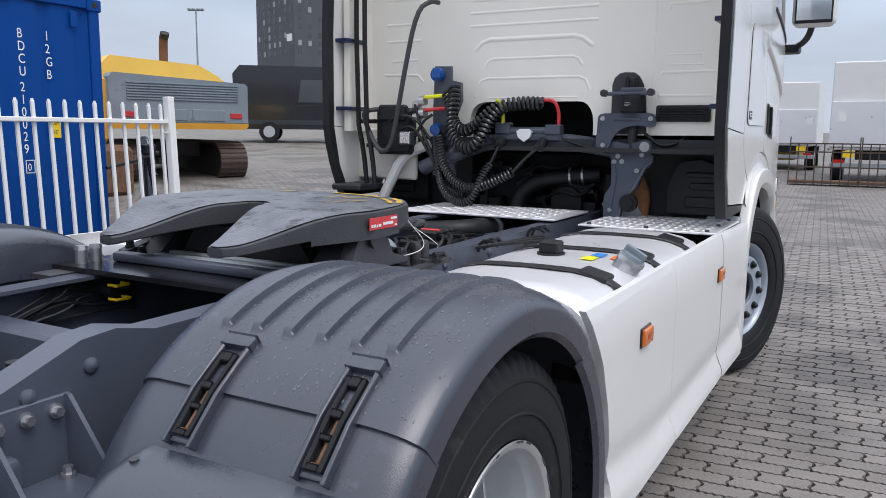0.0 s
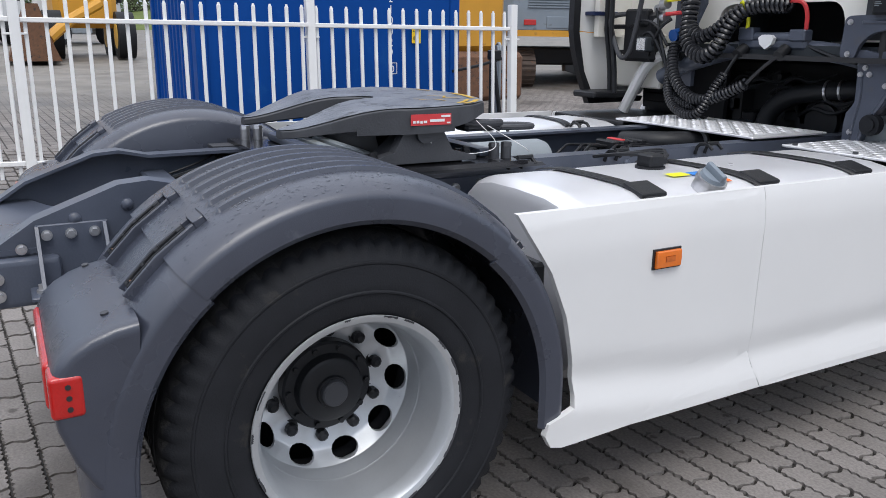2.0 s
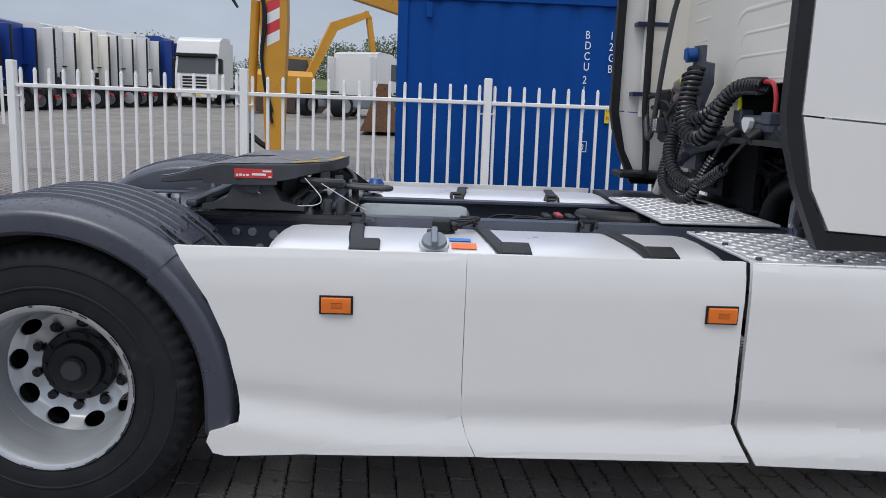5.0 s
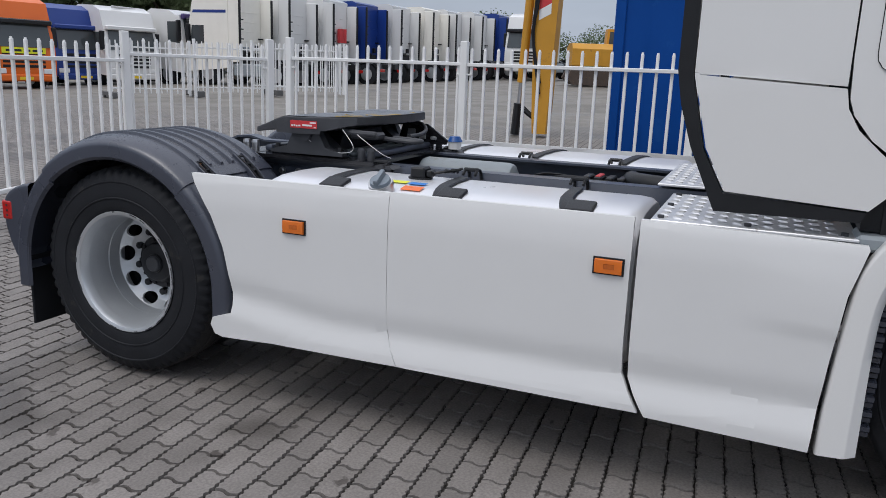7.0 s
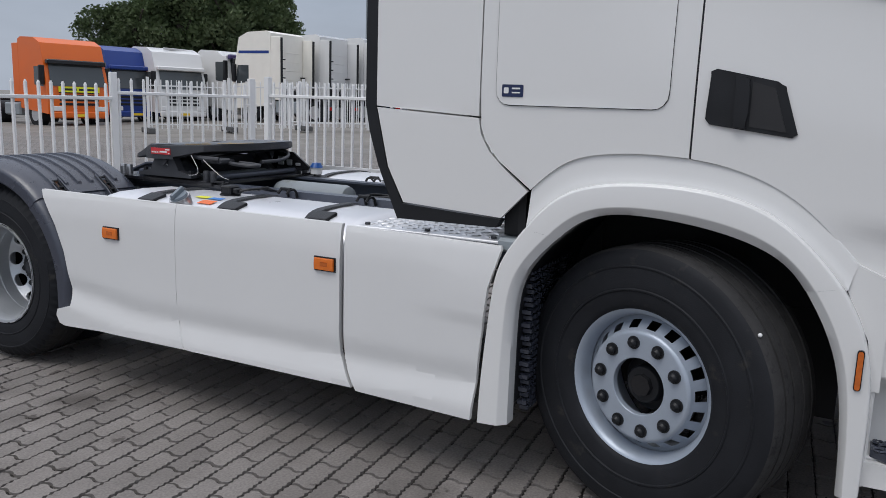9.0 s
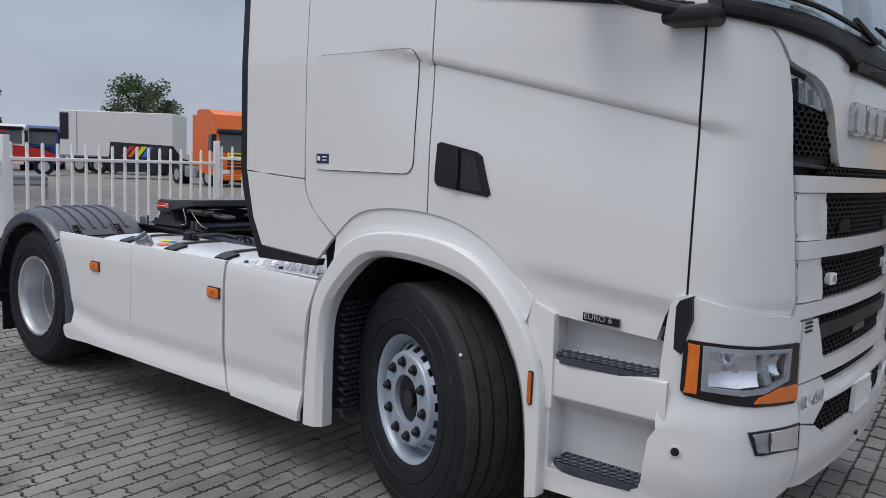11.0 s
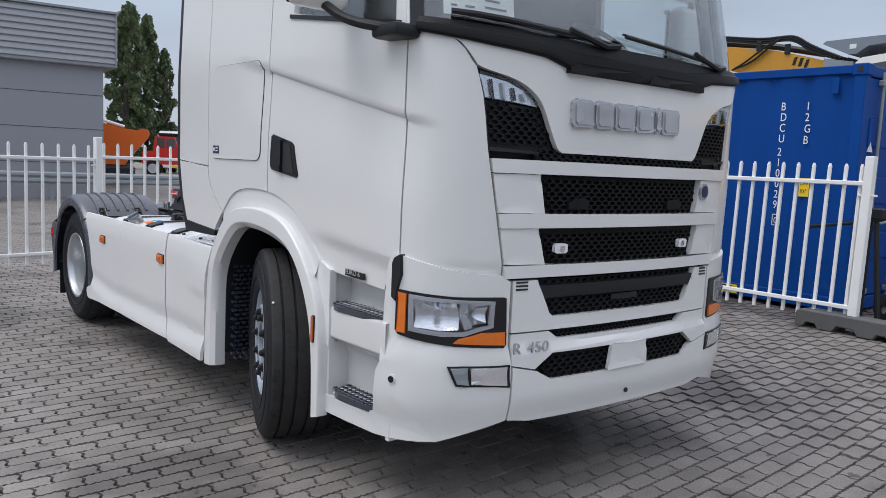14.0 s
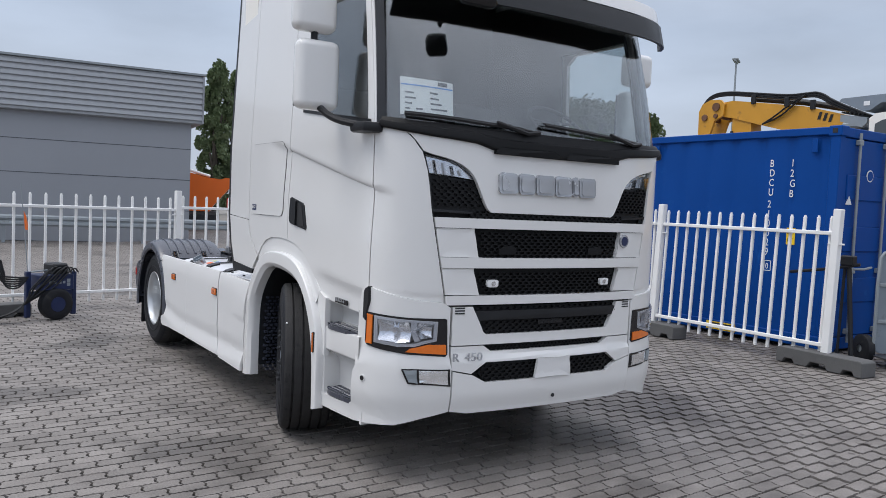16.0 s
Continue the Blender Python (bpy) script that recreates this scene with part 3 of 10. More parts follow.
# cab side panels, right and left
for side in (1, -1):
    sm = side_map(side)
    panel("deflector_upper", [(2.54, 1.535), (3.0, 1.508), (3.0, 3.5), (2.54, 3.5)], "white", truck, sm, 0.02)
    panel("deflector_lower", [(2.543, 1.529), (3.0, 1.502), (3.012, 1.44), (3.05, 1.375), (3.12, 1.31), (3.215, 1.235), (3.11, 1.125), (2.675, 1.15), (2.60, 1.29)],
          "white", truck, sm, 0.02)
    panel("deflector_edge", [(2.485, 3.5), (2.485, 1.54), (2.505, 1.43), (2.55, 1.29), (2.645, 1.08), (3.09, 1.085), (3.108, 1.118), (2.668, 1.143), (2.592, 1.285), (2.536, 1.525), (2.536, 3.5)],
          "black", truck, sm, 0.05, -0.004, label="black rubber edge of the side deflector")
    quarter = [(3.006, 3.5), (3.006, 1.60), (3.012, 1.47), (3.03, 1.42), (3.09, 1.345), *[q for q in OVER if q[0] < 3.785], (3.793, 1.394), (3.793, 3.5)]
    qp = panel("quarter_panel", quarter, "white", truck, sm, 0.03)
    flap = rrect(3.07, 3.71, 1.555, 2.09, 0.055)
    hatch = panel("storage_hatch", flap, "white", qp, sm, 0.02, 0.006)
    panel("hatch_seal", rrect(3.0675, 3.7125, 1.5525, 2.0925, 0.056), "black", hatch, sm, 0.01, 0.0025, bev=0)
    door_out = [(3.80, 3.12), (3.80, 1.393), *[q for q in OVER if q[0] > 3.81], (4.42, 1.046), (4.86, 1.010), (4.885, 1.10), (4.92, 1.165), (4.955, 1.185), (4.955, 2.10), (4.955, 2.16), (4.955, 3.12)]
    window = [(4.03, 2.30), (4.10, 2.285), (4.90, 2.175), (4.905, 2.26), (4.905, 2.92), (4.87, 2.97), (4.12, 2.97), (4.03, 2.90)]
    door = panel("door", door_out, "white", truck, sm, 0.035, 0.0, window, step=(0.06, 0.022), fall=0.22)
    panel("door_seal", [(3.785, 3.12), (3.785, 1.40), (3.807, 1.40), (3.807, 3.12)], "black", door, sm, 0.02, -0.006, bev=0)
    pane_ob = panel("side_window", [(4.02, 2.28), (4.912, 2.165), (4.912, 2.98), (4.02, 2.98)], "ws", door, sm, 0.006, -0.02, bev=0)
    pane_ob.visible_shadow = False
    panel("window_rubber", [(4.0, 2.295), (4.0, 2.275), (4.93, 2.15), (4.93, 2.175)], "black", door, sm, 0.012, 0.008, bev=0.002)
    # handle: a recessed tray with a bar across it
    tray = panel("handle_tray", [(3.843, 1.685), (3.835, 1.53), (3.85, 1.512), (4.11, 1.478), (4.125, 1.49), (4.075, 1.64), (4.05, 1.657), (3.86, 1.695)], "black", door, sm, 0.03, 0.007, label="black recessed door handle", bev=0.006)
    panel("grip_bar", [(3.925, 1.675), (3.925, 1.505), (3.965, 1.50), (3.965, 1.668)], "black", tray, sm, 0.02, 0.022, bev=0.007)
    panel("tray_recess", [(3.975, 1.655), (3.975, 1.51), (4.09, 1.495), (4.045, 1.635)], "dark", tray, sm, 0.004, 0.0095, bev=0)
    # front corner panel
    s0 = sy(4.963)
    seam = [(sx(seam_u(z)), z) for z in (1.99, 1.94, 1.88, 1.80, 1.72, 1.65, 1.50, 1.35, 1.20, 1.105)]
    s1 = sx(0.945)
    corner = [(s0, 1.181), (s0, 2.09), (s0 - 0.02, 2.125), (s0 - 0.09, 2.137), (s1 + 0.17, 2.125), (s1 + 0.11, 2.10), (s1 + 0.06, 2.055), (s1 + 0.028, 2.01), *seam[:-1], (sx(0.783), 1.095), (sx(0.90), 1.108), (s1 + 0.12, 1.133)]
    corner_ob = panel("corner_panel", corner, "white", truck, arc_map(side), 0.03, step=(0.03, 0.018))
    panel("panel_joint", [(s0 - 0.004, 1.17), (s0 - 0.004, 2.11), (s0 + 0.016, 2.11), (s0 + 0.016, 1.17)], "dark", corner_ob, arc_map(side), 0.01, -0.012, bev=0)
    panel("panel_joint", [(a + 0.012, z) for a, z in seam[1:]] + [(a - 0.012, z) for a, z in seam[:0:-1]], "dark", corner_ob, arc_map(side), 0.01, -0.014, bev=0)
    # roof side and pillar
    panel("roof_side", [(2.46, 3.508), (4.86, 3.508), (4.80, 3.62), (4.3, 3.72), (2.46, 3.74)], "white", truck, sm, 0.03)
    panel("roof_edge", [(3.80, 3.127), (4.955, 3.127), (4.9, 3.50), (3.80, 3.50)], "white", truck, sm, 0.03)

# front: hood panel with a cut for each lamp, slats, grilles
cut = relax(spline([(0.495, 1.650), (0.522, 1.668), (0.552, 1.718), (0.585, 1.785), (0.618, 1.848), (0.655, 1.890), (0.712, 1.927), (0.795, 1.957), (0.90, 1.978), (0.950, 1.996)]), 2)
hood = [(-1.06, 2.108), (-1.02, 2.085), (-0.982, 2.040), *[(-u, z) for u, z in reversed(cut)], *cut, (0.982, 2.040), (1.02, 2.085), (1.06, 2.108), (0.90, 2.088), (0.62, 2.066), (0.38, 2.012), (-0.38, 2.012), (-0.62, 2.066), (-0.90, 2.088)]
hood_ob = panel("hood", hood, "white", truck, front_map, 0.03, 0.006, bev=0.006, step=(0.05, 0.04))
panel("hood_back", [(-0.80, 1.10), (0.80, 1.10), (0.955, 1.98), (0.6, 2.03), (-0.6, 2.03), (-0.955, 1.98)], "honeyback", truck, front_map, 0.02, -0.055, bev=0, label="dark backing behind the grille")
for sgn in (1, -1):
    fm = (lambda k: (lambda u, z, d: front_map(k * u, z, d)))(sgn)
    lampbox = panel("upper_lamp", [(0.930, 1.964), (0.79, 1.940), (0.71, 1.910), (0.655, 1.874), (0.630, 1.846), (0.772, 1.860), (0.905, 1.869)], "chrome", truck, fm, 0.03, -0.030, bev=0.003, label="clear upper corner lamp")
    panel("lens", [(0.938, 1.974), (0.79, 1.950), (0.708, 1.920), (0.648, 1.882), (0.614, 1.840), (0.772, 1.852), (0.910, 1.862)], "lensglass", lampbox, fm, 0.004, -0.004, bev=0)
    for k, (u, zt) in enumerate(((0.700, 1.893), (0.752, 1.915), (0.806, 1.932), (0.862, 1.944))):
        panel("reflector_fin", [(u, 1.862), (u + 0.010, 1.863), (u + 0.026, zt), (u + 0.016, zt)], "gloss" if k % 2 else "rim", lampbox, fm, 0.02, -0.014, bev=0)
    tri = [(0.911, 1.858), (0.772, 1.848), (0.612, 1.836), (0.580, 1.775), (0.545, 1.705), (0.515, 1.662), (0.62, 1.646), (0.883, 1.657)]
    panel("side_grille", tri, "black", truck, fm, 0.02, -0.032, bev=0)
    honeycomb("grille_mesh", [(0.900, 1.850), (0.64, 1.832), (0.602, 1.775), (0.56, 1.69), (0.60, 1.668), (0.872, 1.672)], truck, fm, 0.046, 0.025, -0.014)
    panel("grille_lip", [(0.883, 1.660), (0.62, 1.648), (0.62, 1.636), (0.881, 1.645)], "black", truck, fm, 0.02, -0.004, bev=0.002)
panel("grille_strip", [(-0.64, 1.648), (0.64, 1.648), (0.615, 1.602), (-0.615, 1.602)], "black", truck, front_map, 0.02, -0.018, bev=0)
honeycomb("grille_mesh", [(-0.62, 1.652), (0.62, 1.652), (0.61, 1.600), (-0.61, 1.600)], truck, front_map, 0.046, 0.022, -0.004)


def slat(z0, z1, parent=truck, o=0.012):
    h0, h1 = seam_u(z0) - 0.008, seam_u(z1) - 0.008
    panel("slat", [(-h0, z0), (h0, z0), (h1, z1), (0.64, z1), (0.60, z1 - 0.004), (-0.60, z1 - 0.004), (-0.64, z1), (-h1, z1)], "white", parent, front_map, 0.05, o, bev=0.012, step=(0.08, 0.03))


slat(1.552, 1.612)
slat(1.312, 1.376)
slat(1.090, 1.146)
GR = [((0.605, 1.545), (0.57, 1.378)), ((0.60, 1.306), (0.555, 1.150))]
for (ta, za), (tb, zb) in GR:
    out = [(-ta, za), (-tb, zb), (tb, zb), (ta, za)]
    panel("grille_frame", out, "grille", truck, front_map, 0.03, -0.03, bev=0.004)
    honeycomb("grille_mesh", [(-ta + 0.03, za - 0.012), (-tb + 0.03, zb + 0.008), (tb - 0.03, zb + 0.008), (ta - 0.03, za - 0.012)], truck, front_map, 0.050, 0.025, -0.012)
    for sgn in (1, -1):
        fm = (lambda k: (lambda u, z, d: front_map(k * u, z, d)))(sgn)
        panel("side_block", [(seam_u(za) - 0.008, za + 0.004), (seam_u(zb) - 0.008, zb), (tb + 0.006, zb), (ta + 0.006, za + 0.004)], "white", truck, fm, 0.03, 0.002, bev=0.004)
for sgn in (1, -1):
    fm = (lambda k: (lambda u, z, d: front_map(k * u, z, d)))(sgn)
    sen = panel("sensor_block", [(0.30, 1.395), (0.30, 1.435), (0.33, 1.445), (0.40, 1.445), (0.43, 1.43), (0.43, 1.395)], "grille", truck, fm, 0.02, 0.0, bev=0.004)
    gl = panel("marker_lamp", rrect(0.425, 0.505, 1.196, 1.24, 0.014), "whitelabel", truck, fm, 0.02, 0.006, bev=0.004, label="small clear grille lamp")
    panel("lamp_core", rrect(0.447, 0.475, 1.205, 1.231, 0.01), "clearlens", gl, fm, 0.01, 0.011, bev=0.003)

# lower front: the bumper in pieces
def low_map(u, z, d):
    """The bumper stands out below the cab and tucks under at the bottom."""
    k = smooth01(1.10, 1.02, z) if z > 1.02 else 1.0
    return skin(sx(u) if abs(u) < 0.95 else math.copysign(sx(0.95) + abs(u) - 0.95, u), z, d + 0.010 + 0.016 * smooth01(0.785, 0.755, z) - 0.028 * smooth01(0.56, 0.40, z))


C1, C2 = sx(0.95), sy(4.86)
U2 = 0.95 + C2 - C1
panel("bumper_top", [(-0.735, 1.078), (-0.60, 1.078), (-0.52, 0.925), (-0.50, 0.906), (0.50, 0.906), (0.52, 0.925), (0.60, 1.078), (0.735, 1.078), (0.735, 0.845), (-0.735, 0.845)],
      "white", truck, low_map, 0.03, 0.0, bev=0.006)
panel("bumper_back", [(-0.73, 0.60), (0.73, 0.60), (0.73, 1.075), (-0.73, 1.075)], "honeyback", truck, low_map, 0.02, -0.05, bev=0)
panel("grille_frame", [(-0.605, 1.076), (-0.515, 0.91), (0.515, 0.91), (0.605, 1.076)], "black", truck, low_map, 0.03, -0.035, bev=0.004)
honeycomb("grille_mesh", [(-0.53, 0.99), (-0.49, 0.918), (0.49, 0.918), (0.53, 0.99)], truck, low_map, 0.050, 0.025, -0.02)
honeycomb("grille_mesh", [(-0.58, 1.07), (-0.57, 1.045), (0.57, 1.045), (0.58, 1.07)], truck, low_map, 0.050, 0.025, -0.02)
panel("grille_bar", [(-0.60, 1.045), (-0.565, 0.992), (0.565, 0.992), (0.60, 1.045), (0.57, 1.052), (-0.57, 1.052)], "black", truck, low_map, 0.04, -0.002, bev=0.008)
panel("radar_cover", [(-0.10, 0.955), (0.10, 0.955), (0.10, 0.985), (-0.10, 0.985)], "gloss", truck, low_map, 0.02, -0.012, bev=0.003)
panel("slot_grille", [(-0.50, 0.842), (0.50, 0.842), (0.45, 0.806), (-0.45, 0.806)], "black", truck, low_map, 0.03, -0.03, bev=0)
honeycomb("grille_mesh", [(-0.49, 0.838), (0.49, 0.838), (0.445, 0.808), (-0.445, 0.808)], truck, low_map, 0.030, 0.022, -0.018)
panel("bumper_band", [(-0.735, 0.838), (-0.515, 0.838), (-0.46, 0.802), (0.46, 0.802), (0.515, 0.838), (0.735, 0.838), (0.735, 0.70), (0.60, 0.672), (0.50, 0.738), (-0.50, 0.738), (-0.60, 0.672), (-0.735, 0.70)],
      "white", truck, low_map, 0.03, 0.0, bev=0.005)
panel("lower_grille", [(-0.54, 0.665), (-0.49, 0.735), (0.49, 0.735), (0.54, 0.665), (0.50, 0.622), (-0.50, 0.622)], "black", truck, low_map, 0.03, -0.03, bev=0)
honeycomb("grille_mesh", [(-0.53, 0.667), (-0.48, 0.73), (0.48, 0.73), (0.53, 0.667), (0.49, 0.63), (-0.49, 0.63)], truck, low_map, 0.050, 0.026, -0.012)
panel("plate_carrier", [(-0.145, 0.742), (0.115, 0.742), (0.135, 0.620), (-0.155, 0.620)], "white2", truck, low_map, 0.02, 0.012, bev=0.005, label="blank white number plate carrier")
panel("bumper_apron", [(-0.728, 0.692), (-0.59, 0.662), (-0.50, 0.615), (0.50, 0.615), (0.59, 0.662), (0.728, 0.692), (0.728, 0.445), (0.60, 0.425), (-0.60, 0.425), (-0.728, 0.445)],
      "white", truck, low_map, 0.035, 0.004, bev=0.012)
cyl(bm := B(), low_map(-0.03, 0.49, -0.01), low_map(-0.03, 0.49, 0.012), 0.012, seg=14)
part("tow_hole", bm, "dark", truck)
for sgn in (1, -1):
    lm = (lambda k: (lambda u, z, d: low_map(k * u, z, d)))(sgn)
    panel("bumper_corner", [(0.736, 0.445), (0.736, 0.705), (0.75, 0.79), (0.75, 1.075), (0.80, 1.106), (0.95, 1.118), (1.05, 1.136), (U2 - 0.10, 1.186), (U2 - 0.068, 1.178), (U2 - 0.05, 1.15), (U2 - 0.042, 1.10), (U2 - 0.036, 1.03), (U2 - 0.03, 0.95), (U2 - 0.025, 0.80), (U2 - 0.03, 0.70),
                            (U2 - 0.005, 0.66), (U2 + 0.012, 0.50), (U2 + 0.025, 0.462), (U2 + 0.07, 0.443), (U2 + 0.20, 0.437), (U2 + 0.44, 0.437), (U2 + 0.44, 0.352), (U2 + 0.015, 0.352), (1.06, 0.372), (0.90, 0.41)], "white", truck, lm, 0.03, 0.0,
          [(0.815, 0.998), (0.82, 0.87), (0.90, 0.852), (1.05, 0.838), (1.20, 0.855), (1.20, 1.022), (1.0, 1.008)], bev=0.010, step=(0.05, 0.05))
    panel("corner_fill", [(0.74, 1.06), (U2 + 0.06, 1.06), (U2 + 0.06, 1.20), (0.74, 1.14)], "dark", truck, lm, 0.02, -0.045, bev=0)
    for k in range(3):
        panel("vent_slot", [(0.655, 1.035 + 0.016 * k), (0.72, 1.035 + 0.016 * k), (0.72, 1.043 + 0.016 * k), (0.655, 1.043 + 0.016 * k)], "dark", truck, lm, 0.004, 0.003, bev=0)
    # headlight
    hl_o = [(0.772, 1.005), (0.762, 0.798), (0.775, 0.783), (1.0, 0.800), (1.18, 0.826), (1.245, 0.838), (1.260, 0.855), (1.258, 1.018), (1.243, 1.034), (1.0, 1.016), (0.785, 1.010)]
    clear = [(0.832, 0.992), (0.836, 0.880), (0.90, 0.866), (0.96, 0.848), (1.05, 0.846), (1.190, 0.862), (1.192, 1.016), (1.0, 1.002)]
    hl = panel("headlight", hl_o, "gloss", truck, lm, 0.02, 0.008, clear, bev=0.004, label="clear headlight in a black bezel")
    panel("reflector_bowl", [(0.80, 1.0), (0.80, 0.84), (1.0, 0.835), (1.20, 0.855), (1.20, 1.02), (1.0, 1.01)], "lampdark", hl, lm, 0.01, -0.062, bev=0.004)
    mid_u, mid_z = 1.015, 0.93
    panel("inner_bezel", [(mid_u + (u - mid_u) * 1.02, mid_z + (z - mid_z) * 1.03) for u, z in clear], "badge", hl, lm, 0.012, 0.0105, [(mid_u + (u - mid_u) * 0.90, mid_z + (z - mid_z) * 0.82) for u, z in clear], bev=0.003)
    bowl = lambda uc, zc, a, b: (lambda u, z, d: lm(u, z, d - 0.055 * max(0.0, 1 - ((u - uc) / a) ** 2 - ((z - zc) / b) ** 2)))
    panel("reflector", [(0.995, 0.985), (0.975, 0.93), (0.985, 0.872), (1.06, 0.862), (1.172, 0.876), (1.174, 0.998), (1.06, 0.992)], "chrome", hl, bowl(1.075, 0.93, 0.12, 0.085), 0.004, 0.002, bev=0, step=(0.015, 0.015), sharp=60)
    panel("reflector", [(0.848, 0.982), (0.855, 0.895), (0.92, 0.885), (0.942, 0.93), (0.938, 0.986)], "chrome", hl, bowl(0.895, 0.935, 0.07, 0.065), 0.004, 0.002, bev=0, step=(0.015, 0.015), sharp=60)
    panel("lamp_shroud", [(0.946, 0.986), (0.950, 0.93), (0.925, 0.88), (0.958, 0.872), (0.982, 0.93), (0.984, 0.988)], "badge", hl, lm, 0.03, 0.006, bev=0.006)
    cyl(bm := B(), lm(1.075, 0.935, -0.05), lm(1.075, 0.935, -0.010), 0.018, 0.013, seg=20)
    part("bulb_cap", bm, "mirror", hl)
    cover = panel("lamp_cover", clear, "lensglass", hl, lm, 0.003, 0.0165, bev=0)
    cover.visible_shadow = False
    panel("indicator", [(0.778, 0.856), (0.774, 0.797), (1.008, 0.815), (0.985, 0.834), (0.93, 0.846), (0.885, 0.858)], "orange", hl, lm, 0.01, 0.0165, bev=0.003, label="amber indicator strip")
    panel("indicator", [(1.206, 1.018), (1.242, 1.022), (1.246, 0.852), (1.206, 0.846)], "orange", hl, lm, 0.01, 0.0165, bev=0.003, label="amber side indicator")
    fog = panel("fog_lamp", [(0.748, 0.706), (0.742, 0.607), (0.992, 0.628), (1.030, 0.716), (0.965, 0.716)], "gloss", truck, lm, 0.02, 0.006, bev=0.004, label="fog lamp in grey housing")
    panel("reflector", [(0.764, 0.698), (0.760, 0.619), (0.925, 0.633), (0.932, 0.706)], "chrome", fog, lm, 0.01, 0.010, bev=0.003)
    panel("blanking_piece", [(0.945, 0.707), (0.938, 0.634), (0.985, 0.637), (1.016, 0.708)], "greypaint", fog, lm, 0.01, 0.010, bev=0.003)
    cyl(bm := B(), lm(U2 - 0.10, 0.635, -0.01), lm(U2 - 0.10, 0.635, 0.004), 0.022, seg=16)
    so = part("sensor_ring", bm, "white2", truck)
    cyl(bm := B(), lm(U2 - 0.10, 0.635, 0.0), lm(U2 - 0.10, 0.635, 0.007), 0.015, seg=16)
    part("sensor_eye", bm, "gloss", so)

# maker's name as plain raised silver blocks, and the round emblem
u0 = 0.462
for w in (0.138, 0.128, 0.150, 0.142, 0.052, 0.150):
    shape = [(u0 - 0.012, 1.895), (u0 - w + 0.022, 1.895), (u0 - w + 0.006, 1.878), (u0 - w, 1.790), (u0 - w + 0.010, 1.772), (u0 - 0.020, 1.772), (u0 - 0.004, 1.788), (u0, 1.880)]
    plate = panel("badge_block", shape, "badge", truck, front_map, 0.03, 0.026, bev=0.004, label="raised silver badge block")
    panel("badge_face", [(u0 - w / 2 + (u - u0 + w / 2) * 0.78, 1.834 + (z - 1.834) * 0.80) for u, z in shape], "badge", plate, front_map, 0.010, 0.033, bev=0.003)
    u0 -= w + 0.004
cyl(bm := B(), front_map(-0.645, 1.49, -0.01), front_map(-0.645, 1.49, 0.012), 0.044, seg=24)
emb = part("emblem", bm, "badge", truck, "small round silver and red emblem")
cyl(bm := B(), front_map(-0.645, 1.49, 0.0), front_map(-0.645, 1.49, 0.015), 0.032, seg=20)
part("emblem_disc", bm, "bluepaint", emb)
ta, tb = low_map(0.735, 0.752, 0.002), low_map(0.50, 0.752, 0.002)
dx = (tb - ta).normalized()
mt = Matrix.Translation(ta) @ Matrix((dx, Vector((0, 0, 1)), dx.cross(Vector((0, 0, 1))))).transposed().to_4x4()
text_part("model_badge", "R", 0.072, mt, "badge", truck, 0.004, 1.05, "silver model lettering", 1.12)
text_part("model_badge", "450", 0.072, mt @ Matrix.Translation((0.085, 0, 0)), "badge", truck, 0.004, 1.05, "silver model lettering", 1.12)
sm1 = side_map(1)
ta, tb = sm1(4.575, 1.05, 0.018), sm1(4.72, 1.045, 0.018)
dx = (tb - ta).normalized()
up = Vector((0, 0, 1))
mt = Matrix.Translation(ta) @ Matrix((dx, up, dx.cross(up))).transposed().to_4x4()
eb = panel("emission_badge", [(4.57, 1.043), (4.72, 1.036), (4.72, 1.066), (4.57, 1.073)], "gloss", truck, sm1, 0.012, 0.018, bev=0.002, label="small black and silver emission badge")
text_part("badge_letters", "EURO 6", 0.031, Matrix.Translation((0.0015, 0, 0.0015)) @ mt, "badge", eb, 0.0012, 1.0, "", 1.08)
st = panel("dealer_sticker", rrect(3.095, 3.18, 1.585, 1.63, 0.004), "bluepaint", truck, sm1, 0.002, 0.0085, bev=0, label="small navy and white sticker on the hatch")
panel("sticker_mark", rrect(3.103, 3.122, 1.597, 1.619, 0.004), "whitelabel", st, sm1, 0.001, 0.0095, bev=0)
panel("sticker_bar", rrect(3.135, 3.168, 1.613, 1.619, 0.002), "whitelabel", st, sm1, 0.001, 0.0095, bev=0)
panel("sticker_bar", rrect(3.135, 3.168, 1.598, 1.603, 0.002), "whitelabel", st, sm1, 0.001, 0.0095, bev=0)

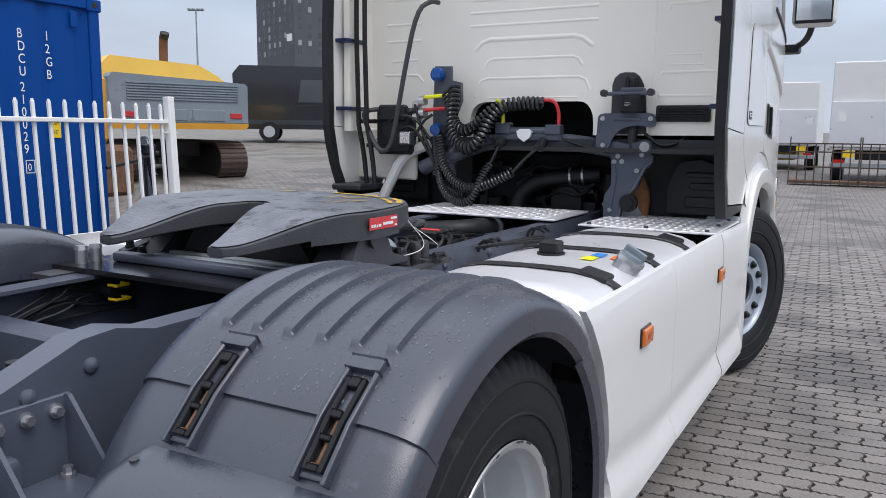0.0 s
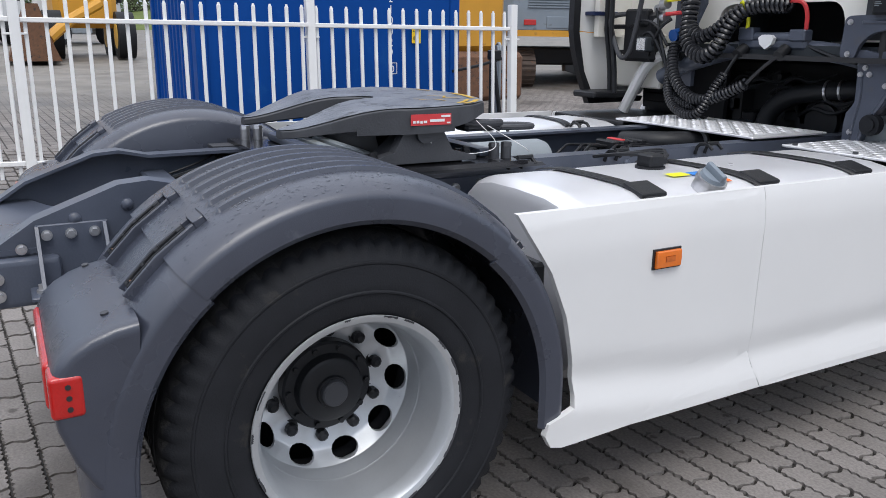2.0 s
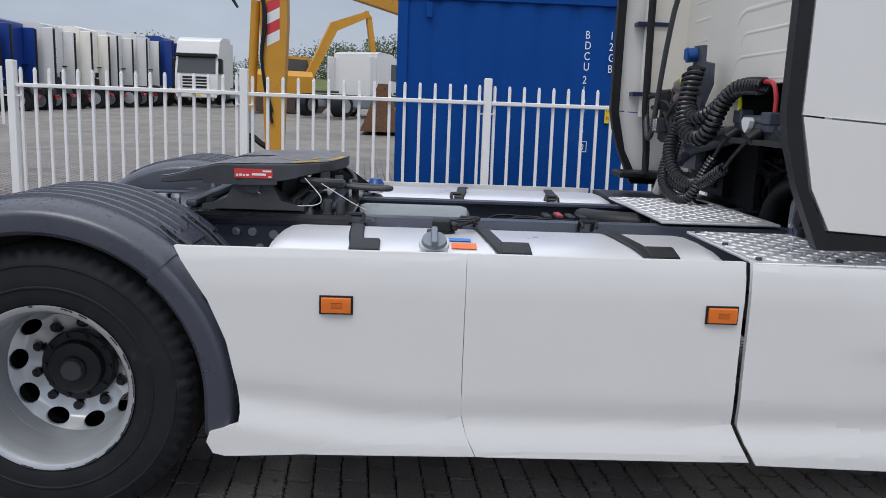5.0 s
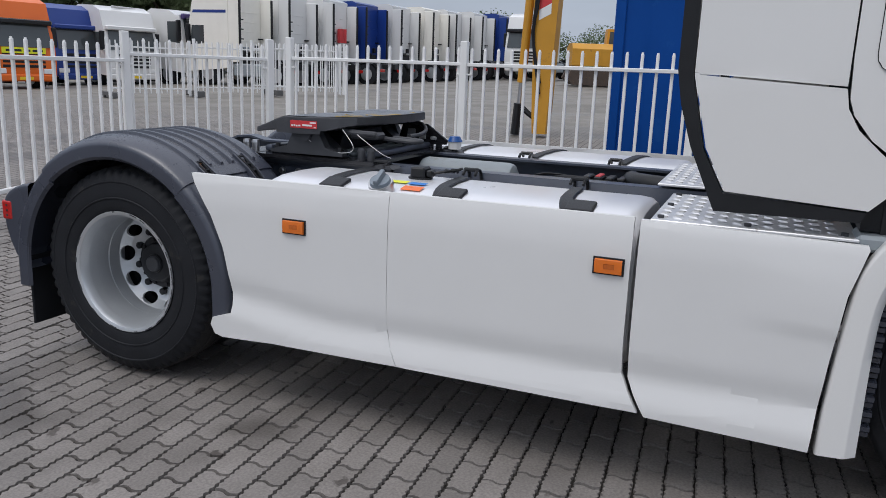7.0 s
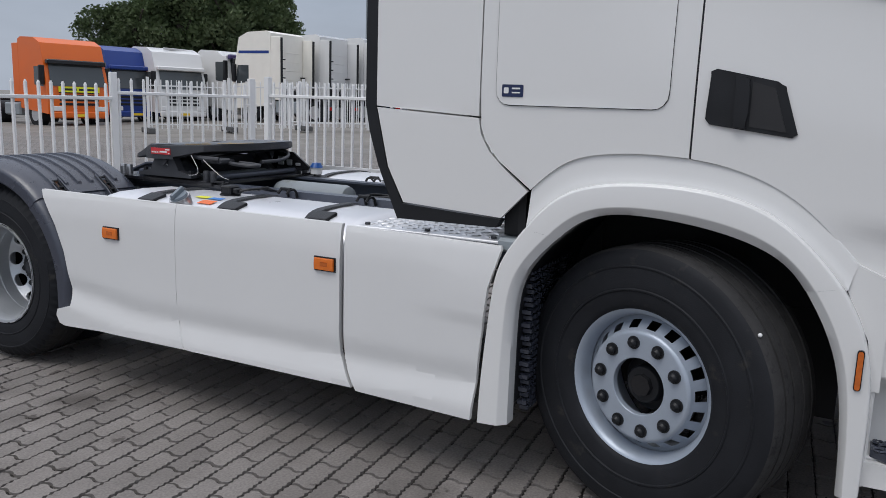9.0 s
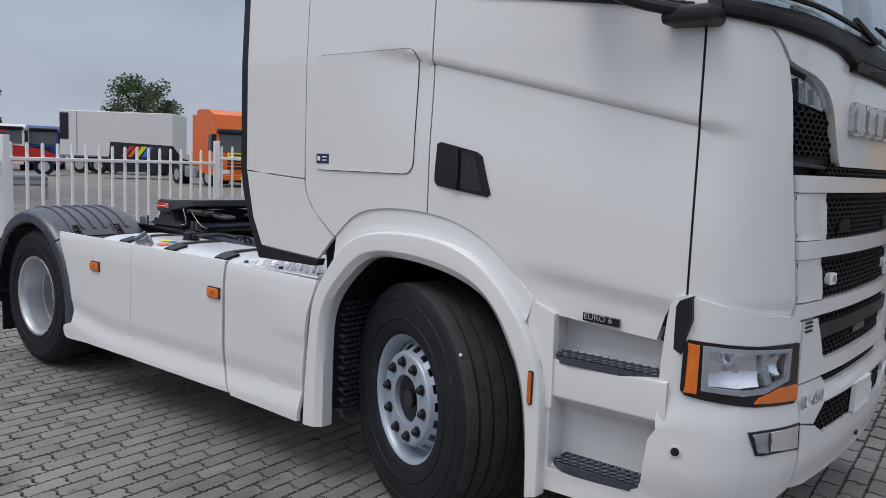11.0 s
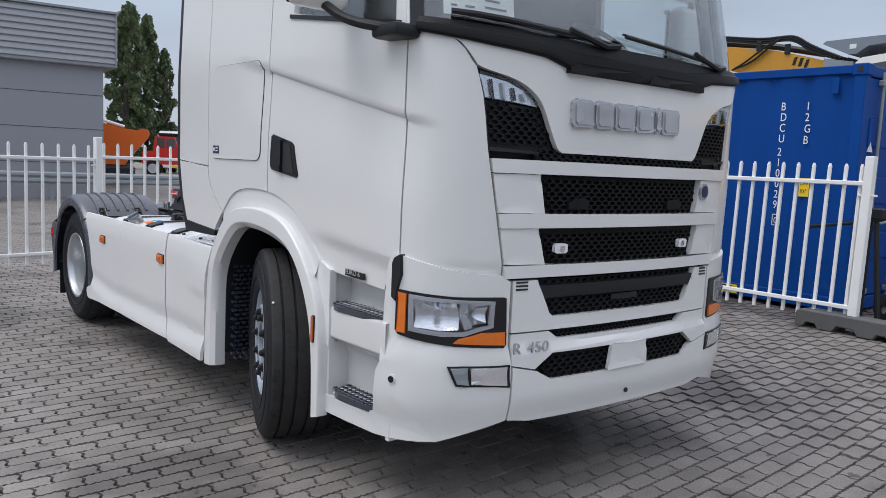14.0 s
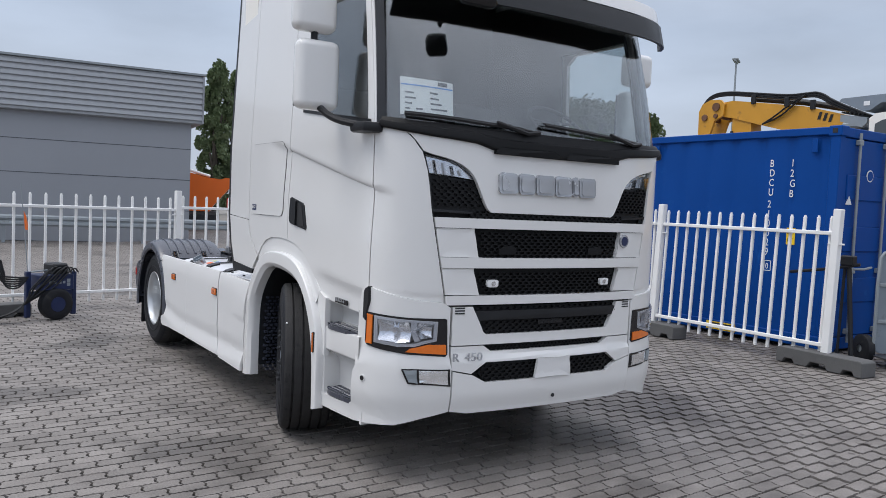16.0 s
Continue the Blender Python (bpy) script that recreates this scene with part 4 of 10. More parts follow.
# windscreen, cowl, wipers, visor, roof
ws = panel("windscreen", [(-1.20, 2.13), (-0.6, 2.06), (0.0, 2.04), (0.6, 2.06), (1.20, 2.13), (1.18, 3.02), (-1.18, 3.02)], "ws", truck, lambda u, z, d: skin(math.copysign(sx(min(abs(u), 0.95)) + max(0, abs(u) - 0.95), u), z, d), 0.008, -0.016, bev=0, step=(0.06, 0.08))
ws.visible_shadow = False
wsmap = lambda u, z, d: skin(math.copysign(sx(min(abs(u), 0.95)) + max(0, abs(u) - 0.95), u), z, d)
for sgn in (1, -1):
    wm = (lambda k: (lambda u, z, d: wsmap(k * u, z, d)))(sgn)
    panel("screen_edge", [(1.19, 2.11), (1.246, 2.12), (1.231, 3.06), (1.16, 3.06)], "gloss", truck, wm, 0.02, -0.006, bev=0.004, step=(0.03, 0.08))
    s_a = 0.95 + sy(4.93) - sx(0.95)
    panel("pillar", [(1.25, 2.13), (s_a, 2.12), (s_a, 3.12), (1.235, 3.12)], "white", truck, wm, 0.04, -0.002, bev=0.006, step=(0.03, 0.08))
bm = B()
rings = []
for k in range(81):
    u = -1.2 + 2.4 * k / 80
    zb = float(np.interp(abs(u), (0, 0.38, 0.46, 0.62, 0.9, 1.06, 1.2), (2.008, 2.010, 2.020, 2.064, 2.086, 2.106, 2.13)))
    zt = float(np.interp(abs(u), (0, 0.6, 1.0, 1.2), (2.150, 2.155, 2.168, 2.19)))
    zm = zb + (zt - zb) * 0.55
    rings.append([wsmap(u, z, d) for z, d in ((zb - 0.006, -0.03), (zb - 0.006, 0.020), (zb + 0.004, 0.029), (zb + 0.02, 0.032), (zm, 0.030), (zm + 0.008, 0.016), (zt - 0.012, 0.012), (zt, 0.002), (zt, -0.03))])
loft(bm, rings)
part("cowl", bm, "grille", truck, "black plastic cowl under the windscreen", sharp=25)
for a, b in ((0.02, 0.50), (-0.52, -0.04)):
    panel("cowl_step", [(a, 2.005), (b, 2.005), (b, 2.028), (b - 0.04, 2.048), (a + 0.04, 2.048), (a, 2.028)], "grille", truck, wsmap, 0.06, 0.034, bev=0.005)
for a, b, za, zb in ((1.06, 0.17, 2.205, 2.158), (0.12, -0.77, 2.21, 2.162)):
    n = 8
    tube(bm := B(), [wsmap(a + (b - a) * k / n, za + (zb - za) * k / n, 0.022 - 0.006 * (k == n)) for k in range(n + 1)], 0.010, 6)
    wp = part("wiper", bm, "black", truck, "black windscreen wiper")
    tube(bm := B(), [wsmap(a + (b - a) * k / n, za + 0.012 + (zb - za) * k / n, 0.006) for k in range(n)], 0.006, 5)
    part("wiper_blade", bm, "rubber", wp)
    tube(bm := B(), [wsmap(b, zb, 0.02), wsmap(b + 0.1, zb - 0.015, 0.03), wsmap(b + 0.32, zb + 0.035, 0.03)], 0.014, 6)
    part("wiper_arm", bm, "black", wp)
vis = panel("sun_visor", [(-1.17, 2.90), (1.17, 2.90), (1.13, 3.05), (-1.13, 3.05)], "black", truck, wsmap, 0.03, 0.16, bev=0.01, step=(0.06, 0.05), label="dark sun visor over the windscreen")
panel("visor_top", [(-1.12, 3.06), (1.12, 3.06), (1.08, 3.16), (-1.08, 3.16)], "white", truck, wsmap, 0.16, 0.15, bev=0.015, step=(0.06, 0.05))
panel("roof_front", [(-1.14, 3.06), (1.14, 3.06), (1.12, 3.5), (0.9, 3.72), (-0.9, 3.72), (-1.12, 3.5)], "white", truck, lambda u, z, d: wsmap(u, z, d - 0.9 * max(0, z - 3.2) ** 1.5), 0.04, -0.02, bev=0.006, step=(0.08, 0.06))
box(bm := B(), -1.13, 1.13, 2.55, 4.72, 3.66, 3.73, 0.02)
part("roof", bm, "white", truck)

# paper sheet behind the screen
pm = lambda u, z, d: wsmap(u, z, d - 0.035)
sheet = panel("notice_sheet", [(1.09, 2.432), (0.75, 2.410), (0.755, 2.195), (1.095, 2.205)], "whitelabel", truck, pm, 0.002, 0, bev=0, label="white paper notice behind the windscreen")
panel("sheet_band", [(1.085, 2.392), (0.755, 2.372), (0.755, 2.364), (1.085, 2.384)], "blue_l", sheet, pm, 0.001, 0.0025, bev=0)
panel("barcode", [(0.85, 2.409), (0.79, 2.406), (0.79, 2.382), (0.85, 2.386)], "interior", sheet, pm, 0.001, 0.0025, bev=0)
random.seed(4)
for r in range(4):
    for c in (1.06, 0.90):
        w = 0.04 + 0.08 * random.random()
        z = 2.345 - 0.032 * r
        panel("print_bar", [(c, z), (c - w, z - 0.004), (c - w, z - 0.014), (c, z - 0.010)], "interior", sheet, pm, 0.001, 0.0025, bev=0)

# cab inside: floor, dashboard, wheel, seats, back and roof lining
box(bm := B(), -1.12, 1.12, 2.9, 5.0, 1.42, 1.47)
part("cab_floor", bm, "interior", truck)
box(bm := B(), -1.12, 1.12, 2.99, 3.02, 1.74, 3.6)
part("cab_rear_lining", bm, "interior", truck)
box(bm := B(), -1.12, 1.12, 2.9, 4.7, 3.55, 3.6)
part("cab_ceiling", bm, "headliner", truck)
for sgn in (1, -1):
    lin = panel("door_lining", [(2.95, 1.48), (4.93, 1.48), (4.93, 3.5), (2.95, 3.5)], "interior", truck, side_map(sgn), 0.015, -0.05, [(4.0, 2.28), (4.90, 2.16), (4.90, 2.98), (4.0, 2.98)], bev=0)
py(bm := B(), [(-1.08, 1.6), (1.08, 1.6), (1.08, 2.02), (0.3, 2.08), (-0.2, 2.06), (-0.75, 2.14), (-1.08, 2.05)], 4.45, 4.86)
part("dashboard", bevel_all(bm, 0.03, 2), "interior", truck)
bm = B()
wc, wr = Vector((-0.66, 4.47, 2.33)), 0.23
qw = Euler((radians(-40), 0, 0)).to_matrix()
tube(bm, [wc + qw @ Vector((wr * math.cos(k * math.tau / 28), wr * math.sin(k * math.tau / 28), 0)) for k in range(29)], 0.016, 8, caps=False)
for k in (0, 3.4, 6.1):
    tube(bm, [wc, wc + qw @ Vector((wr * math.cos(k), wr * math.sin(k), 0))], 0.014, 6)
tube(bm, [wc, wc + Vector((0, 0.3, -0.3))], 0.04, 8)
part("steering_wheel", bm, "black", truck)
for x in (-0.58, 0.58):
    bm = B()
    box(bm, x - 0.26, x + 0.26, 3.55, 4.05, 1.75, 1.9, 0.05, seg=2)
    box(bm, x - 0.25, x + 0.25, 3.42, 3.58, 1.85, 2.55, 0.06, seg=2)
    part("cab_seat", bm, "interior", truck)

# mirrors on the right and left
for sgn in (1, -1):
    bm = B()
    box(bm, 1.238, 1.515, 4.50, 4.63, 2.228, 2.652, 0.05, seg=3)
    mg = part("mirror_housing", bm, "white", truck, "white rear-view mirror housing")
    bm = B()
    box(bm, 1.26, 1.493, 4.490, 4.505, 2.25, 2.63, 0.004)
    part("mirror_rim", bm, "black", mg)
    bm = B()
    box(bm, 1.27, 1.483, 4.486, 4.489, 2.27, 2.61)
    part("mirror_glass", bm, "mirror", mg)
    bm = B()
    box(bm, 1.265, 1.54, 4.50, 4.63, 2.695, 2.96, 0.05, seg=3)
    mw = part("wide_mirror_housing", bm, "white", truck, "white wide-angle mirror housing")
    bm = B()
    box(bm, 1.315, 1.485, 4.488, 4.505, 2.71, 2.92, 0.004)
    part("mirror_glass", bm, "mirror", mw)
    bm = B()
    tube(bm, [(1.14, 4.93, 2.13), (1.24, 4.90, 2.13), (1.33, 4.72, 2.17), (1.37, 4.58, 2.26)], 0.022, 10, 2)
    tube(bm, [(1.40, 4.57, 2.25), (1.40, 4.57, 2.85)], 0.022, 10)
    box(bm, 1.13, 1.27, 4.82, 5.0, 2.09, 2.15, 0.02, seg=2)
    arm = part("mirror_arm", bm, "black", truck, "black mirror arm")
    if sgn < 0:
        for o in (mg, mw, arm):
            o.data.transform(Matrix.Diagonal((-1, 1, 1, 1)))
            o.data.flip_normals()
            for c in o.children:
                c.data.transform(Matrix.Diagonal((-1, 1, 1, 1)))
                c.data.flip_normals()
bm = B()
tube(bm, [wsmap(0.62, 3.03, 0.05), wsmap(0.68, 3.02, 0.22), wsmap(0.74, 2.97, 0.30)], 0.022, 8, 2)
part("front_mirror_arm", bm, "black", truck)
bm = B()
box(bm, 0.66, 0.92, 5.36, 5.46, 2.80, 2.97, 0.05, seg=3)
part("front_mirror", bm, "gloss", truck, "black kerb mirror above the windscreen")

# ---- chassis ----
def mirror_into(ob, side):
    if side < 0:
        ob.data.transform(Matrix.Diagonal((-1, 1, 1, 1)))
        ob.data.flip_normals()
    return ob


def bolts(name, pts, axis, r, h, material, parent):
    for p in pts:
        bm = B()
        p = Vector(p)
        a = Vector(axis).normalized()
        cyl(bm, p, p + a * h * 0.45, r * 1.25, seg=12)
        cyl(bm, p + a * h * 0.45, p + a * h, r, r * 0.92, seg=6)
        part(name, bm, material, parent)


# side skirts: upright above, kinked inwards below the crease
def skirt_map(side, z_k=0.455):
    def f(u, z, d):
        # the lower crease sweeps up towards the rear end
        zk = z_k + 0.06 * smooth01(1.30, 0.70, u) ** 1.5
        inn = 0.026 * min(1.0, (zk - z) / 0.10) if z < zk else 0.0
        bulge = 0.012 * smooth01(zk - 0.02, zk + 0.10, z) * smooth01(1.05, 0.9, z)
        # short slanting crease at the front end
        zc = 0.735 - 0.10 * (u - 2.75)
        bulge += 0.008 * smooth01(2.72, 3.02, u) * smooth01(zc - 0.012, zc + 0.014, z) * smooth01(0.98, 0.80, z)
        top = -0.008 * smooth01(1.0, 1.035, z)
        return Vector((side * (1.236 + inn + bulge + top + d), u, z))
    return f


for side in (1, -1):
    km = skirt_map(side)
    rear = [(0.475, 1.035), (0.50, 0.99), (0.585, 0.86), (0.645, 0.72), (0.68, 0.56), (0.69, 0.47), (0.685, 0.43), (0.59, 0.40), (0.578, 0.365), (0.60, 0.325), (0.64, 0.315),
            (0.9, 0.326), (1.4975, 0.328), (1.4625, 0.40), (1.4445, 0.465), (1.4405, 0.60), (1.4405, 1.035)]
    sk = panel("side_skirt", rear, "white2", truck, km, 0.022, bev=0.005, step=(0.10, 0.025), label="white side skirt panel behind the cab")
    panel("side_skirt", [(1.4425, 1.035), (1.4425, 0.60), (1.446, 0.465), (1.464, 0.40), (1.4995, 0.328), (2.465, 0.325), (2.425, 0.395), (2.395, 0.46), (2.392, 0.60), (2.392, 1.035)],
          "white2", truck, km, 0.022, bev=0.005, step=(0.10, 0.025), label="white side skirt panel with amber marker")
    panel("front_skirt", [(2.415, 1.03), (2.415, 0.60), (2.418, 0.45), (2.445, 0.39), (2.49, 0.315), (3.035, 0.30), (3.046, 0.45), (3.06, 0.62), (3.085, 0.85), (3.13, 1.005), (3.125, 1.018)],
          "white2", truck, km, 0.022, bev=0.005, step=(0.08, 0.025), label="white skirt panel under the cab steps")
    for y0 in (0.955, 2.262):
        mk = panel("side_marker", [(y0, 0.822), (y0 + 0.112, 0.822), (y0 + 0.112, 0.886), (y0, 0.886)], "gloss", truck, km, 0.01, 0.006, bev=0.002, label="amber side marker lamp in black frame")
        panel("lens", [(y0 + 0.007, 0.828), (y0 + 0.105, 0.828), (y0 + 0.105, 0.880), (y0 + 0.007, 0.880)], "orange", mk, km, 0.012, 0.017, bev=0.004, label="amber lens")
        panel("lens_window", [(y0 + 0.040, 0.846), (y0 + 0.078, 0.846), (y0 + 0.078, 0.864), (y0 + 0.040, 0.864)], "amberdim", mk, km, 0.004, 0.019, bev=0.002)
    # seam holder at the rear edge
    bm = B()
    box(bm, 1.10, 1.20, 0.56, 0.60, 0.80, 0.88, 0.01)
    mirror_into(part("skirt_bracket", bm, "black", truck), side)

    # diesel tank: rounded box section with a domed end
    bm = B()
    rings = []
    for y, k in ((0.735, 0.80), (0.748, 0.93), (0.78, 0.985), (0.82, 1.0), (2.33, 1.0), (2.37, 0.985), (2.395, 0.93), (2.405, 0.80)):
        cx, cz, hw, hh = 0.82, 0.72, 0.38, 0.315
        ring = []
        for j in range(28):
            a = j * math.tau / 28
            c, s = math.cos(a), math.sin(a)
            e = 0.55
            ring.append((cx + k * hw * math.copysign(abs(c) ** e, c), y, cz + k * hh * math.copysign(abs(s) ** e, s)))
        rings.append(ring)
    loft(bm, rings, closed=True, caps=True)
    tank = mirror_into(part("fuel_tank", bm, "alu", truck, "smooth aluminium fuel tank"), side)
    for y0, yb in ((1.02, 1.10), (1.50, 1.64), (2.02, 2.17)):
        bm = B()
        pts = []
        for j in range(15):
            t = j / 14
            a = radians(118 - 100 * t)
            c, s = math.cos(a), math.sin(a)
            pts.append((0.82 + 0.385 * math.copysign(abs(c) ** 0.55, c), y0 + (yb - y0) * (0.1 + 0.9 * t), 0.72 + 0.319 * abs(s) ** 0.55))
        loft(bm, [[(x, y - 0.028, z), (x, y - 0.022, z + 0.006), (x, y + 0.022, z + 0.006), (x, y + 0.028, z)] for x, y, z in pts])
        strap = mirror_into(part("tank_strap", bm, "black", tank, "black steel tank strap"), side)
        if side > 0:
            bm = B()
            box(bm, -0.05, 0.055, -0.055, 0.055, 0.0, 0.022, 0.010, Matrix.Translation((1.045, yb - 0.01, 1.013)) @ Matrix.Rotation(radians(14), 4, "Y"), 2)
            part("strap_cover", bm, "black", strap, "black strap cover")
        bm = B()
        for yy in (y0 - 0.030, y0 + 0.030):
            tube(bm, [(0.405, yy, 1.0), (0.42, yy, 1.045), (0.47, yy, 1.052), (0.50, yy, 1.03)], 0.008, 6, 1)
        tube(bm, [(0.47, y0 - 0.034, 1.052), (0.47, y0 + 0.034, 1.052)], 0.010, 8)
        mirror_into(part("strap_bracket", bm, "black", strap), side)

# filler cap, sender and stickers on the right tank
capm = Matrix.Translation((1.075, 1.335, 1.0)) @ Matrix.Rotation(radians(30), 4, "Y")
bm = B()
cyl(bm, capm @ Vector((0, 0, -0.04)), capm @ Vector((0, 0, 0.045)), 0.050, seg=28)
cyl(bm, capm @ Vector((0, 0, 0.045)), capm @ Vector((0, 0, 0.062)), 0.054, 0.052, seg=28)
neck = part("filler_neck", bm, "steel", truck, "silver filler neck on the tank")
bm = B()
cyl(bm, capm @ Vector((0, 0, 0.058)), capm @ Vector((0, 0, 0.075)), 0.046, 0.042, seg=28)
box(bm, -0.043, 0.043, -0.011, 0.011, 0.07, 0.098, 0.006, capm, 2)
part("filler_cap", bm, "hoodgrey", neck, "grey twist cap with a raised grip")
for x0, x1, y0, y1, m_ in ((1.00, 1.055, 1.40, 1.49, "orange_l"), (0.915, 0.965, 1.30, 1.385, "lemon"), (0.925, 0.972, 1.395, 1.475, "blue_l")):
    bm = B()
    zz = lambda x: 0.72 + 0.315 * max(0.0, 1 - abs((x - 0.82) / 0.38) ** (2 / 0.55)) ** 0.275 + 0.004
    loft(bm, [[(x, y, zz(x)) for y in (y0, y1)] for x in np.linspace(x0, x1, 5)])
    part("tank_sticker", bm, m_, truck, "small coloured warning sticker on the tank")
bm = B()
box(bm, 0.735, 0.815, 1.335, 1.405, 1.035, 1.088, 0.008)
cyl(bm, (0.775, 1.37, 1.03), (0.775, 1.37, 1.042), 0.055, seg=24)
box(bm, 0.75, 0.80, 1.405, 1.435, 1.045, 1.075, 0.006)
sender = part("fuel_sender", bm, "black", truck, "black fuel sender with cables")
for k in range(3):
    bm = B()
    tube(bm, [(0.775, 1.43, 1.06), (0.74 - 0.02 * k, 1.50 + 0.01 * k, 1.075), (0.66, 1.47 + 0.03 * k, 1.06 + 0.01 * k), (0.56, 1.40 + 0.03 * k, 1.055), (0.44, 1.38 + 0.02 * k, 1.03)], 0.007, 6, 2)
    part("cable", bm, "black", sender)

# frame rails with flanges; the tail tapers and drops
for side in (1, -1):
    web = [(-0.78, 0.80), (-0.78, 0.865), (-0.66, 0.945), (-0.50, 1.005), (-0.42, 1.035), (-0.33, 1.042), (-0.22, 1.018), (0.2, 1.02), (3.3, 1.02), (4.6, 0.95), (4.6, 0.75), (3.3, 0.76), (-0.2, 0.76), (-0.55, 0.72), (-0.74, 0.72)]
    bm = B()
    px(bm, web, 0.385, 0.395)
    bevel_all(bm, 0.002)
    rail = mirror_into(part("frame_rail", bm, "frame", truck, "dark blue-grey chassis rail"), side)
    top = web[1:10]
    bm = B()
    loft(bm, [[(0.395, y, z), (0.395, y, z + 0.012), (0.310, y, z + 0.012), (0.310, y, z)] for y, z in top], closed=True, caps=True)
    bevel_all(bm, 0.003)
    mirror_into(part("top_flange", bm, "frame", rail), side)
    bm = B()
    box(bm, 0.31, 0.395, -0.2, 3.3, 0.752, 0.764, 0.003)
    mirror_into(part("bottom_flange", bm, "frame", rail), side)
    bm = B()
    box(bm, 0.395, 0.407, 0.02, 1.02, 0.80, 0.985, 0.004)
    mirror_into(part("side_plate", bm, "frame", rail), side)
    for k, (y, z) in enumerate([(0.40, 0.955), (0.50, 0.955), (0.57, 0.955), (0.66, 0.945), (0.75, 0.945), (0.45, 0.885), (0.60, 0.885), (0.66, 0.885), (0.71, 0.855), (0.28, 0.955), (0.18, 0.955), (0.10, 0.93), (0.86, 0.955), (0.95, 0.955)]):
        bm = B()
        cyl(bm, (0.407, y, z), (0.419, y, z), 0.019, seg=12)
        cyl(bm, (0.419, y, z), (0.428, y, z), 0.013, seg=6)
        mirror_into(part("frame_bolt", bm, "steel", rail, "bright bolt head"), side)
    for y, z in ((-0.40, 0.985), (-0.55, 0.955), (1.2, 0.98), (1.6, 0.98), (2.0, 0.98)):
        bm = B()
        lathe(bm, [(0.395, 0.019), (0.402, 0.017), (0.407, 0.009), (0.408, 0.0)], Matrix.Translation((0, y, z)), 12)
        mirror_into(part("frame_rivet", bm, "frame", rail), side)
# rear crossmember with rolled ends, tow bracket, tube
bm = B()
py(bm, rrect(-0.46, 0.46, 0.70, 0.875, 0.06), -0.82, -0.775)
bevel_all(bm, 0.008, 2)
xm = part("rear_crossmember", bm, "frame", truck, "blue-grey rear crossmember")
bm = B()
pz(bm, [(-0.40, -0.78), (0.40, -0.78), (0.40, -0.66), (0.24, -0.60), (0.16, -0.56), (-0.16, -0.56), (-0.24, -0.60), (-0.40, -0.66)], 0.862, 0.878)
bevel_all(bm, 0.004)
part("crossmember_top", bm, "frame", xm)
for side in (1, -1):
    bm = B()
    box(bm, 0.395, 0.455, -0.82, -0.60, 0.715, 0.86, 0.02, seg=2)
    mirror_into(part("corner_plate", bm, "frame", xm), side)
    for y, z in ((-0.77, 0.81), (-0.77, 0.76)):
        bm = B()
        cyl(bm, (0.455, y, z), (0.463, y, z), 0.018, seg=12)
        cyl(bm, (0.463, y, z), (0.474, y, z), 0.012, seg=6)
        mirror_into(part("bolt", bm, "steel", xm, "bright bolt head"), side)
    # anti-roll bar bracket: plate with two gussets
    bm = B()
    box(bm, 0.396, 0.408, -0.66, -0.46, 0.76, 0.945, 0.003)
    bk = mirror_into(part("suspension_bracket", bm, "frame", truck, "blue-grey bracket bolted to the rail"), side)
    for y in (-0.655, -0.472):
        bm = B()
        py(bm, [(0.408, 0.945), (0.408, 0.775), (0.55, 0.775), (0.55, 0.79), (0.42, 0.945)], y - 0.005, y + 0.005)
        mirror_into(part("gusset", bm, "frame", bk), side)
    bm = B()
    box(bm, 0.408, 0.57, -0.69, -0.44, 0.762, 0.775, 0.003)
    mirror_into(part("shelf_plate", bm, "frame", bk), side)
    bm = B()
    cyl(bm, (0.46, -0.57, 0.715), (0.64, -0.57, 0.715), 0.058, seg=22)
    cyl(bm, (0.64, -0.57, 0.715), (0.66, -0.57, 0.715), 0.045, seg=22)
    mirror_into(part("bush", bm, "frame", bk), side)
    bm = B()
    cyl(bm, (0.64, -0.57, 0.715), (0.95, -0.52, 0.68), 0.036, seg=18)
    mirror_into(part("stabiliser_bar", bm, "greypaint", bk), side)
    for x, y in ((0.44, -0.62), (0.52, -0.66), (0.44, -0.50), (0.55, -0.48)):
        bm = B()
        cyl(bm, (x, y, 0.775), (x, y, 0.785), 0.016, seg=12)
        cyl(bm, (x, y, 0.785), (x, y, 0.80), 0.011, seg=6)
        mirror_into(part("bolt", bm, "steel", bk), side)
    for y, z in ((-0.63, 0.915), (-0.565, 0.915), (-0.50, 0.915), (-0.70, 0.88)):
        bm = B()
        cyl(bm, (0.408, y, z), (0.416, y, z), 0.016, seg=12)
        cyl(bm, (0.416, y, z), (0.428, y, z), 0.011, seg=6)
        mirror_into(part("bolt", bm, "steel", bk), side)
# rear axle, diff, air springs, damper lines between the rails
bm = B()
cyl(bm, (-0.95, 0.02, 0.49), (0.95, 0.02, 0.49), 0.085, seg=20)
r_ax = part("rear_axle", bm, "black", truck)
bm = B()
bmesh.ops.create_uvsphere(bm, u_segments=24, v_segments=12, radius=0.27, matrix=Matrix.Translation((0.02, 0.02, 0.50)))
part("axle_housing", bm, "black", r_ax)
for side in (1, -1):
    for y in (-0.42, 0.50):
        bm = B()
        lathe(bm, [(0.0, 0.0), (0.0, 0.10), (0.03, 0.125), (0.09, 0.13), (0.13, 0.12), (0.16, 0.125), (0.24, 0.13), (0.30, 0.11), (0.30, 0.0)],
              Matrix.Translation((0.50 * side, y, 0.42)) @ Matrix.Rotation(radians(-90), 4, "Y"), 24)
        part("air_spring", bm, "rubber", truck, "black air spring")
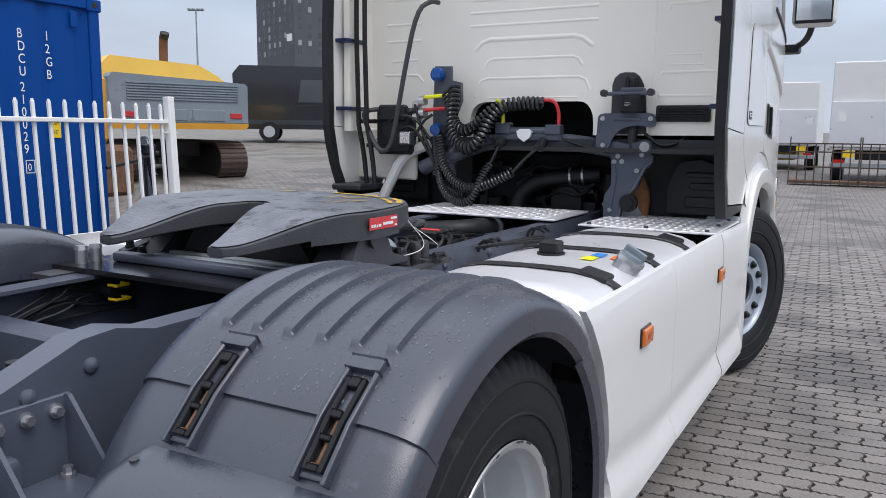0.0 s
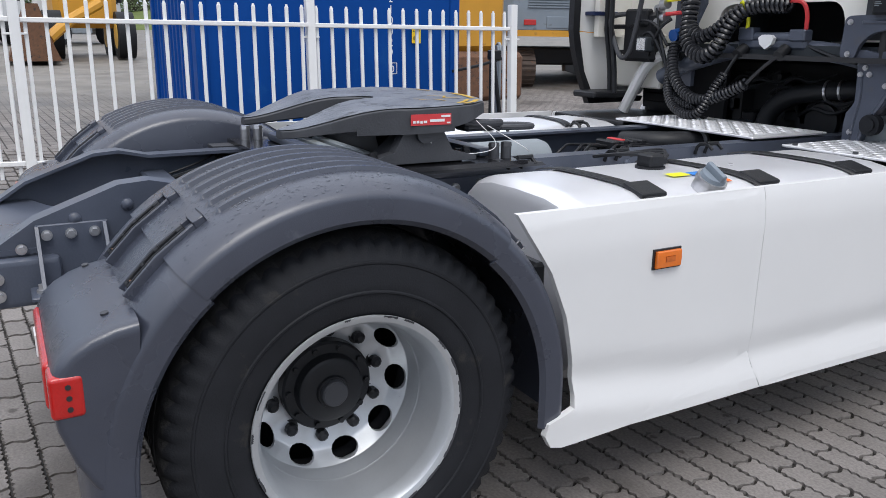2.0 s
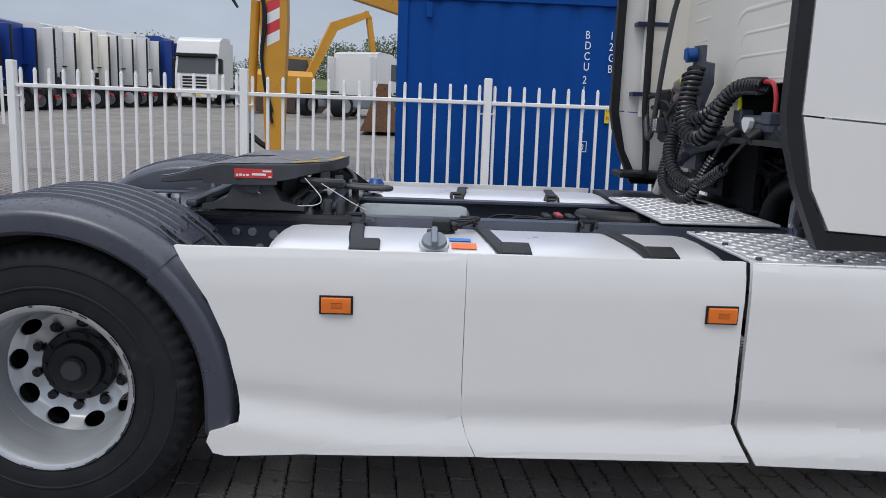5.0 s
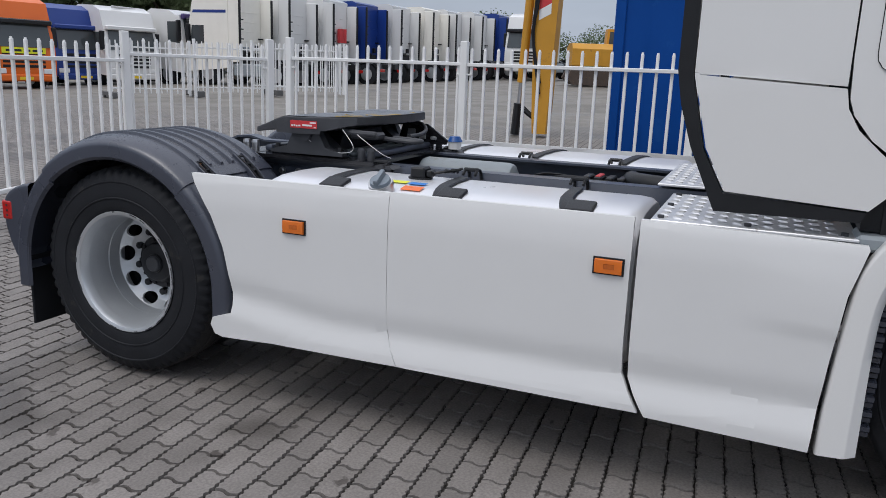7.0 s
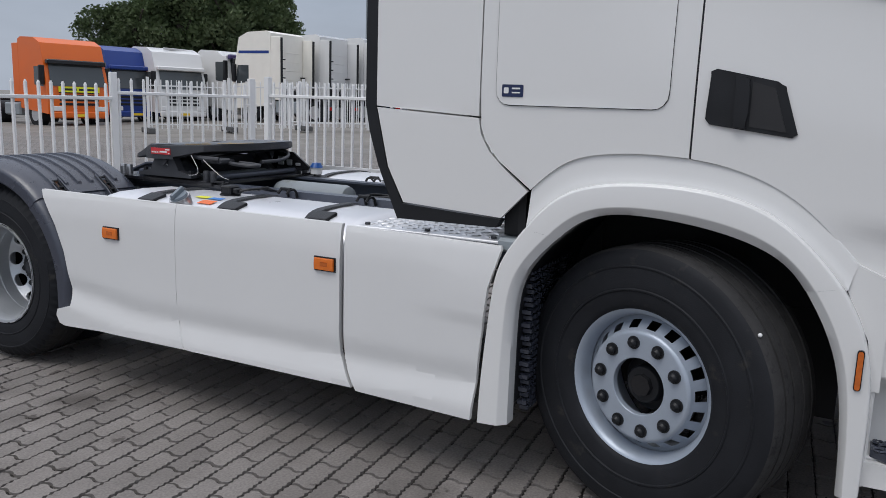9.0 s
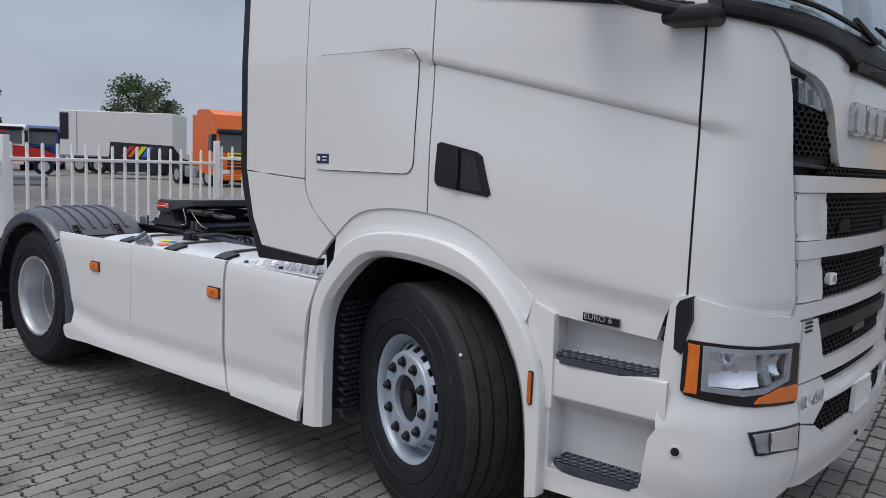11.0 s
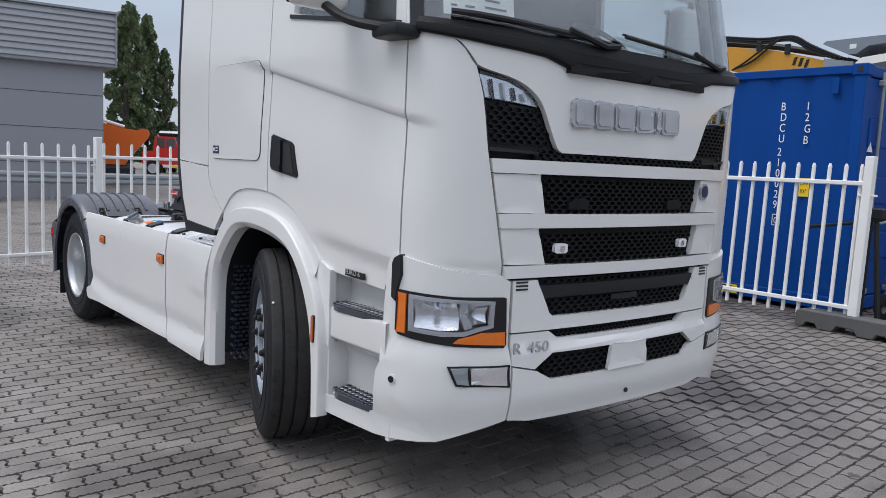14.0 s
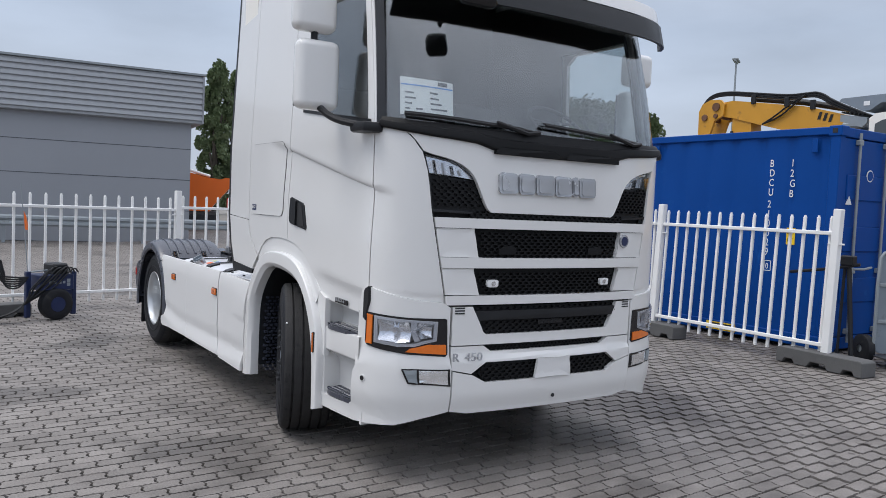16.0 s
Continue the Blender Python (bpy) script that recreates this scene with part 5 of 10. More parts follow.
for y, z0, z1 in ((-0.2, 0.78, 1.0), (1.05, 0.78, 1.0), (2.35, 0.78, 1.0)):
    bm = B()
    box(bm, -0.385, 0.385, y - 0.05, y + 0.05, z0, z1 - 0.04, 0.01)
    part("crossmember", bm, "frame", truck)
bm = B()
box(bm, -0.385, 0.385, -0.2, 3.3, 0.735, 0.75)
part("under_tray", bm, "dark", truck)
bm = B()
rings_t = [(0.98, 0.02), (0.985, 0.07), (1.0, 0.095), (1.03, 0.105), (1.50, 0.105), (1.53, 0.095), (1.545, 0.07), (1.55, 0.02)]
loft(bm, [[(-0.12 + r * math.cos(k * math.tau / 24), y, 0.925 + r * math.sin(k * math.tau / 24)) for k in range(24)] for y, r in rings_t], closed=True, caps=True)
part("air_tank", bm, "greypaint", truck, "grey air tank between the rails")
bm = B()
tube(bm, [(0.18, 1.1, 0.93), (0.18, 3.2, 0.95)], 0.055, 14)
part("propeller_shaft", bm, "frame", truck)
bm = B()
tube(bm, [(-0.25, 2.15, 0.97), (-0.05, 2.2, 0.985), (0.02, 2.5, 0.98), (0.02, 2.9, 0.98)], 0.055, 14, 2)
hs = part("intake_hose", bm, "black", truck)
bm = B()
cyl(bm, (0.02, 2.42, 0.98), (0.02, 2.44, 0.98), 0.059, seg=16)
part("hose_clip", bm, "steel", hs)
bm = B()
for k in range(5):
    box(bm, -0.20 + 0.001 * k, -0.06, 1.92 + 0.06 * k, 1.96 + 0.06 * k, 0.95, 1.0, 0.006)
vb = part("valve_block", bm, "black", truck, "black valve block with one red cap")
bm = B()
box(bm, -0.19, -0.08, 1.985, 2.015, 0.985, 1.006, 0.004)
part("valve_cap", bm, "redlabel", vb)
bm = B()
box(bm, -0.26, 0.0, 1.88, 2.24, 0.86, 0.955, 0.01)
part("valve_body", bm, "black", vb)
random.seed(11)
for k in range(14):
    bm = B()
    x = -0.25 + 0.5 * random.random()
    y = 1.55 + 0.35 * random.random()
    tube(bm, [(x, y, 0.86), (x + 0.08, y + 0.08, 0.97 + 0.03 * random.random()), (x - 0.06, y + 0.22, 0.98), (x * 0.5, y + 0.42, 0.96), (x * 0.5 + 0.05, y + 0.7, 0.88)], 0.006 + 0.004 * random.random(), 6, 2)
    part("air_line", bm, "black", truck)
for k in range(9):
    bm = B()
    zo = 0.90 + 0.011 * k
    tube(bm, [(-0.375, 0.35, zo - 0.02), (-0.37 + 0.01 * (k % 3), 0.20 - 0.02 * k, zo + 0.035 * (k % 2)), (-0.36 + 0.012 * (k % 4), 0.06, zo + 0.02 * (k % 3)), (-0.34, -0.12 + 0.015 * k, zo - 0.02 * (k % 2)), (-0.30 + 0.02 * (k % 2), -0.30, zo - 0.08), (-0.22, -0.38, zo - 0.18)], 0.0045, 6, 2)
    part("air_line", bm, "black" if k % 3 else "interior", truck)
bm = B()
cyl(bm, (-0.36, 0.20, 0.975), (-0.28, 0.20, 0.975), 0.022, seg=12)
cn = part("line_connector", bm, "black", truck, "black connector with a yellow clip")
bm = B()
tube(bm, [(-0.285, 0.175, 0.998), (-0.245, 0.175, 0.998), (-0.245, 0.225, 0.998), (-0.285, 0.225, 0.998)], 0.005, 6)
tube(bm, [(-0.285, 0.175, 0.952), (-0.245, 0.175, 0.952), (-0.245, 0.225, 0.952), (-0.285, 0.225, 0.952)], 0.005, 6)
part("clip", bm, "yellow", cn)
bm = B()
cyl(bm, (0.05, -0.36, 0.80), (0.05, -0.36, 0.93), 0.022, seg=12)
lv = part("level_sensor", bm, "black", truck)
bm = B()
for k in range(3):
    cyl(bm, (0.05, -0.36, 0.83 + 0.03 * k), (0.05, -0.36, 0.842 + 0.03 * k), 0.0235, seg=12)
part("yellow_ring", bm, "yellow", lv)

# fifth wheel
fw = thing("fifth_wheel_coupling", "worn dark iron fifth wheel coupling with yellow marks", "coupling")
half = [(0.045, 0.60), (0.055, 0.52), (0.19, 0.165), (0.23, 0.13), (0.28, 0.145), (0.40, 0.36), (0.485, 0.49), (0.507, 0.55), (0.503, 0.69), (0.46, 0.80), (0.37, 0.90), (0.22, 0.975), (0.0, 1.0)]
def fw_top(y):
    return 1.250 + 0.03 * max(0.0, y - 0.50) - 0.085 * smooth01(0.50, 0.10, y)


def fw_low(y):
    return fw_top(y) - 0.028 - 0.045 * smooth01(0.15, 0.50, y) * (1 - 0.7 * smooth01(0.68, 0.88, y))


OUTER = [(0.215, 0.135), (0.262, 0.137), (0.30, 0.165), (0.40, 0.36), (0.485, 0.49), (0.507, 0.55), (0.505, 0.70), (0.485, 0.78), (0.425, 0.86), (0.31, 0.912), (0.16, 0.938), (0.06, 0.945)]
INNER = [(0.205, 0.135), (0.19, 0.16), (0.125, 0.34), (0.058, 0.53), (0.045, 0.575), (0.0, 0.60)]
bm = B()
rows_y = sorted(set([0.135, 0.137, 0.145, 0.16, 0.18] + [0.20 + 0.0125 * k for k in range(30)] + [0.575, 0.59, 0.60, 0.601] + [0.62 + 0.0125 * k for k in range(23)] + [0.908, 0.922, 0.934, 0.942, 0.945]))
for sgn in (1, -1):
    rings = []
    for y in rows_y:
        xo = float(np.interp(y, [q[1] for q in OUTER], [q[0] for q in OUTER]))
        xi = float(np.interp(y, [q[1] for q in INNER], [q[0] for q in INNER])) if y < 0.6 else 0.0
        t_, l_ = fw_top(y), fw_low(y)
        e = 0.005 if y < 0.6 else 0.0
        w = max(0.03, xo - xi)
        cols = [xi + (w - 0.012) * k / 9 for k in range(1, 9)]
        ring = [(xi + 0.012, l_), (xi, l_ + 0.006), (xi, t_ - e), (xi + e * 0.4, t_ - e * 0.3), (xi + e, t_)]
        ring += [(x, t_ + 0.0014 * noise.noise(Vector((sgn * x * 9, y * 9, 0)))) for x in cols]
        ring += [(xi + w - 0.006, t_), (xi + w - 0.002, t_ - 0.002), (xi + w, t_ - 0.006), (xi + w + 0.002, l_ + 0.004), (xi + w - 0.012, l_)]
        rings.append([(sgn * x, y, z) for x, z in ring])
    loft(bm, rings, closed=True, caps=True)
fwp = part("coupling_plate", bm, "ironside", fw, "scuffed greasy iron plate", sharp=25)
bm = B()
for sgn in (1, -1):
    rings = []
    for y in rows_y[1:]:
        xo = float(np.interp(y, [q[1] for q in OUTER], [q[0] for q in OUTER])) - 0.012
        xi = float(np.interp(y, [q[1] for q in INNER], [q[0] for q in INNER])) + 0.010 if y < 0.6 else 0.0
        w = max(0.012, xo - xi)
        rings.append([(sgn * (xi + w * k / 36), y, fw_top(y) + 0.0034 + 0.0012 * noise.noise(Vector((sgn * (xi + w * k / 36) * 9, y * 9, 0))) + 0.0022 * max(0.0, noise.noise(Vector((sgn * (xi + w * k / 36) * 38, y * 38, 3))))) for k in range(37)])
    loft(bm, rings)
part("wear_face", bm, "fifth", fwp, "grey scuffed top face")
for pts, w in (([(0.30, 0.885), (0.17, 0.918), (0.06, 0.926)], 0.022), ([(0.465, 0.75), (0.43, 0.81), (0.37, 0.862)], 0.020), ([(0.12, 0.78), (0.16, 0.84), (0.22, 0.80), (0.28, 0.84)], 0.012), ([(-0.10, 0.91), (-0.2, 0.895)], 0.012), ([(0.20, 0.68), (0.27, 0.70), (0.25, 0.74), (0.33, 0.75)], 0.010), ([(0.34, 0.84), (0.40, 0.79), (0.44, 0.74)], 0.016)):
    bm = B()
    rr = []
    for i, (x, y) in enumerate(pts):
        a, b = Vector(pts[max(0, i - 1)]), Vector(pts[min(len(pts) - 1, i + 1)])
        nn = Vector((-(b - a).y, (b - a).x)).normalized() * w / 2
        rr.append([(x - nn.x, y - nn.y, fw_top(y) + 0.0055), (x + nn.x, y + nn.y, fw_top(y) + 0.0055)])
    loft(bm, rr)
    part("paint_mark", bm, "chalk", fwp, "yellow paint stroke")
for sgn in (1, -1):
    # side walls under the plate
    bm = B()
    loft(bm, [[(sgn * x, y, fw_top(y) - 0.012), (sgn * (x + 0.004), y, fw_low(y) - 0.012), (sgn * (x - 0.03), y, fw_low(y) - 0.012)] for x, y in half[5:9]])
    part("plate_skirt", bm, "ironside", fw)
    # pedestal
    bm = B()
    px(bm, [(0.37, 1.06), (0.80, 1.06), (0.80, 1.075), (0.70, 1.10), (0.655, 1.185), (0.515, 1.185), (0.47, 1.10), (0.37, 1.075)], sgn * 0.425, sgn * 0.475)
    bevel_all(bm, 0.008, 2)
    pd = part("pedestal", bm, "ironside", fw, "cast iron pedestal")
    bm = B()
    px(bm, [(0.42, 1.06), (0.76, 1.06), (0.62, 1.17), (0.55, 1.17)], sgn * 0.33, sgn * 0.425)
    part("pedestal_rib", bm, "ironside", pd)
    bm = B()
    cyl(bm, (sgn * 0.32, 0.585, 1.165), (sgn * 0.49, 0.585, 1.165), 0.035, seg=18)
    part("pivot_pin", bm, "ironside", pd)
    for y in (0.40, 0.77):
        bolts("bolt", [(sgn * 0.45, y, 1.075), (sgn * 0.39, y, 1.06)], (0, 0, 1), 0.014, 0.03, "black", pd)
lab = panel("maker_label", [(0.515, 1.196), (0.672, 1.196), (0.672, 1.234), (0.515, 1.234)], "redlabel", fw, plate_map(0.5095), 0.003, 0.001, bev=0, label="red and white maker's label")
for a, b, c, d in ((0.522, 0.532, 1.204, 1.212), (0.536, 0.546, 1.204, 1.213), (0.550, 0.559, 1.203, 1.211), (0.563, 0.576, 1.204, 1.212), (0.588, 0.645, 1.207, 1.216), (0.632, 0.668, 1.222, 1.229), (0.655, 0.668, 1.200, 1.205)):
    panel("label_block", [(a, c), (b, c), (b, d), (a, d)], "whitelabel", lab, plate_map(0.5095), 0.002, 0.0025, bev=0)
# mounting plate with pressed channels, studs, lever
bm = B()
pz(bm, [(-0.52, 0.14), (0.52, 0.14), (0.52, 1.0), (-0.52, 1.0)], 1.036, 1.052)
bevel_all(bm, 0.004)
mp_ = part("mounting_plate", bm, "gloss", fw, "black glossy mounting plate")
for y0, y1 in ((0.28, 0.33), (0.86, 0.92)):
    bm = B()
    box(bm, -0.40, 0.40, y0, y1, 1.052, 1.085, 0.012, seg=2)
    part("pressed_rib", bm, "frame", mp_)
bm = B()
py(bm, [(-0.30, 1.06), (0.30, 1.06), (0.22, 1.17), (-0.22, 1.17)], 0.50, 0.67)
part("lock_housing", bm, "black", fw)
for y in (0.40, 0.47, 0.70, 0.77):
    bm = B()
    box(bm, -0.32, 0.32, y - 0.016, y + 0.016, 1.052, 1.074, 0.005)
    part("tread_rib", bm, "greypaint", mp_)
# guard frame of the lock at the far side, with slots
bm = B()
px(bm, [(0.70, 1.07), (1.02, 1.075), (1.03, 1.10), (0.90, 1.19), (0.74, 1.20)], -0.40, -0.385)
gd_ = part("lock_guard", bevel_all(bm, 0.004), "gloss", fw, "black slotted lock guard")
for k in range(3):
    bm = B()
    box(bm, -0.385, -0.380, 0.77 + 0.075 * k, 0.82 + 0.07 * k, 1.10, 1.16 - 0.02 * k, 0.004)
    part("slot", bm, "rim", gd_)
bm = B()
tube(bm, [(-0.42, 0.66, 1.21), (-0.36, 0.86, 1.20), (-0.30, 0.93, 1.17), (-0.16, 0.97, 1.15), (0.05, 0.98, 1.15)], 0.012, 8, 1)
part("lock_rod", bm, "ironside", fw)
for sgn in (1, -1):
    for y in (0.20, 0.255, 0.895, 0.95):
        bm = B()
        cyl(bm, (sgn * 0.445, y, 1.05), (sgn * 0.445, y, 1.098), 0.020, seg=14)
        cyl(bm, (sgn * 0.445, y, 1.098), (sgn * 0.445, y, 1.112), 0.022, 0.019, seg=6)
        part("stud", bm, "steel" if y < 0.5 else "ironside", mp_, "bolt stud with nut")
    bm = B()
    px(bm, [(0.05, 1.022), (1.10, 1.022), (1.08, 1.036), (0.95, 1.04), (0.90, 1.055), (0.80, 1.04), (0.35, 1.04), (0.30, 1.055), (0.22, 1.036), (0.05, 1.036)], sgn * 0.40, sgn * 0.50)
    part("mounting_rail", bm, "ironside", mp_)
bm = B()
tube(bm, [(0.20, 0.88, 1.16), (0.33, 0.95, 1.155), (0.345, 1.13, 1.15), (0.30, 1.17, 1.15), (0.25, 1.13, 1.15), (0.25, 0.98, 1.155)], 0.012, 8, 2)
part("release_handle", bm, "ironside", fw, "dark looped release handle")
bm = B()
box(bm, 0.30, 0.40, 0.80, 0.96, 1.15, 1.185, 0.01)
tube(bm, [(0.42, 0.78, 1.19), (0.44, 0.86, 1.185), (0.40, 0.95, 1.18)], 0.014, 8, 1)
part("lock_lever", bm, "ironside", fw)
bm = B()
tube(bm, [(0.47, 0.80, 1.20), (0.50, 0.90, 1.10), (0.47, 0.78, 1.075), (0.46, 0.65, 1.10), (0.48, 0.60, 1.14)], 0.0016, 5, 3)
tube(bm, [(0.44, 0.86, 1.18), (0.47, 1.02, 1.09), (0.44, 1.06, 1.07)], 0.0016, 5, 3)
part("safety_cable", bm, "whitelabel", fw)
bm = B()
cyl(bm, (-0.43, 1.06, 1.05), (-0.43, 1.06, 1.095), 0.04, seg=18)
gb = part("grease_cup", bm, "whitelabel", fw)
bm = B()
cyl(bm, (-0.43, 1.06, 1.095), (-0.43, 1.06, 1.125), 0.046, 0.03, seg=18)
part("grease_cap", bm, "bluecap", gb, "blue cap")

# rear fender in three sections
FC = (0.02, 0.50)
RIBS = [0.70 + 0.083 * k for k in range(6)]
XS = [0.548, 0.556, 0.575, 0.60, 0.63, 0.65] + [r + d for r in RIBS for d in (-0.0135, -0.0095, 0.0095, 0.0135)] + [1.15, 1.175, 1.20, 1.22, 1.237, 1.246, 1.25, 1.25]


def fender_ring(a, rib, side, d=0.0, grow=0.0):
    """Outer points of the fender's section at the angle a (degrees; 90 is the top, 0 is ahead)."""
    out = []
    c, s = math.cos(radians(a)), math.sin(radians(a))
    lo = 0.0
    if a < 0 or a > 180:
        lo = (-a if a < 0 else a - 180) / 57.3 * 0.60
        c, s = (1.0, 0.0) if a < 0 else (-1.0, 0.0)
    n = len(XS)
    for i, x in enumerate(XS):
        r = 0.662
        if x < 0.65:
            r -= 0.075 * (1 - math.sqrt(max(0.0, 1 - min(1.0, (0.65 - x) / 0.102) ** 2)))
        if x > 1.12:
            k = (x - 1.12) / 0.13
            r = 0.662 - 0.052 * (1 - math.sqrt(max(0, 1 - min(1, k) ** 2)))
        if i == n - 1:
            r = 0.562
        if i == 0:
            r = 0.50
        if rib and any(abs(x - q) < 0.0105 for q in RIBS):
            r += 0.011 * rib
        r += grow - d
        xx = 0.905 + (x - 0.905) * (1 - d / 0.345 + grow / 2.2)
        out.append((side * xx, FC[0] + r * c, FC[1] + r * s - lo))
    return out


def fender_section(name, a0, a1, ribbed, side, parent, grow=0.0, label=""):
    n = max(6, int((a1 - a0) / (0.75 if ribbed else 1.9)))
    bm = B()
    outer, inner = [], []
    for k in range(n + 1):
        a = a0 + (a1 - a0) * k / n
        rib = smooth01(a0 + 5, a0 + 6.2, a) * smooth01(a1 - 13, a1 - 14.2, a) if ribbed else 0
        outer.append(fender_ring(a, rib, side, 0, grow))
        inner.append(fender_ring(a, 0, side, 0.014, grow))
    loft(bm, outer)
    loft(bm, [[p for p in r] for r in inner])
    loft(bm, [outer[0], inner[0]])
    loft(bm, [outer[-1], inner[-1]])
    loft(bm, [[o[-1] for o in outer], [q[-1] for q in inner]])
    loft(bm, [[o[0] for o in outer], [q[0] for q in inner]])
    bmesh.ops.remove_doubles(bm, verts=bm.verts, dist=1e-5)
    return part(name, bm, "fender", parent, label, sharp=40)


for side in (1, -1):
    fd = fender_section("fender_top", 48, 131.4, True, side, truck, 0.009, "ribbed dark grey plastic fender top with raindrops")
    fender_section("fender_front", -11, 48.6, False, side, truck)
    fender_section("fender_rear", 130.8, 191, False, side, truck)
    for a_s, tilt in ((131.4, 1), (47.6, -1)):
        for x in (0.78, 1.09):
            def lm_(u, v, w, a_s=a_s, x=x):
                """u along x, v along the arc, w outward."""
                a = radians(a_s) + v / 0.665
                r = 0.664 + w
                return Vector((side * (x + u), FC[0] + r * math.cos(a), FC[1] + r * math.sin(a)))
            def blk(bm, u0, u1, v0, v1, w0, w1):
                """A block bent along the arc."""
                vs_ = [0.0, 0.5, 1.0]
                rings = [[lm_(u0, v0 + (v1 - v0) * q, w0), lm_(u1, v0 + (v1 - v0) * q, w0), lm_(u1, v0 + (v1 - v0) * q, w1), lm_(u0, v0 + (v1 - v0) * q, w1)] for q in vs_]
                loft(bm, [r + [r[0]] for r in rings])
                for r in (rings[0], rings[-1]):
                    bm.faces.new([bm.verts.new(p) for p in r])
                bmesh.ops.remove_doubles(bm, verts=bm.verts, dist=1e-5)
            bm = B()
            for q in ((-0.037, -0.027, -0.100, 0.118, -0.006, 0.021), (0.027, 0.037, -0.100, 0.118, -0.006, 0.021), (-0.0365, 0.0365, -0.128, -0.0985, -0.006, 0.0235), (-0.026, 0.026, 0.100, 0.112, -0.006, 0.010)):
                blk(bm, *q)
            lt = part("latch_cradle", bevel_all(bm, 0.003, 2), "fender", fd)
            bm = B()
            for q in ((-0.021, -0.011, -0.080, 0.100, 0.006, 0.020), (0.011, 0.021, -0.080, 0.100, 0.006, 0.020), (-0.0105, 0.0105, -0.080, -0.060, 0.006, 0.022), (-0.0105, 0.0105, -0.010, 0.004, 0.006, 0.023), (-0.0105, 0.0105, 0.036, 0.046, 0.006, 0.021), (-0.0105, 0.0105, 0.088, 0.100, 0.006, 0.022)):
                blk(bm, *q)
            part("rubber_latch", bevel_all(bm, 0.002), "rubber", lt, "rubber latch of the fender")
            bm = B()
            cyl(bm, lm_(0.004, -0.005, 0.009), lm_(0.004, 0.085, 0.011), 0.0045, seg=8)
            cyl(bm, lm_(-0.009, 0.09, 0.012), lm_(0.009, 0.09, 0.012), 0.006, seg=8)
            part("latch_hook", bm, "rust", lt)
            bm = B()
            blk(bm, -0.0265, 0.0265, -0.0984, 0.0995, -0.002, 0.0005)
            part("latch_base", bm, "dark", lt)
    # tail lamp housing and mudflap
    bm = B()
    # the housing's section grows from its rounded ends to the full shape
    prof = [(-0.50, 0.905), (-0.55, 0.897), (-0.60, 0.880), (-0.640, 0.857), (-0.668, 0.830), (-0.684, 0.795), (-0.687, 0.74), (-0.680, 0.68), (-0.655, 0.60), (-0.62, 0.53), (-0.58, 0.485), (-0.54, 0.47)]
    rings = []
    for x, k in ((0.662, 0.78), (0.664, 0.86), (0.672, 0.93), (0.690, 0.98), (0.715, 1.0), (0.95, 1.005), (1.165, 1.0), (1.21, 0.998), (1.230, 0.990), (1.240, 0.970), (1.245, 0.935), (1.246, 0.88)):
        rings.append([(x, -0.50 + (y + 0.50) * k, 0.66 + (z - 0.66) * k) for y, z in prof])
    loft(bm, rings)
    for r in (rings[0], rings[-1]):
        bm.faces.new([bm.verts.new(p) for p in r])
    bmesh.ops.remove_doubles(bm, verts=bm.verts, dist=1e-5)
    tl = mirror_into(part("tail_lamp_housing", bm, "fender", truck, "dark grey plastic tail lamp housing"), side)
    bm = B()
    box(bm, 0.735, 1.16, -0.694, -0.670, 0.695, 0.808, 0.014, seg=3)
    rl = mirror_into(part("tail_lamp", bm, "red", tl, "red and white tail lamp"), side)
    bm = B()
    box(bm, 1.165, 1.250, -0.688, -0.618, 0.710, 0.808, 0.012, seg=3)
    mirror_into(part("side_lens", bm, "red", rl), side)
    bm = B()
    box(bm, 0.80, 0.87, -0.6975, -0.6905, 0.715, 0.775, 0.003)
    mirror_into(part("reversing_lens", bm, "whitelabel", rl, "clear reversing lens"), side)
    for k in range(3):
        bm = B()
        cyl(bm, (1.2485, -0.650, 0.734 + 0.025 * k), (1.2525, -0.650, 0.734 + 0.025 * k), 0.006, seg=8)
        mirror_into(part("lens_dot", bm, "dark", rl), side)
    bm = B()
    box(bm, 0.60, 1.19, -0.605, -0.590, 0.16, 0.52, 0.004)
    mirror_into(part("mudflap", bm, "rubber", truck, "black rubber mudflap"), side)
    for x in (0.72, 1.14):
        bm = B()
        cyl(bm, (x, -0.556, 0.889), (x + 0.001, -0.558, 0.8995), 0.009, seg=12)
        mirror_into(part("screw", bm, "ironside", tl), side)
# raindrops on the fender tops: small flat domes
random.seed(21)
for side, cnt in ((1, 2200), (-1, 600)):
    bm = B()
    for k in range(cnt):
        a = 52 + 78 * random.random()
        x = 0.66 + 0.58 * random.random()
        rr = 0.0011 + 0.0024 * random.random() ** 3
        rad = 0.671 if x < 1.12 else 0.671 - 0.052 * (1 - math.sqrt(max(0, 1 - ((x - 1.12) / 0.13) ** 2)))
        ar = radians(a)
        p = Vector((side * x, FC[0] + rad * math.cos(ar), FC[1] + rad * math.sin(ar)))
        nrm = Vector((0, math.cos(ar), math.sin(ar)))
        u = Vector((1, 0, 0))
        w = nrm.cross(u)
        st_ = 1 + random.random()
        p += nrm * 0.0004
        ring = [bm.verts.new(p + u * rr * math.cos(j * math.tau / 6) + w * rr * st_ * math.sin(j * math.tau / 6)) for j in range(6)]
        tip = bm.verts.new(p + nrm * rr * 0.6)
        for j in range(6):
            bm.faces.new((ring[j], ring[(j + 1) % 6], tip))
    tagged(part("rain_wetting", bm, "drop", truck, "water droplets on the fender", sharp=80), kind="stuff")


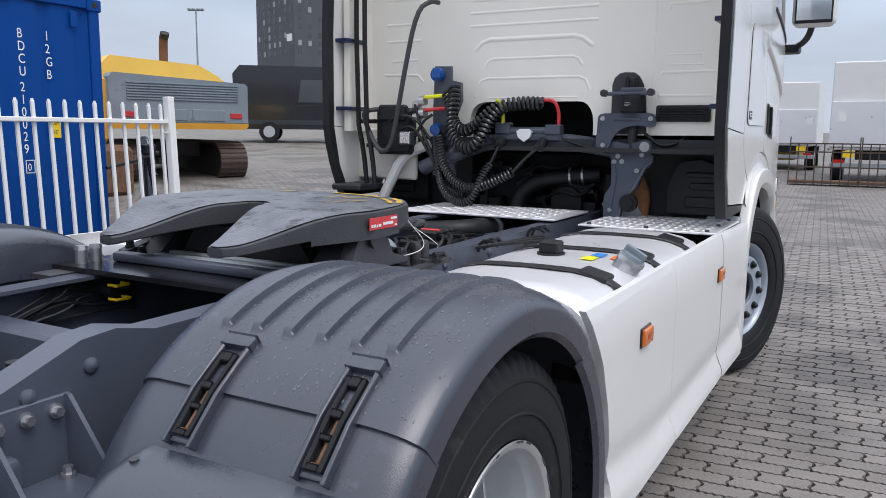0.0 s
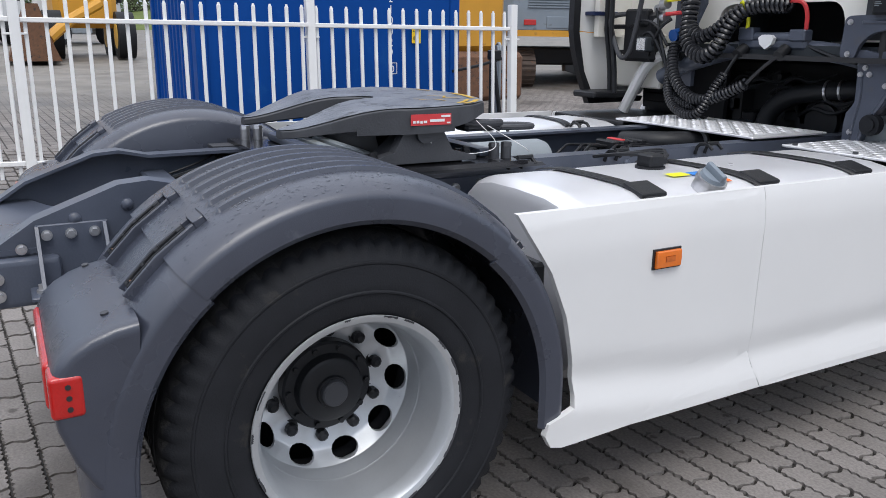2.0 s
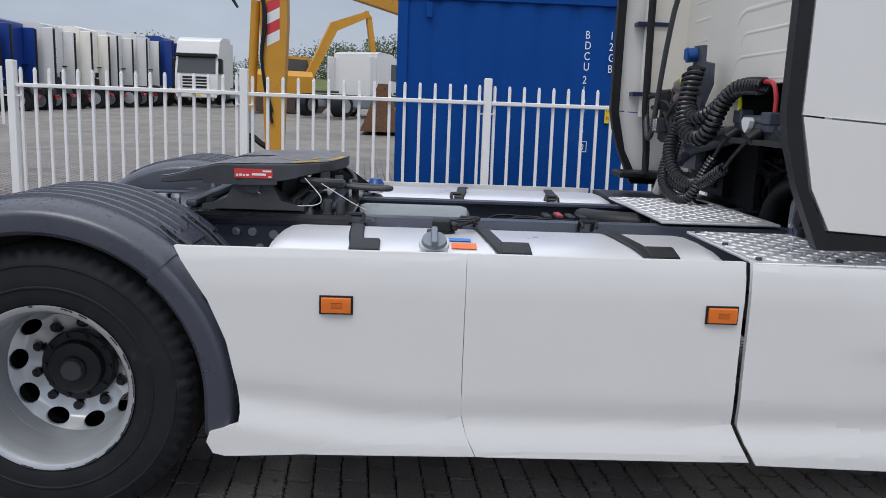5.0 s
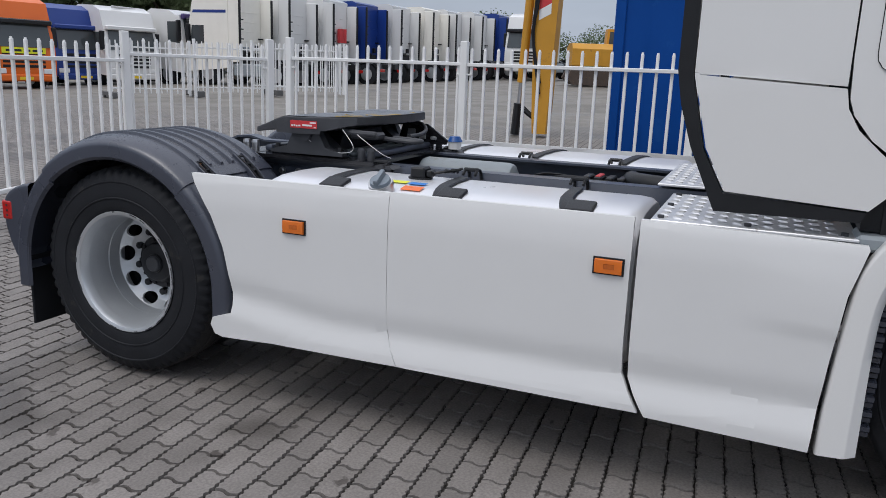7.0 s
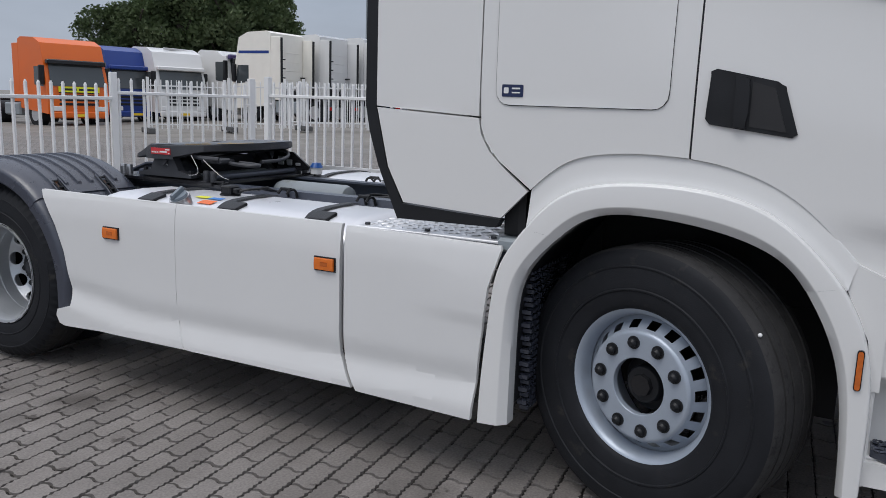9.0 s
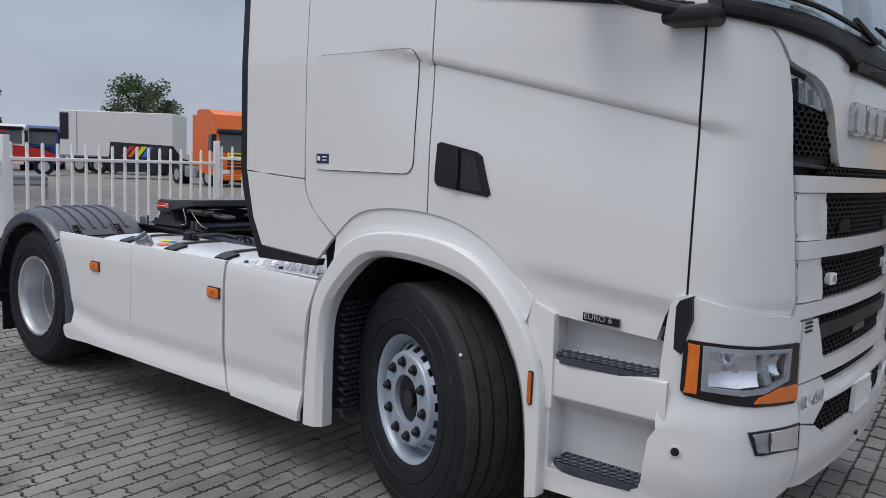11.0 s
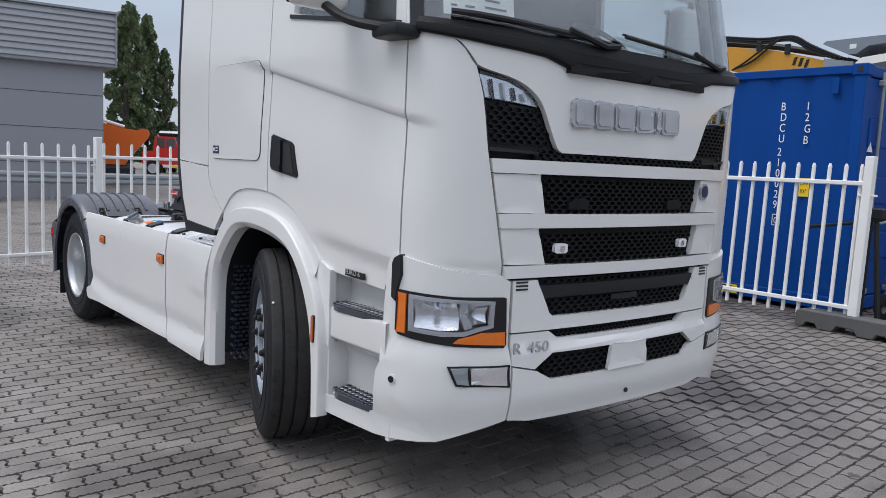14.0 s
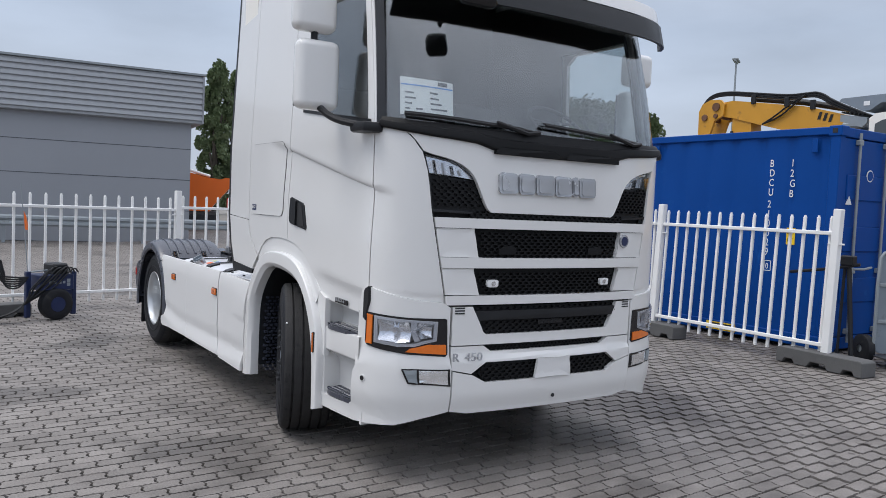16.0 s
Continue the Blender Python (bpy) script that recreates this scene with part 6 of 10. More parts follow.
# wheels: hub mesh with tyre, rim and nuts under it
def tyre_mesh(lug, wide=1.0, high=1.0):
    prof = [(-0.30, 0.287), (-0.318, 0.33), (-0.322, 0.38), (-0.315, 0.44), (-0.30, 0.475), (-0.278, 0.492), (-0.24, 0.497), (-0.205, 0.498), (-0.198, 0.488), (-0.192, 0.498), (-0.128, 0.499),
            (-0.122, 0.488), (-0.116, 0.498), (-0.08, 0.497), (-0.042, 0.492), (-0.022, 0.475), (-0.006, 0.44), (-0.0055, 0.437), (-0.0018, 0.434), (-0.0018, 0.430), (-0.0045, 0.427), (0.0, 0.385), (-0.003, 0.362), (0.0005, 0.359), (0.0005, 0.355), (-0.0045, 0.352), (-0.005, 0.335), (-0.009, 0.31), (-0.016, 0.296), (-0.03, 0.286)]
    if not lug:
        grooves = []
        for g in (-0.252, -0.193, -0.129, -0.070):
            grooves += [(g - 0.0065, 0.4975), (g - 0.004, 0.484), (g + 0.004, 0.484), (g + 0.0065, 0.4975)]
        prof = [p for p in prof if p[1] < 0.47 and p[0] < -0.16] + [(-0.312, 0.465), (-0.303, 0.486), (-0.288, 0.4955)] + grooves + [(-0.034, 0.4955), (-0.019, 0.486), (-0.009, 0.465)] + [p for p in prof if p[1] < 0.46 and p[0] > -0.16]
    seg = 180
    bm = B()
    rings = []
    for k in range(seg):
        a = k * math.tau / seg
        ring = []
        for x, r in prof:
            if lug and r > 0.47 and k % 3 == 0 and abs(x + 0.16) > 0.085:
                r -= 0.014
            r = 0.287 + (r - 0.287) * high
            ring.append((x * wide + (wide - 1) * 0.12, r * math.cos(a), r * math.sin(a)))
        rings.append(ring)
    loft(bm, rings, wrap=True)
    return bm


def holed_disc(bm, r_out, r_in, holes, fx, seg=120):
    """A dished disc with openings; holes: outlines in its plane; fx: depth by radius."""
    es = []
    old = set(bm.verts)
    old_e = set(bm.edges)
    loops = [[(r_out * math.cos(k * math.tau / seg), r_out * math.sin(k * math.tau / seg)) for k in range(seg)],
             [(r_in * math.cos(k * math.tau / 60), r_in * math.sin(k * math.tau / 60)) for k in range(60)]] + holes
    for lp in loops:
        vs = [bm.verts.new((0, a, b)) for a, b in lp]
        es += [bm.edges.new((vs[i], vs[(i + 1) % len(vs)])) for i in range(len(vs))]
    bmesh.ops.triangle_fill(bm, use_beauty=True, use_dissolve=False, edges=es, normal=(1, 0, 0))
    rim_ = [e for e in bm.edges if len(e.link_faces) == 1 and e not in old_e]
    back = {v: bm.verts.new((fx(v.co.yz.length) - 0.012, v.co.y, v.co.z)) for v in [v for v in bm.verts if v not in old]}
    for e in rim_:
        a, b = e.verts
        bm.faces.new((a, b, back[b], back[a]))
    for v in back:
        v.co.x = fx(v.co.yz.length)
    return bm


def wheel(m, rear):
    """A wheel whose outer sidewall lies at its local x = 0."""
    bm = B()
    if rear:
        lathe(bm, [(x - 0.066, 0.975 * r) for x, r in ((-0.25, 0.0), (-0.25, 0.138), (-0.205, 0.138), (-0.198, 0.132), (-0.196, 0.105), (-0.168, 0.098), (-0.162, 0.090), (-0.160, 0.050), (-0.151, 0.047), (-0.150, 0.0))], seg=40)
        hub = part("wheel", bm, "black", truck, "rear wheel with deep silver rim and black hub")
    else:
        lathe(bm, [(-0.18, 0.0), (-0.18, 0.112), (-0.105, 0.112), (-0.10, 0.105), (-0.10, 0.075), (-0.05, 0.072), (-0.042, 0.066), (-0.04, 0.0)], seg=40)
        hub = part("wheel", bm, "black", truck, "front wheel with blue-silver rim, steered")
    hub.matrix_basis = m
    ty = part("tyre", tyre_mesh(True, 1.0, 1.02) if rear else tyre_mesh(False, 1.12, 1.145), "rubber", hub, "black tyre with worn sidewall")
    ty.data.materials.append(M["dusty"])
    for pl in ty.data.polygons:
        if pl.center.yz.length > (0.488 if rear else 0.512):
            pl.material_index = 1
    if not rear and m.translation.x > 0:
        bm = B()
        at = m.inverted() @ Vector((1.312, 4.085, 0.841))
        bmesh.ops.create_icosphere(bm, subdivisions=2, radius=0.0075, matrix=Matrix.Translation(at))
        part("white_fleck", bm, "whitelabel", ty)
    bm = B()
    if rear:
        lathe(bm, [(-0.30, 0.29), (-0.30, 0.275), (-0.15, 0.262), (-0.10, 0.268), (-0.055, 0.276), (-0.035, 0.282), (-0.022, 0.290), (-0.016, 0.3005), (-0.012, 0.3035), (-0.008, 0.302), (-0.008, 0.296), (-0.013, 0.284)], seg=96)
        # barrel towards the disc
        lathe(bm, [(-0.013, 0.284), (-0.03, 0.274), (-0.055, 0.2695), (-0.060, 0.2665), (-0.100, 0.2645), (-0.106, 0.2610), (-0.168, 0.2590), (-0.176, 0.2550), (-0.184, 0.2565), (-0.228, 0.2540), (-0.240, 0.2505)], seg=96)
        holes = []
        for k in range(10):
            a = radians(36 * k + 31.3)
            holes.append([(0.224 * math.cos(a) + (0.0245 * math.cos(t)) * math.cos(a) - (0.042 * math.sin(t)) * math.sin(a),
                           0.224 * math.sin(a) + (0.0245 * math.cos(t)) * math.sin(a) + (0.042 * math.sin(t)) * math.cos(a)) for t in [j * math.tau / 16 for j in range(16)]])
        holed_disc(bm, 0.2505, 0.130, holes, lambda r: -0.307 + 0.067 * max(0.0, min(1.0, (r - 0.186) / 0.0645)) ** 1.25)
        for v in bm.verts:
            v.co.y, v.co.z = 0.975 * v.co.y, 0.975 * v.co.z
        rim = part("rim", bm, "rim", hub, "chipped silver rim with oval holes")
        for a0, a1 in ((-34, -8), (-4, 12), (16, 27), (34, 41), (-50, -39), (-66, -57), (-80, -76), (150, 160), (172, 177), (196, 205), (60, 66), (70, 78), (96, 99), (225, 231), (250, 258)):
            bm = B()
            loft(bm, [[(x, r * math.cos(radians(a)), r * math.sin(radians(a))) for x, r in ((-0.0125, 0.2945 + 0.0012 * math.sin(a * 5)), (-0.0066, 0.2985 + 0.0015 * math.sin(a * 7)), (-0.0060, 0.3035))] for a in np.linspace(a0, a1, 12)])
            for v in bm.verts:
                v.co.y, v.co.z = 0.975 * v.co.y, 0.975 * v.co.z
            part("rim_wear", bm, "ironside", rim, "chipped dark rim edge")
        nr, nx = 0.1675, -0.307
    else:
        lathe(bm, [(-0.30, 0.29), (-0.30, 0.275), (-0.15, 0.262), (-0.055, 0.276), (-0.035, 0.282), (-0.022, 0.290), (-0.016, 0.3005), (-0.012, 0.3035), (-0.008, 0.302), (-0.008, 0.296), (-0.013, 0.284),
                   (-0.03, 0.272), (-0.055, 0.266), (-0.075, 0.262)], seg=96)
        # disc: flat nut face, rounded shoulder, sloped ring with slots
        lathe(bm, [(-0.034, 0.108), (-0.010, 0.108), (-0.008, 0.110), (-0.007, 0.196), (-0.0075, 0.203), (-0.011, 0.209), (-0.017, 0.213)], seg=96)
        slope = [(-0.017, 0.213), (-0.034, 0.2185), (-0.072, 0.244), (-0.080, 0.252), (-0.084, 0.263)]
        ring = [[bm.verts.new((x, r * math.cos(k * math.tau / 108), r * math.sin(k * math.tau / 108))) for x, r in slope] for k in range(108)]
        for k in range(108):
            for j in range(4):
                if j == 1 and k % 6 in (0, 1, 2):
                    continue
                q = (k + 1) % 108
                bm.faces.new((ring[k][j], ring[q][j], ring[q][j + 1], ring[k][j + 1]))
        rim = part("rim", bm, "rim_f", hub, "blue-silver rim with slots")
        nr, nx = 0.1675, -0.008
    for k in range(10):
        a = radians(36 * k + (13.3 if rear else 28.2))
        bm = B()
        nr_ = nr * 0.975 if rear else nr
        c = Vector((nx, nr_ * math.cos(a), nr_ * math.sin(a)))
        e = Vector((1, 0, 0))
        cyl(bm, c - e * 0.004, c + e * 0.006, 0.025, seg=16)
        ht = 0.030 if rear else 0.020
        cyl(bm, c + e * 0.006, c + e * ht, 0.0175, seg=10)
        cyl(bm, c + e * ht, c + e * (ht + 0.008), 0.0165, 0.009, seg=10)
        part("wheel_nut", bm, "black", hub, "black wheel nut")
    if rear:
        for k in range(10):
            a = radians(36 * k)
            bm = B()
            cyl(bm, (-0.264, 0.118 * math.cos(a), 0.118 * math.sin(a)), (-0.252, 0.118 * math.cos(a), 0.118 * math.sin(a)), 0.009, seg=6)
            part("hub_bolt", bm, "black", hub)
        bm = B()
        lathe(bm, [(-0.217, 0.040), (-0.203, 0.038), (-0.199, 0.034), (-0.199, 0.0)], seg=24)
        part("oil_cap", bm, "ironside", hub)
    else:
        bm = B()
        cyl(bm, (-0.05, 0, 0), (-0.022, 0, 0), 0.045, 0.042, seg=8)
        part("hub_cap", bm, "gloss", hub)
    return hub


RWX = 1.213
wheel(pose(RWX, 0.028, 0.517), True)
wheel(pose(-RWX, 0.028, 0.517, 0, 0, 180), True)
for sgn in (1, -1):
    bm = tyre_mesh(True, 1.0, 1.02)
    o = part("inner_tyre", bm, "rubber", truck, "black inner twin tyre")
    o.matrix_basis = pose(sgn * 0.86, 0.028, 0.517, 0, 0, 0 if sgn > 0 else 180)
STEER = -20.0
wheel(pose(0.955, 3.755, 0.540, 0, 0, STEER) @ pose(0.240, 0, 0), False)
wheel(pose(-0.955, 3.755, 0.540, 0, 0, 180 + STEER) @ pose(0.240, 0, 0), False)
bm = B()
box(bm, -0.9, 0.9, 3.66, 3.80, 0.38, 0.50, 0.03)
part("front_axle", bm, "black", truck)

# front wheel fender: an arch band, liner, lower leg
AR_IN = [(3.185, 0.30), (3.185, 0.45), (3.185, 0.62), (3.188, 0.76), (3.20, 0.87), (3.255, 0.975), (3.36, 1.08), (3.45, 1.160), (3.57, 1.186), (3.73, 1.180), (3.90, 1.158), (4.05, 1.116), (4.133, 1.066), (4.19, 1.008), (4.292, 0.841), (4.335, 0.68), (4.355, 0.48), (4.36, 0.31)]
AR_OUT = [(3.055, 0.29), (3.06, 0.45), (3.075, 0.62), (3.09, 0.78), (3.105, 0.91), (3.145, 1.00), (3.216, 1.098), (3.295, 1.195), (3.41, 1.278), (3.62, 1.303), (3.83, 1.300), (4.02, 1.262), (4.16, 1.180), (4.325, 1.012), (4.405, 0.845), (4.43, 0.68), (4.43, 0.50), (4.43, 0.33)]


AR_IN, AR_OUT = relax(spline(AR_IN)), relax(spline(AR_OUT))
for side in (1, -1):
    for name, i0, i1 in (("fender_leg", 0, 24), ("fender_arch", 24, 52), ("fender_front_leg", 52, 68)):
        bm = B()
        rings = []
        ii = range(i0, i1 + 1)
        for i in ii:
            (ya, za), (yb, zb) = AR_IN[i], AR_OUT[i]
            back = 1.19
            ring = [(1.165, ya, za), (1.20, ya, za), (1.226, ya + (yb - ya) * 0.015, za + (zb - za) * 0.015), (1.249, ya + (yb - ya) * 0.26, za + (zb - za) * 0.26), (1.2525, ya + (yb - ya) * 0.32, za + (zb - za) * 0.32),
                    (1.248, ya + (yb - ya) * 0.90, za + (zb - za) * 0.90), (1.245, ya + (yb - ya) * 0.95, za + (zb - za) * 0.95), (1.236, ya + (yb - ya) * 0.985, za + (zb - za) * 0.985), (1.225, ya + (yb - ya) * 0.998, za + (zb - za) * 0.998), (back, yb, zb)]
            rings.append([(side * x, y + (0.0015 if i == i0 and i0 else 0), z) for x, y, z in ring])
        loft(bm, rings)
        part(name, bm, "white", truck, "white front wheel fender" if name == "fender_arch" else "", sharp=45)
    # trim between fender and cab side
    bm = B()
    up_ = [(3.228, 1.245), (3.300, 1.325), (3.436, 1.388), (3.559, 1.40), (3.785, 1.393), (3.985, 1.358), (4.122, 1.30), (4.25, 1.192), (4.345, 1.088)]
    dn_ = [(3.216, 1.098), (3.28, 1.182), (3.37, 1.257), (3.48, 1.290), (3.674, 1.303), (3.955, 1.278), (4.137, 1.195), (4.255, 1.084), (4.325, 1.012)]
    loft(bm, [[(side * 1.190, a[0], a[1] + 0.006), (side * 1.2005, a[0], a[1] + 0.004), (side * 1.2035, a[0] * 0.92 + b[0] * 0.08, a[1] * 0.92 + b[1] * 0.08), (side * 1.205, a[0] * 0.5 + b[0] * 0.5, a[1] * 0.5 + b[1] * 0.5), (side * 1.209, b[0] * 0.85 + a[0] * 0.15, b[1] * 0.85 + a[1] * 0.15), (side * 1.216, b[0], b[1] - 0.004), (side * 1.212, b[0] + (3.75 - b[0]) * 0.04, b[1] - 0.03)] for a, b in zip(relax(spline(up_)), relax(spline(dn_)))])
    part("arch_trim", bm, "white", truck)
    # liner
    bm = B()
    loft(bm, [[(side * 0.45, y, z + 0.01), (side * 1.166, y, z + 0.001)] for y, z in AR_IN[2:66]])
    part("wheel_arch_liner", bm, "black", truck, "black wheel arch liner")
    bm = B()
    for k in range(26):
        for j in range(13):
            z = 0.34 + 0.027 * k
            x = 0.62 + 0.04 * j + 0.02 * (k % 2)
            box(bm, x - 0.013, x + 0.013, 3.188, 3.226, z - 0.008, z + 0.008)
    o = part("spray_flap", bm, "fender", truck, "black spray suppression bristles")
    if side < 0:
        mirror_into(o, -1)
    bm = B()
    box(bm, side * 0.4 if side > 0 else -0.46, 0.46 if side > 0 else -0.4, 3.2, 4.35, 0.3, 1.25)
    part("arch_inner_wall", bm, "dark", truck)
    mkf = panel("fender_marker", rrect(4.372, 4.394, 0.690, 0.825, 0.009), "gloss", truck, plate_map(1.2535, side), 0.01, 0.003, bev=0.002)
    panel("lens", rrect(4.375, 4.391, 0.694, 0.821, 0.007), "amberdim", mkf, plate_map(1.2535, side), 0.01, 0.008, bev=0.003, label="amber lens")

# boarding steps between the front fender and the bumper
for side in (1, -1):
    bm = B()
    px(bm, [(4.318, 1.012), (4.340, 1.092), (4.42, 1.058), (4.445, 1.052), (4.45, 0.68), (4.425, 0.68), (4.40, 0.845)], 1.165, 1.203)
    bevel_all(bm, 0.004)
    mirror_into(part("fender_filler", bm, "white", truck), side)
    bm = B()
    # back walls slope outwards towards each tread
    loft(bm, [[(1.075, y, 1.12), (1.065, y, 0.93), (1.07, y, 0.90), (1.19, y, 0.872), (1.193, y, 0.86), (1.193, y, 0.735), (1.185, y, 0.722), (1.115, y, 0.685), (1.085, y, 0.64), (1.075, y, 0.49), (1.08, y, 0.462), (1.160, y, 0.447), (1.165, y, 0.44), (1.165, y, 0.40)] for y in (4.425, 4.905)])
    w = mirror_into(part("step_well", bm, "white", truck, "white moulded step well"), side)
    for y in (4.415, 4.905):
        bm = B()
        px(bm, [(y - 0.012, 0.34), (y + 0.012, 0.34), (y + 0.012, 1.07), (y - 0.012, 1.07)], 0.95, 1.165)
        mirror_into(part("well_cheek", bm, "white", w), side)
    for z, y0, y1, xo in ((0.90, 4.425, 4.885, 1.20), (0.482, 4.455, 4.885, 1.20)):
        bm = B()
        pz(bm, [(1.0, y0), (xo - 0.04, y0 - 0.005), (xo - 0.005, y0 + 0.05), (xo, y0 + 0.10), (xo - 0.01, y1 - 0.10), (xo - 0.04, y1 - 0.03), (xo - 0.09, y1), (1.0, y1)], z - 0.038, z - 0.012)
        stp = mirror_into(part("step_tread", bevel_all(bm, 0.006, 2), "fender", w, "dark grey grippy step tread"), side)
        bm = B()
        for r in range(5):
            for c in range(14):
                x = 1.02 + 0.036 * r
                y = y0 + 0.02 + 0.033 * c + 0.016 * (r % 2)
                if x < xo - 0.03 and y < y1 - 0.03 - 0.3 * max(0, x - xo + 0.08):
                    tube(bm, [(x + 0.017 * math.cos(q * math.tau / 6), y + 0.017 * math.sin(q * math.tau / 6), z - 0.008) for q in range(7)], 0.0042, 4, caps=False)
        mirror_into(part("tread_grip", bm, "fender", stp), side)
    bm = B()
    box(bm, 1.0, 1.195, 4.392, 4.44, 0.345, 0.70, 0.004)
    mirror_into(part("well_post", bm, "white", w), side)
    bm = B()
    px(bm, [(4.862, 1.02), (4.888, 1.10), (4.923, 1.166), (4.965, 1.186), (4.97, 1.10), (4.95, 1.03), (4.94, 0.98)], 1.10, 1.176)
    mirror_into(part("door_corner_gap", bm, "black", truck), side)

# tread plates over the frame and the right catwalk
def tread_plate(x0, x1, y0, y1, z, name, tilt=0.0):
    bm = B()
    box(bm, x0, x1, y0, y1, z - 0.012, z, 0.003)
    p = part(name, bm, "tread", truck, "bright aluminium tread plate")
    bm = B()
    nx, ny = int((x1 - x0 - 0.03) / 0.050), int((y1 - y0 - 0.03) / 0.050)
    for i in range(nx):
        for j in range(ny):
            cx, cy = x0 + 0.035 + 0.050 * i, y0 + 0.035 + 0.050 * j
            a = radians(45 if (i + j) % 2 else -45)
            u, v = Vector((math.cos(a), math.sin(a), 0)) * 0.026, Vector((-math.sin(a), math.cos(a), 0)) * 0.0115
            c = Vector((cx, cy, z))
            base = [bm.verts.new(c + q) for q in (u, v, -u, -v)]
            t1, t2 = bm.verts.new(c + u * 0.55 + Vector((0, 0, 0.0045))), bm.verts.new(c - u * 0.55 + Vector((0, 0, 0.0045)))
            bm.faces.new((base[0], base[1], t1))
            bm.faces.new((base[1], base[2], t2))
            bm.faces.new((base[1], t2, t1))
            bm.faces.new((base[2], base[3], t2))
            bm.faces.new((base[3], base[0], t1))
            bm.faces.new((base[3], t1, t2))
    tagged(part("tread_pattern", bm, "tread", p, sharp=15), kind="stuff")
    return p


tread_plate(-0.56, 0.40, 2.36, 2.90, 1.055, "catwalk_plate")
tread_plate(0.50, 1.20, 2.44, 3.10, 1.03, "step_plate")
for x, y in [(0.55, 2.47), (1.15, 2.47), (1.15, 3.06), (0.85, 2.47), (1.15, 2.76)]:
    bm = B()
    cyl(bm, (x, y, 1.028), (x, y, 1.04), 0.012, seg=8)
    part("plate_screw", bm, "ironside", truck)
bm = B()
box(bm, 1.02, 1.20, 3.09, 3.22, 0.99, 1.045, 0.012)
part("plate_bracket", bm, "greypaint", truck)
bm = B()
box(bm, -1.22, -0.56, 2.42, 3.1, 1.0, 1.03, 0.006)
part("left_step_plate", bm, "black", truck, "black plastic step on the far side")

# ---- back of the cab ----
before_back = set(bpy.data.objects)
bm = B()
py(bm, [(-1.13, 3.62), (-1.13, 1.46), (-0.32, 1.45), (-0.316, 1.56), (-0.306, 1.605), (-0.290, 1.640), (-0.262, 1.664), (-0.225, 1.675), (-0.19, 1.678), (0.365, 1.677), (0.395, 1.671), (0.420, 1.655), (0.437, 1.630), (0.449, 1.595), (0.453, 1.56), (0.453, 1.49), (1.13, 1.495), (1.13, 3.62)], 2.78, 2.84)
bevel_all(bm, 0.008, 2)
back = part("cab_rear_wall", bm, "cabback", truck, "cream-white pressed cab rear wall")


def emboss(pts, w=0.011, h=0.0038, material="cabback"):
    bm = B()
    rr = []
    pts = [Vector((x, 0, z)) for x, z in pts]
    for i, p in enumerate(pts):
        t = (pts[min(len(pts) - 1, i + 1)] - pts[max(0, i - 1)]).normalized()
        n_ = Vector((-t.z, 0, t.x)) * w
        rr.append([(p.x - n_.x, 2.781, p.z - n_.z), (p.x - n_.x * 0.3, 2.781 - h, p.z - n_.z * 0.3), (p.x + n_.x * 0.3, 2.781 - h, p.z + n_.z * 0.3), (p.x + n_.x, 2.781, p.z + n_.z)])
    loft(bm, rr)
    part("pressed_ridge", bm, material, back)


for zz_ in (2.115, 2.188, 2.26, 2.40, 2.6, 2.8, 3.0):
    emboss([(-0.317, zz_), (0.462, zz_)])
emboss([(-0.285, 1.976), (-0.24, 2.018), (-0.19, 2.033), (0.33, 2.033), (0.38, 2.018), (0.437, 1.976)], 0.016, 0.006)
emboss([(-0.221, 1.873), (-0.20, 1.91), (-0.165, 1.923), (0.325, 1.923), (0.355, 1.91), (0.379, 1.875)])
emboss([(-0.282, 1.706), (-0.265, 1.77), (-0.243, 1.80), (-0.20, 1.812), (0.36, 1.812), (0.40, 1.795), (0.426, 1.737)])
emboss([(-0.20, 1.70), (0.36, 1.70)], 0.008, 0.003)
emboss([(0.807, 1.684), (0.80, 1.79), (0.82, 1.82), (1.09, 1.823)])
emboss([(0.845, 1.861), (0.842, 1.912), (1.025, 1.911), (1.028, 1.859), (0.845, 1.861)], 0.006, 0.003)
emboss([(0.80, 1.70), (1.08, 1.70)])
emboss([(0.84, 2.136), (0.845, 2.168), (1.034, 2.168)])
emboss([(0.80, 2.32), (1.08, 2.32)])
emboss([(0.775, 1.52), (0.775, 3.4)], 0.006, 0.003)
emboss([(-0.92, 1.848), (-0.68, 1.843), (-0.641, 1.80)])
emboss([(-0.866, 1.93), (-0.68, 1.935)])
for zz_ in (2.05, 2.15, 2.3, 2.5):
    emboss([(-0.90, zz_), (-0.66, zz_)])
bm = B()
py(bm, rrect(0.80, 1.08, 1.565, 1.650, 0.012), 2.765, 2.782)
vent = part("air_vent", bm, "black", back, "black slatted air vent")
for k in range(5):
    bm = B()
    box(bm, 0.815, 1.065, 2.757, 2.768, 1.578 + 0.0135 * k, 1.585 + 0.0135 * k)
    part("slat", bm, "gloss", vent)
# near-black sheet behind the tunnel opening, added to give its shade
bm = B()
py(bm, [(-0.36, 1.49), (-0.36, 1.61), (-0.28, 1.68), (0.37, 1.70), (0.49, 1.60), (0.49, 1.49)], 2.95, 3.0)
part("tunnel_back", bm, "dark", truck)
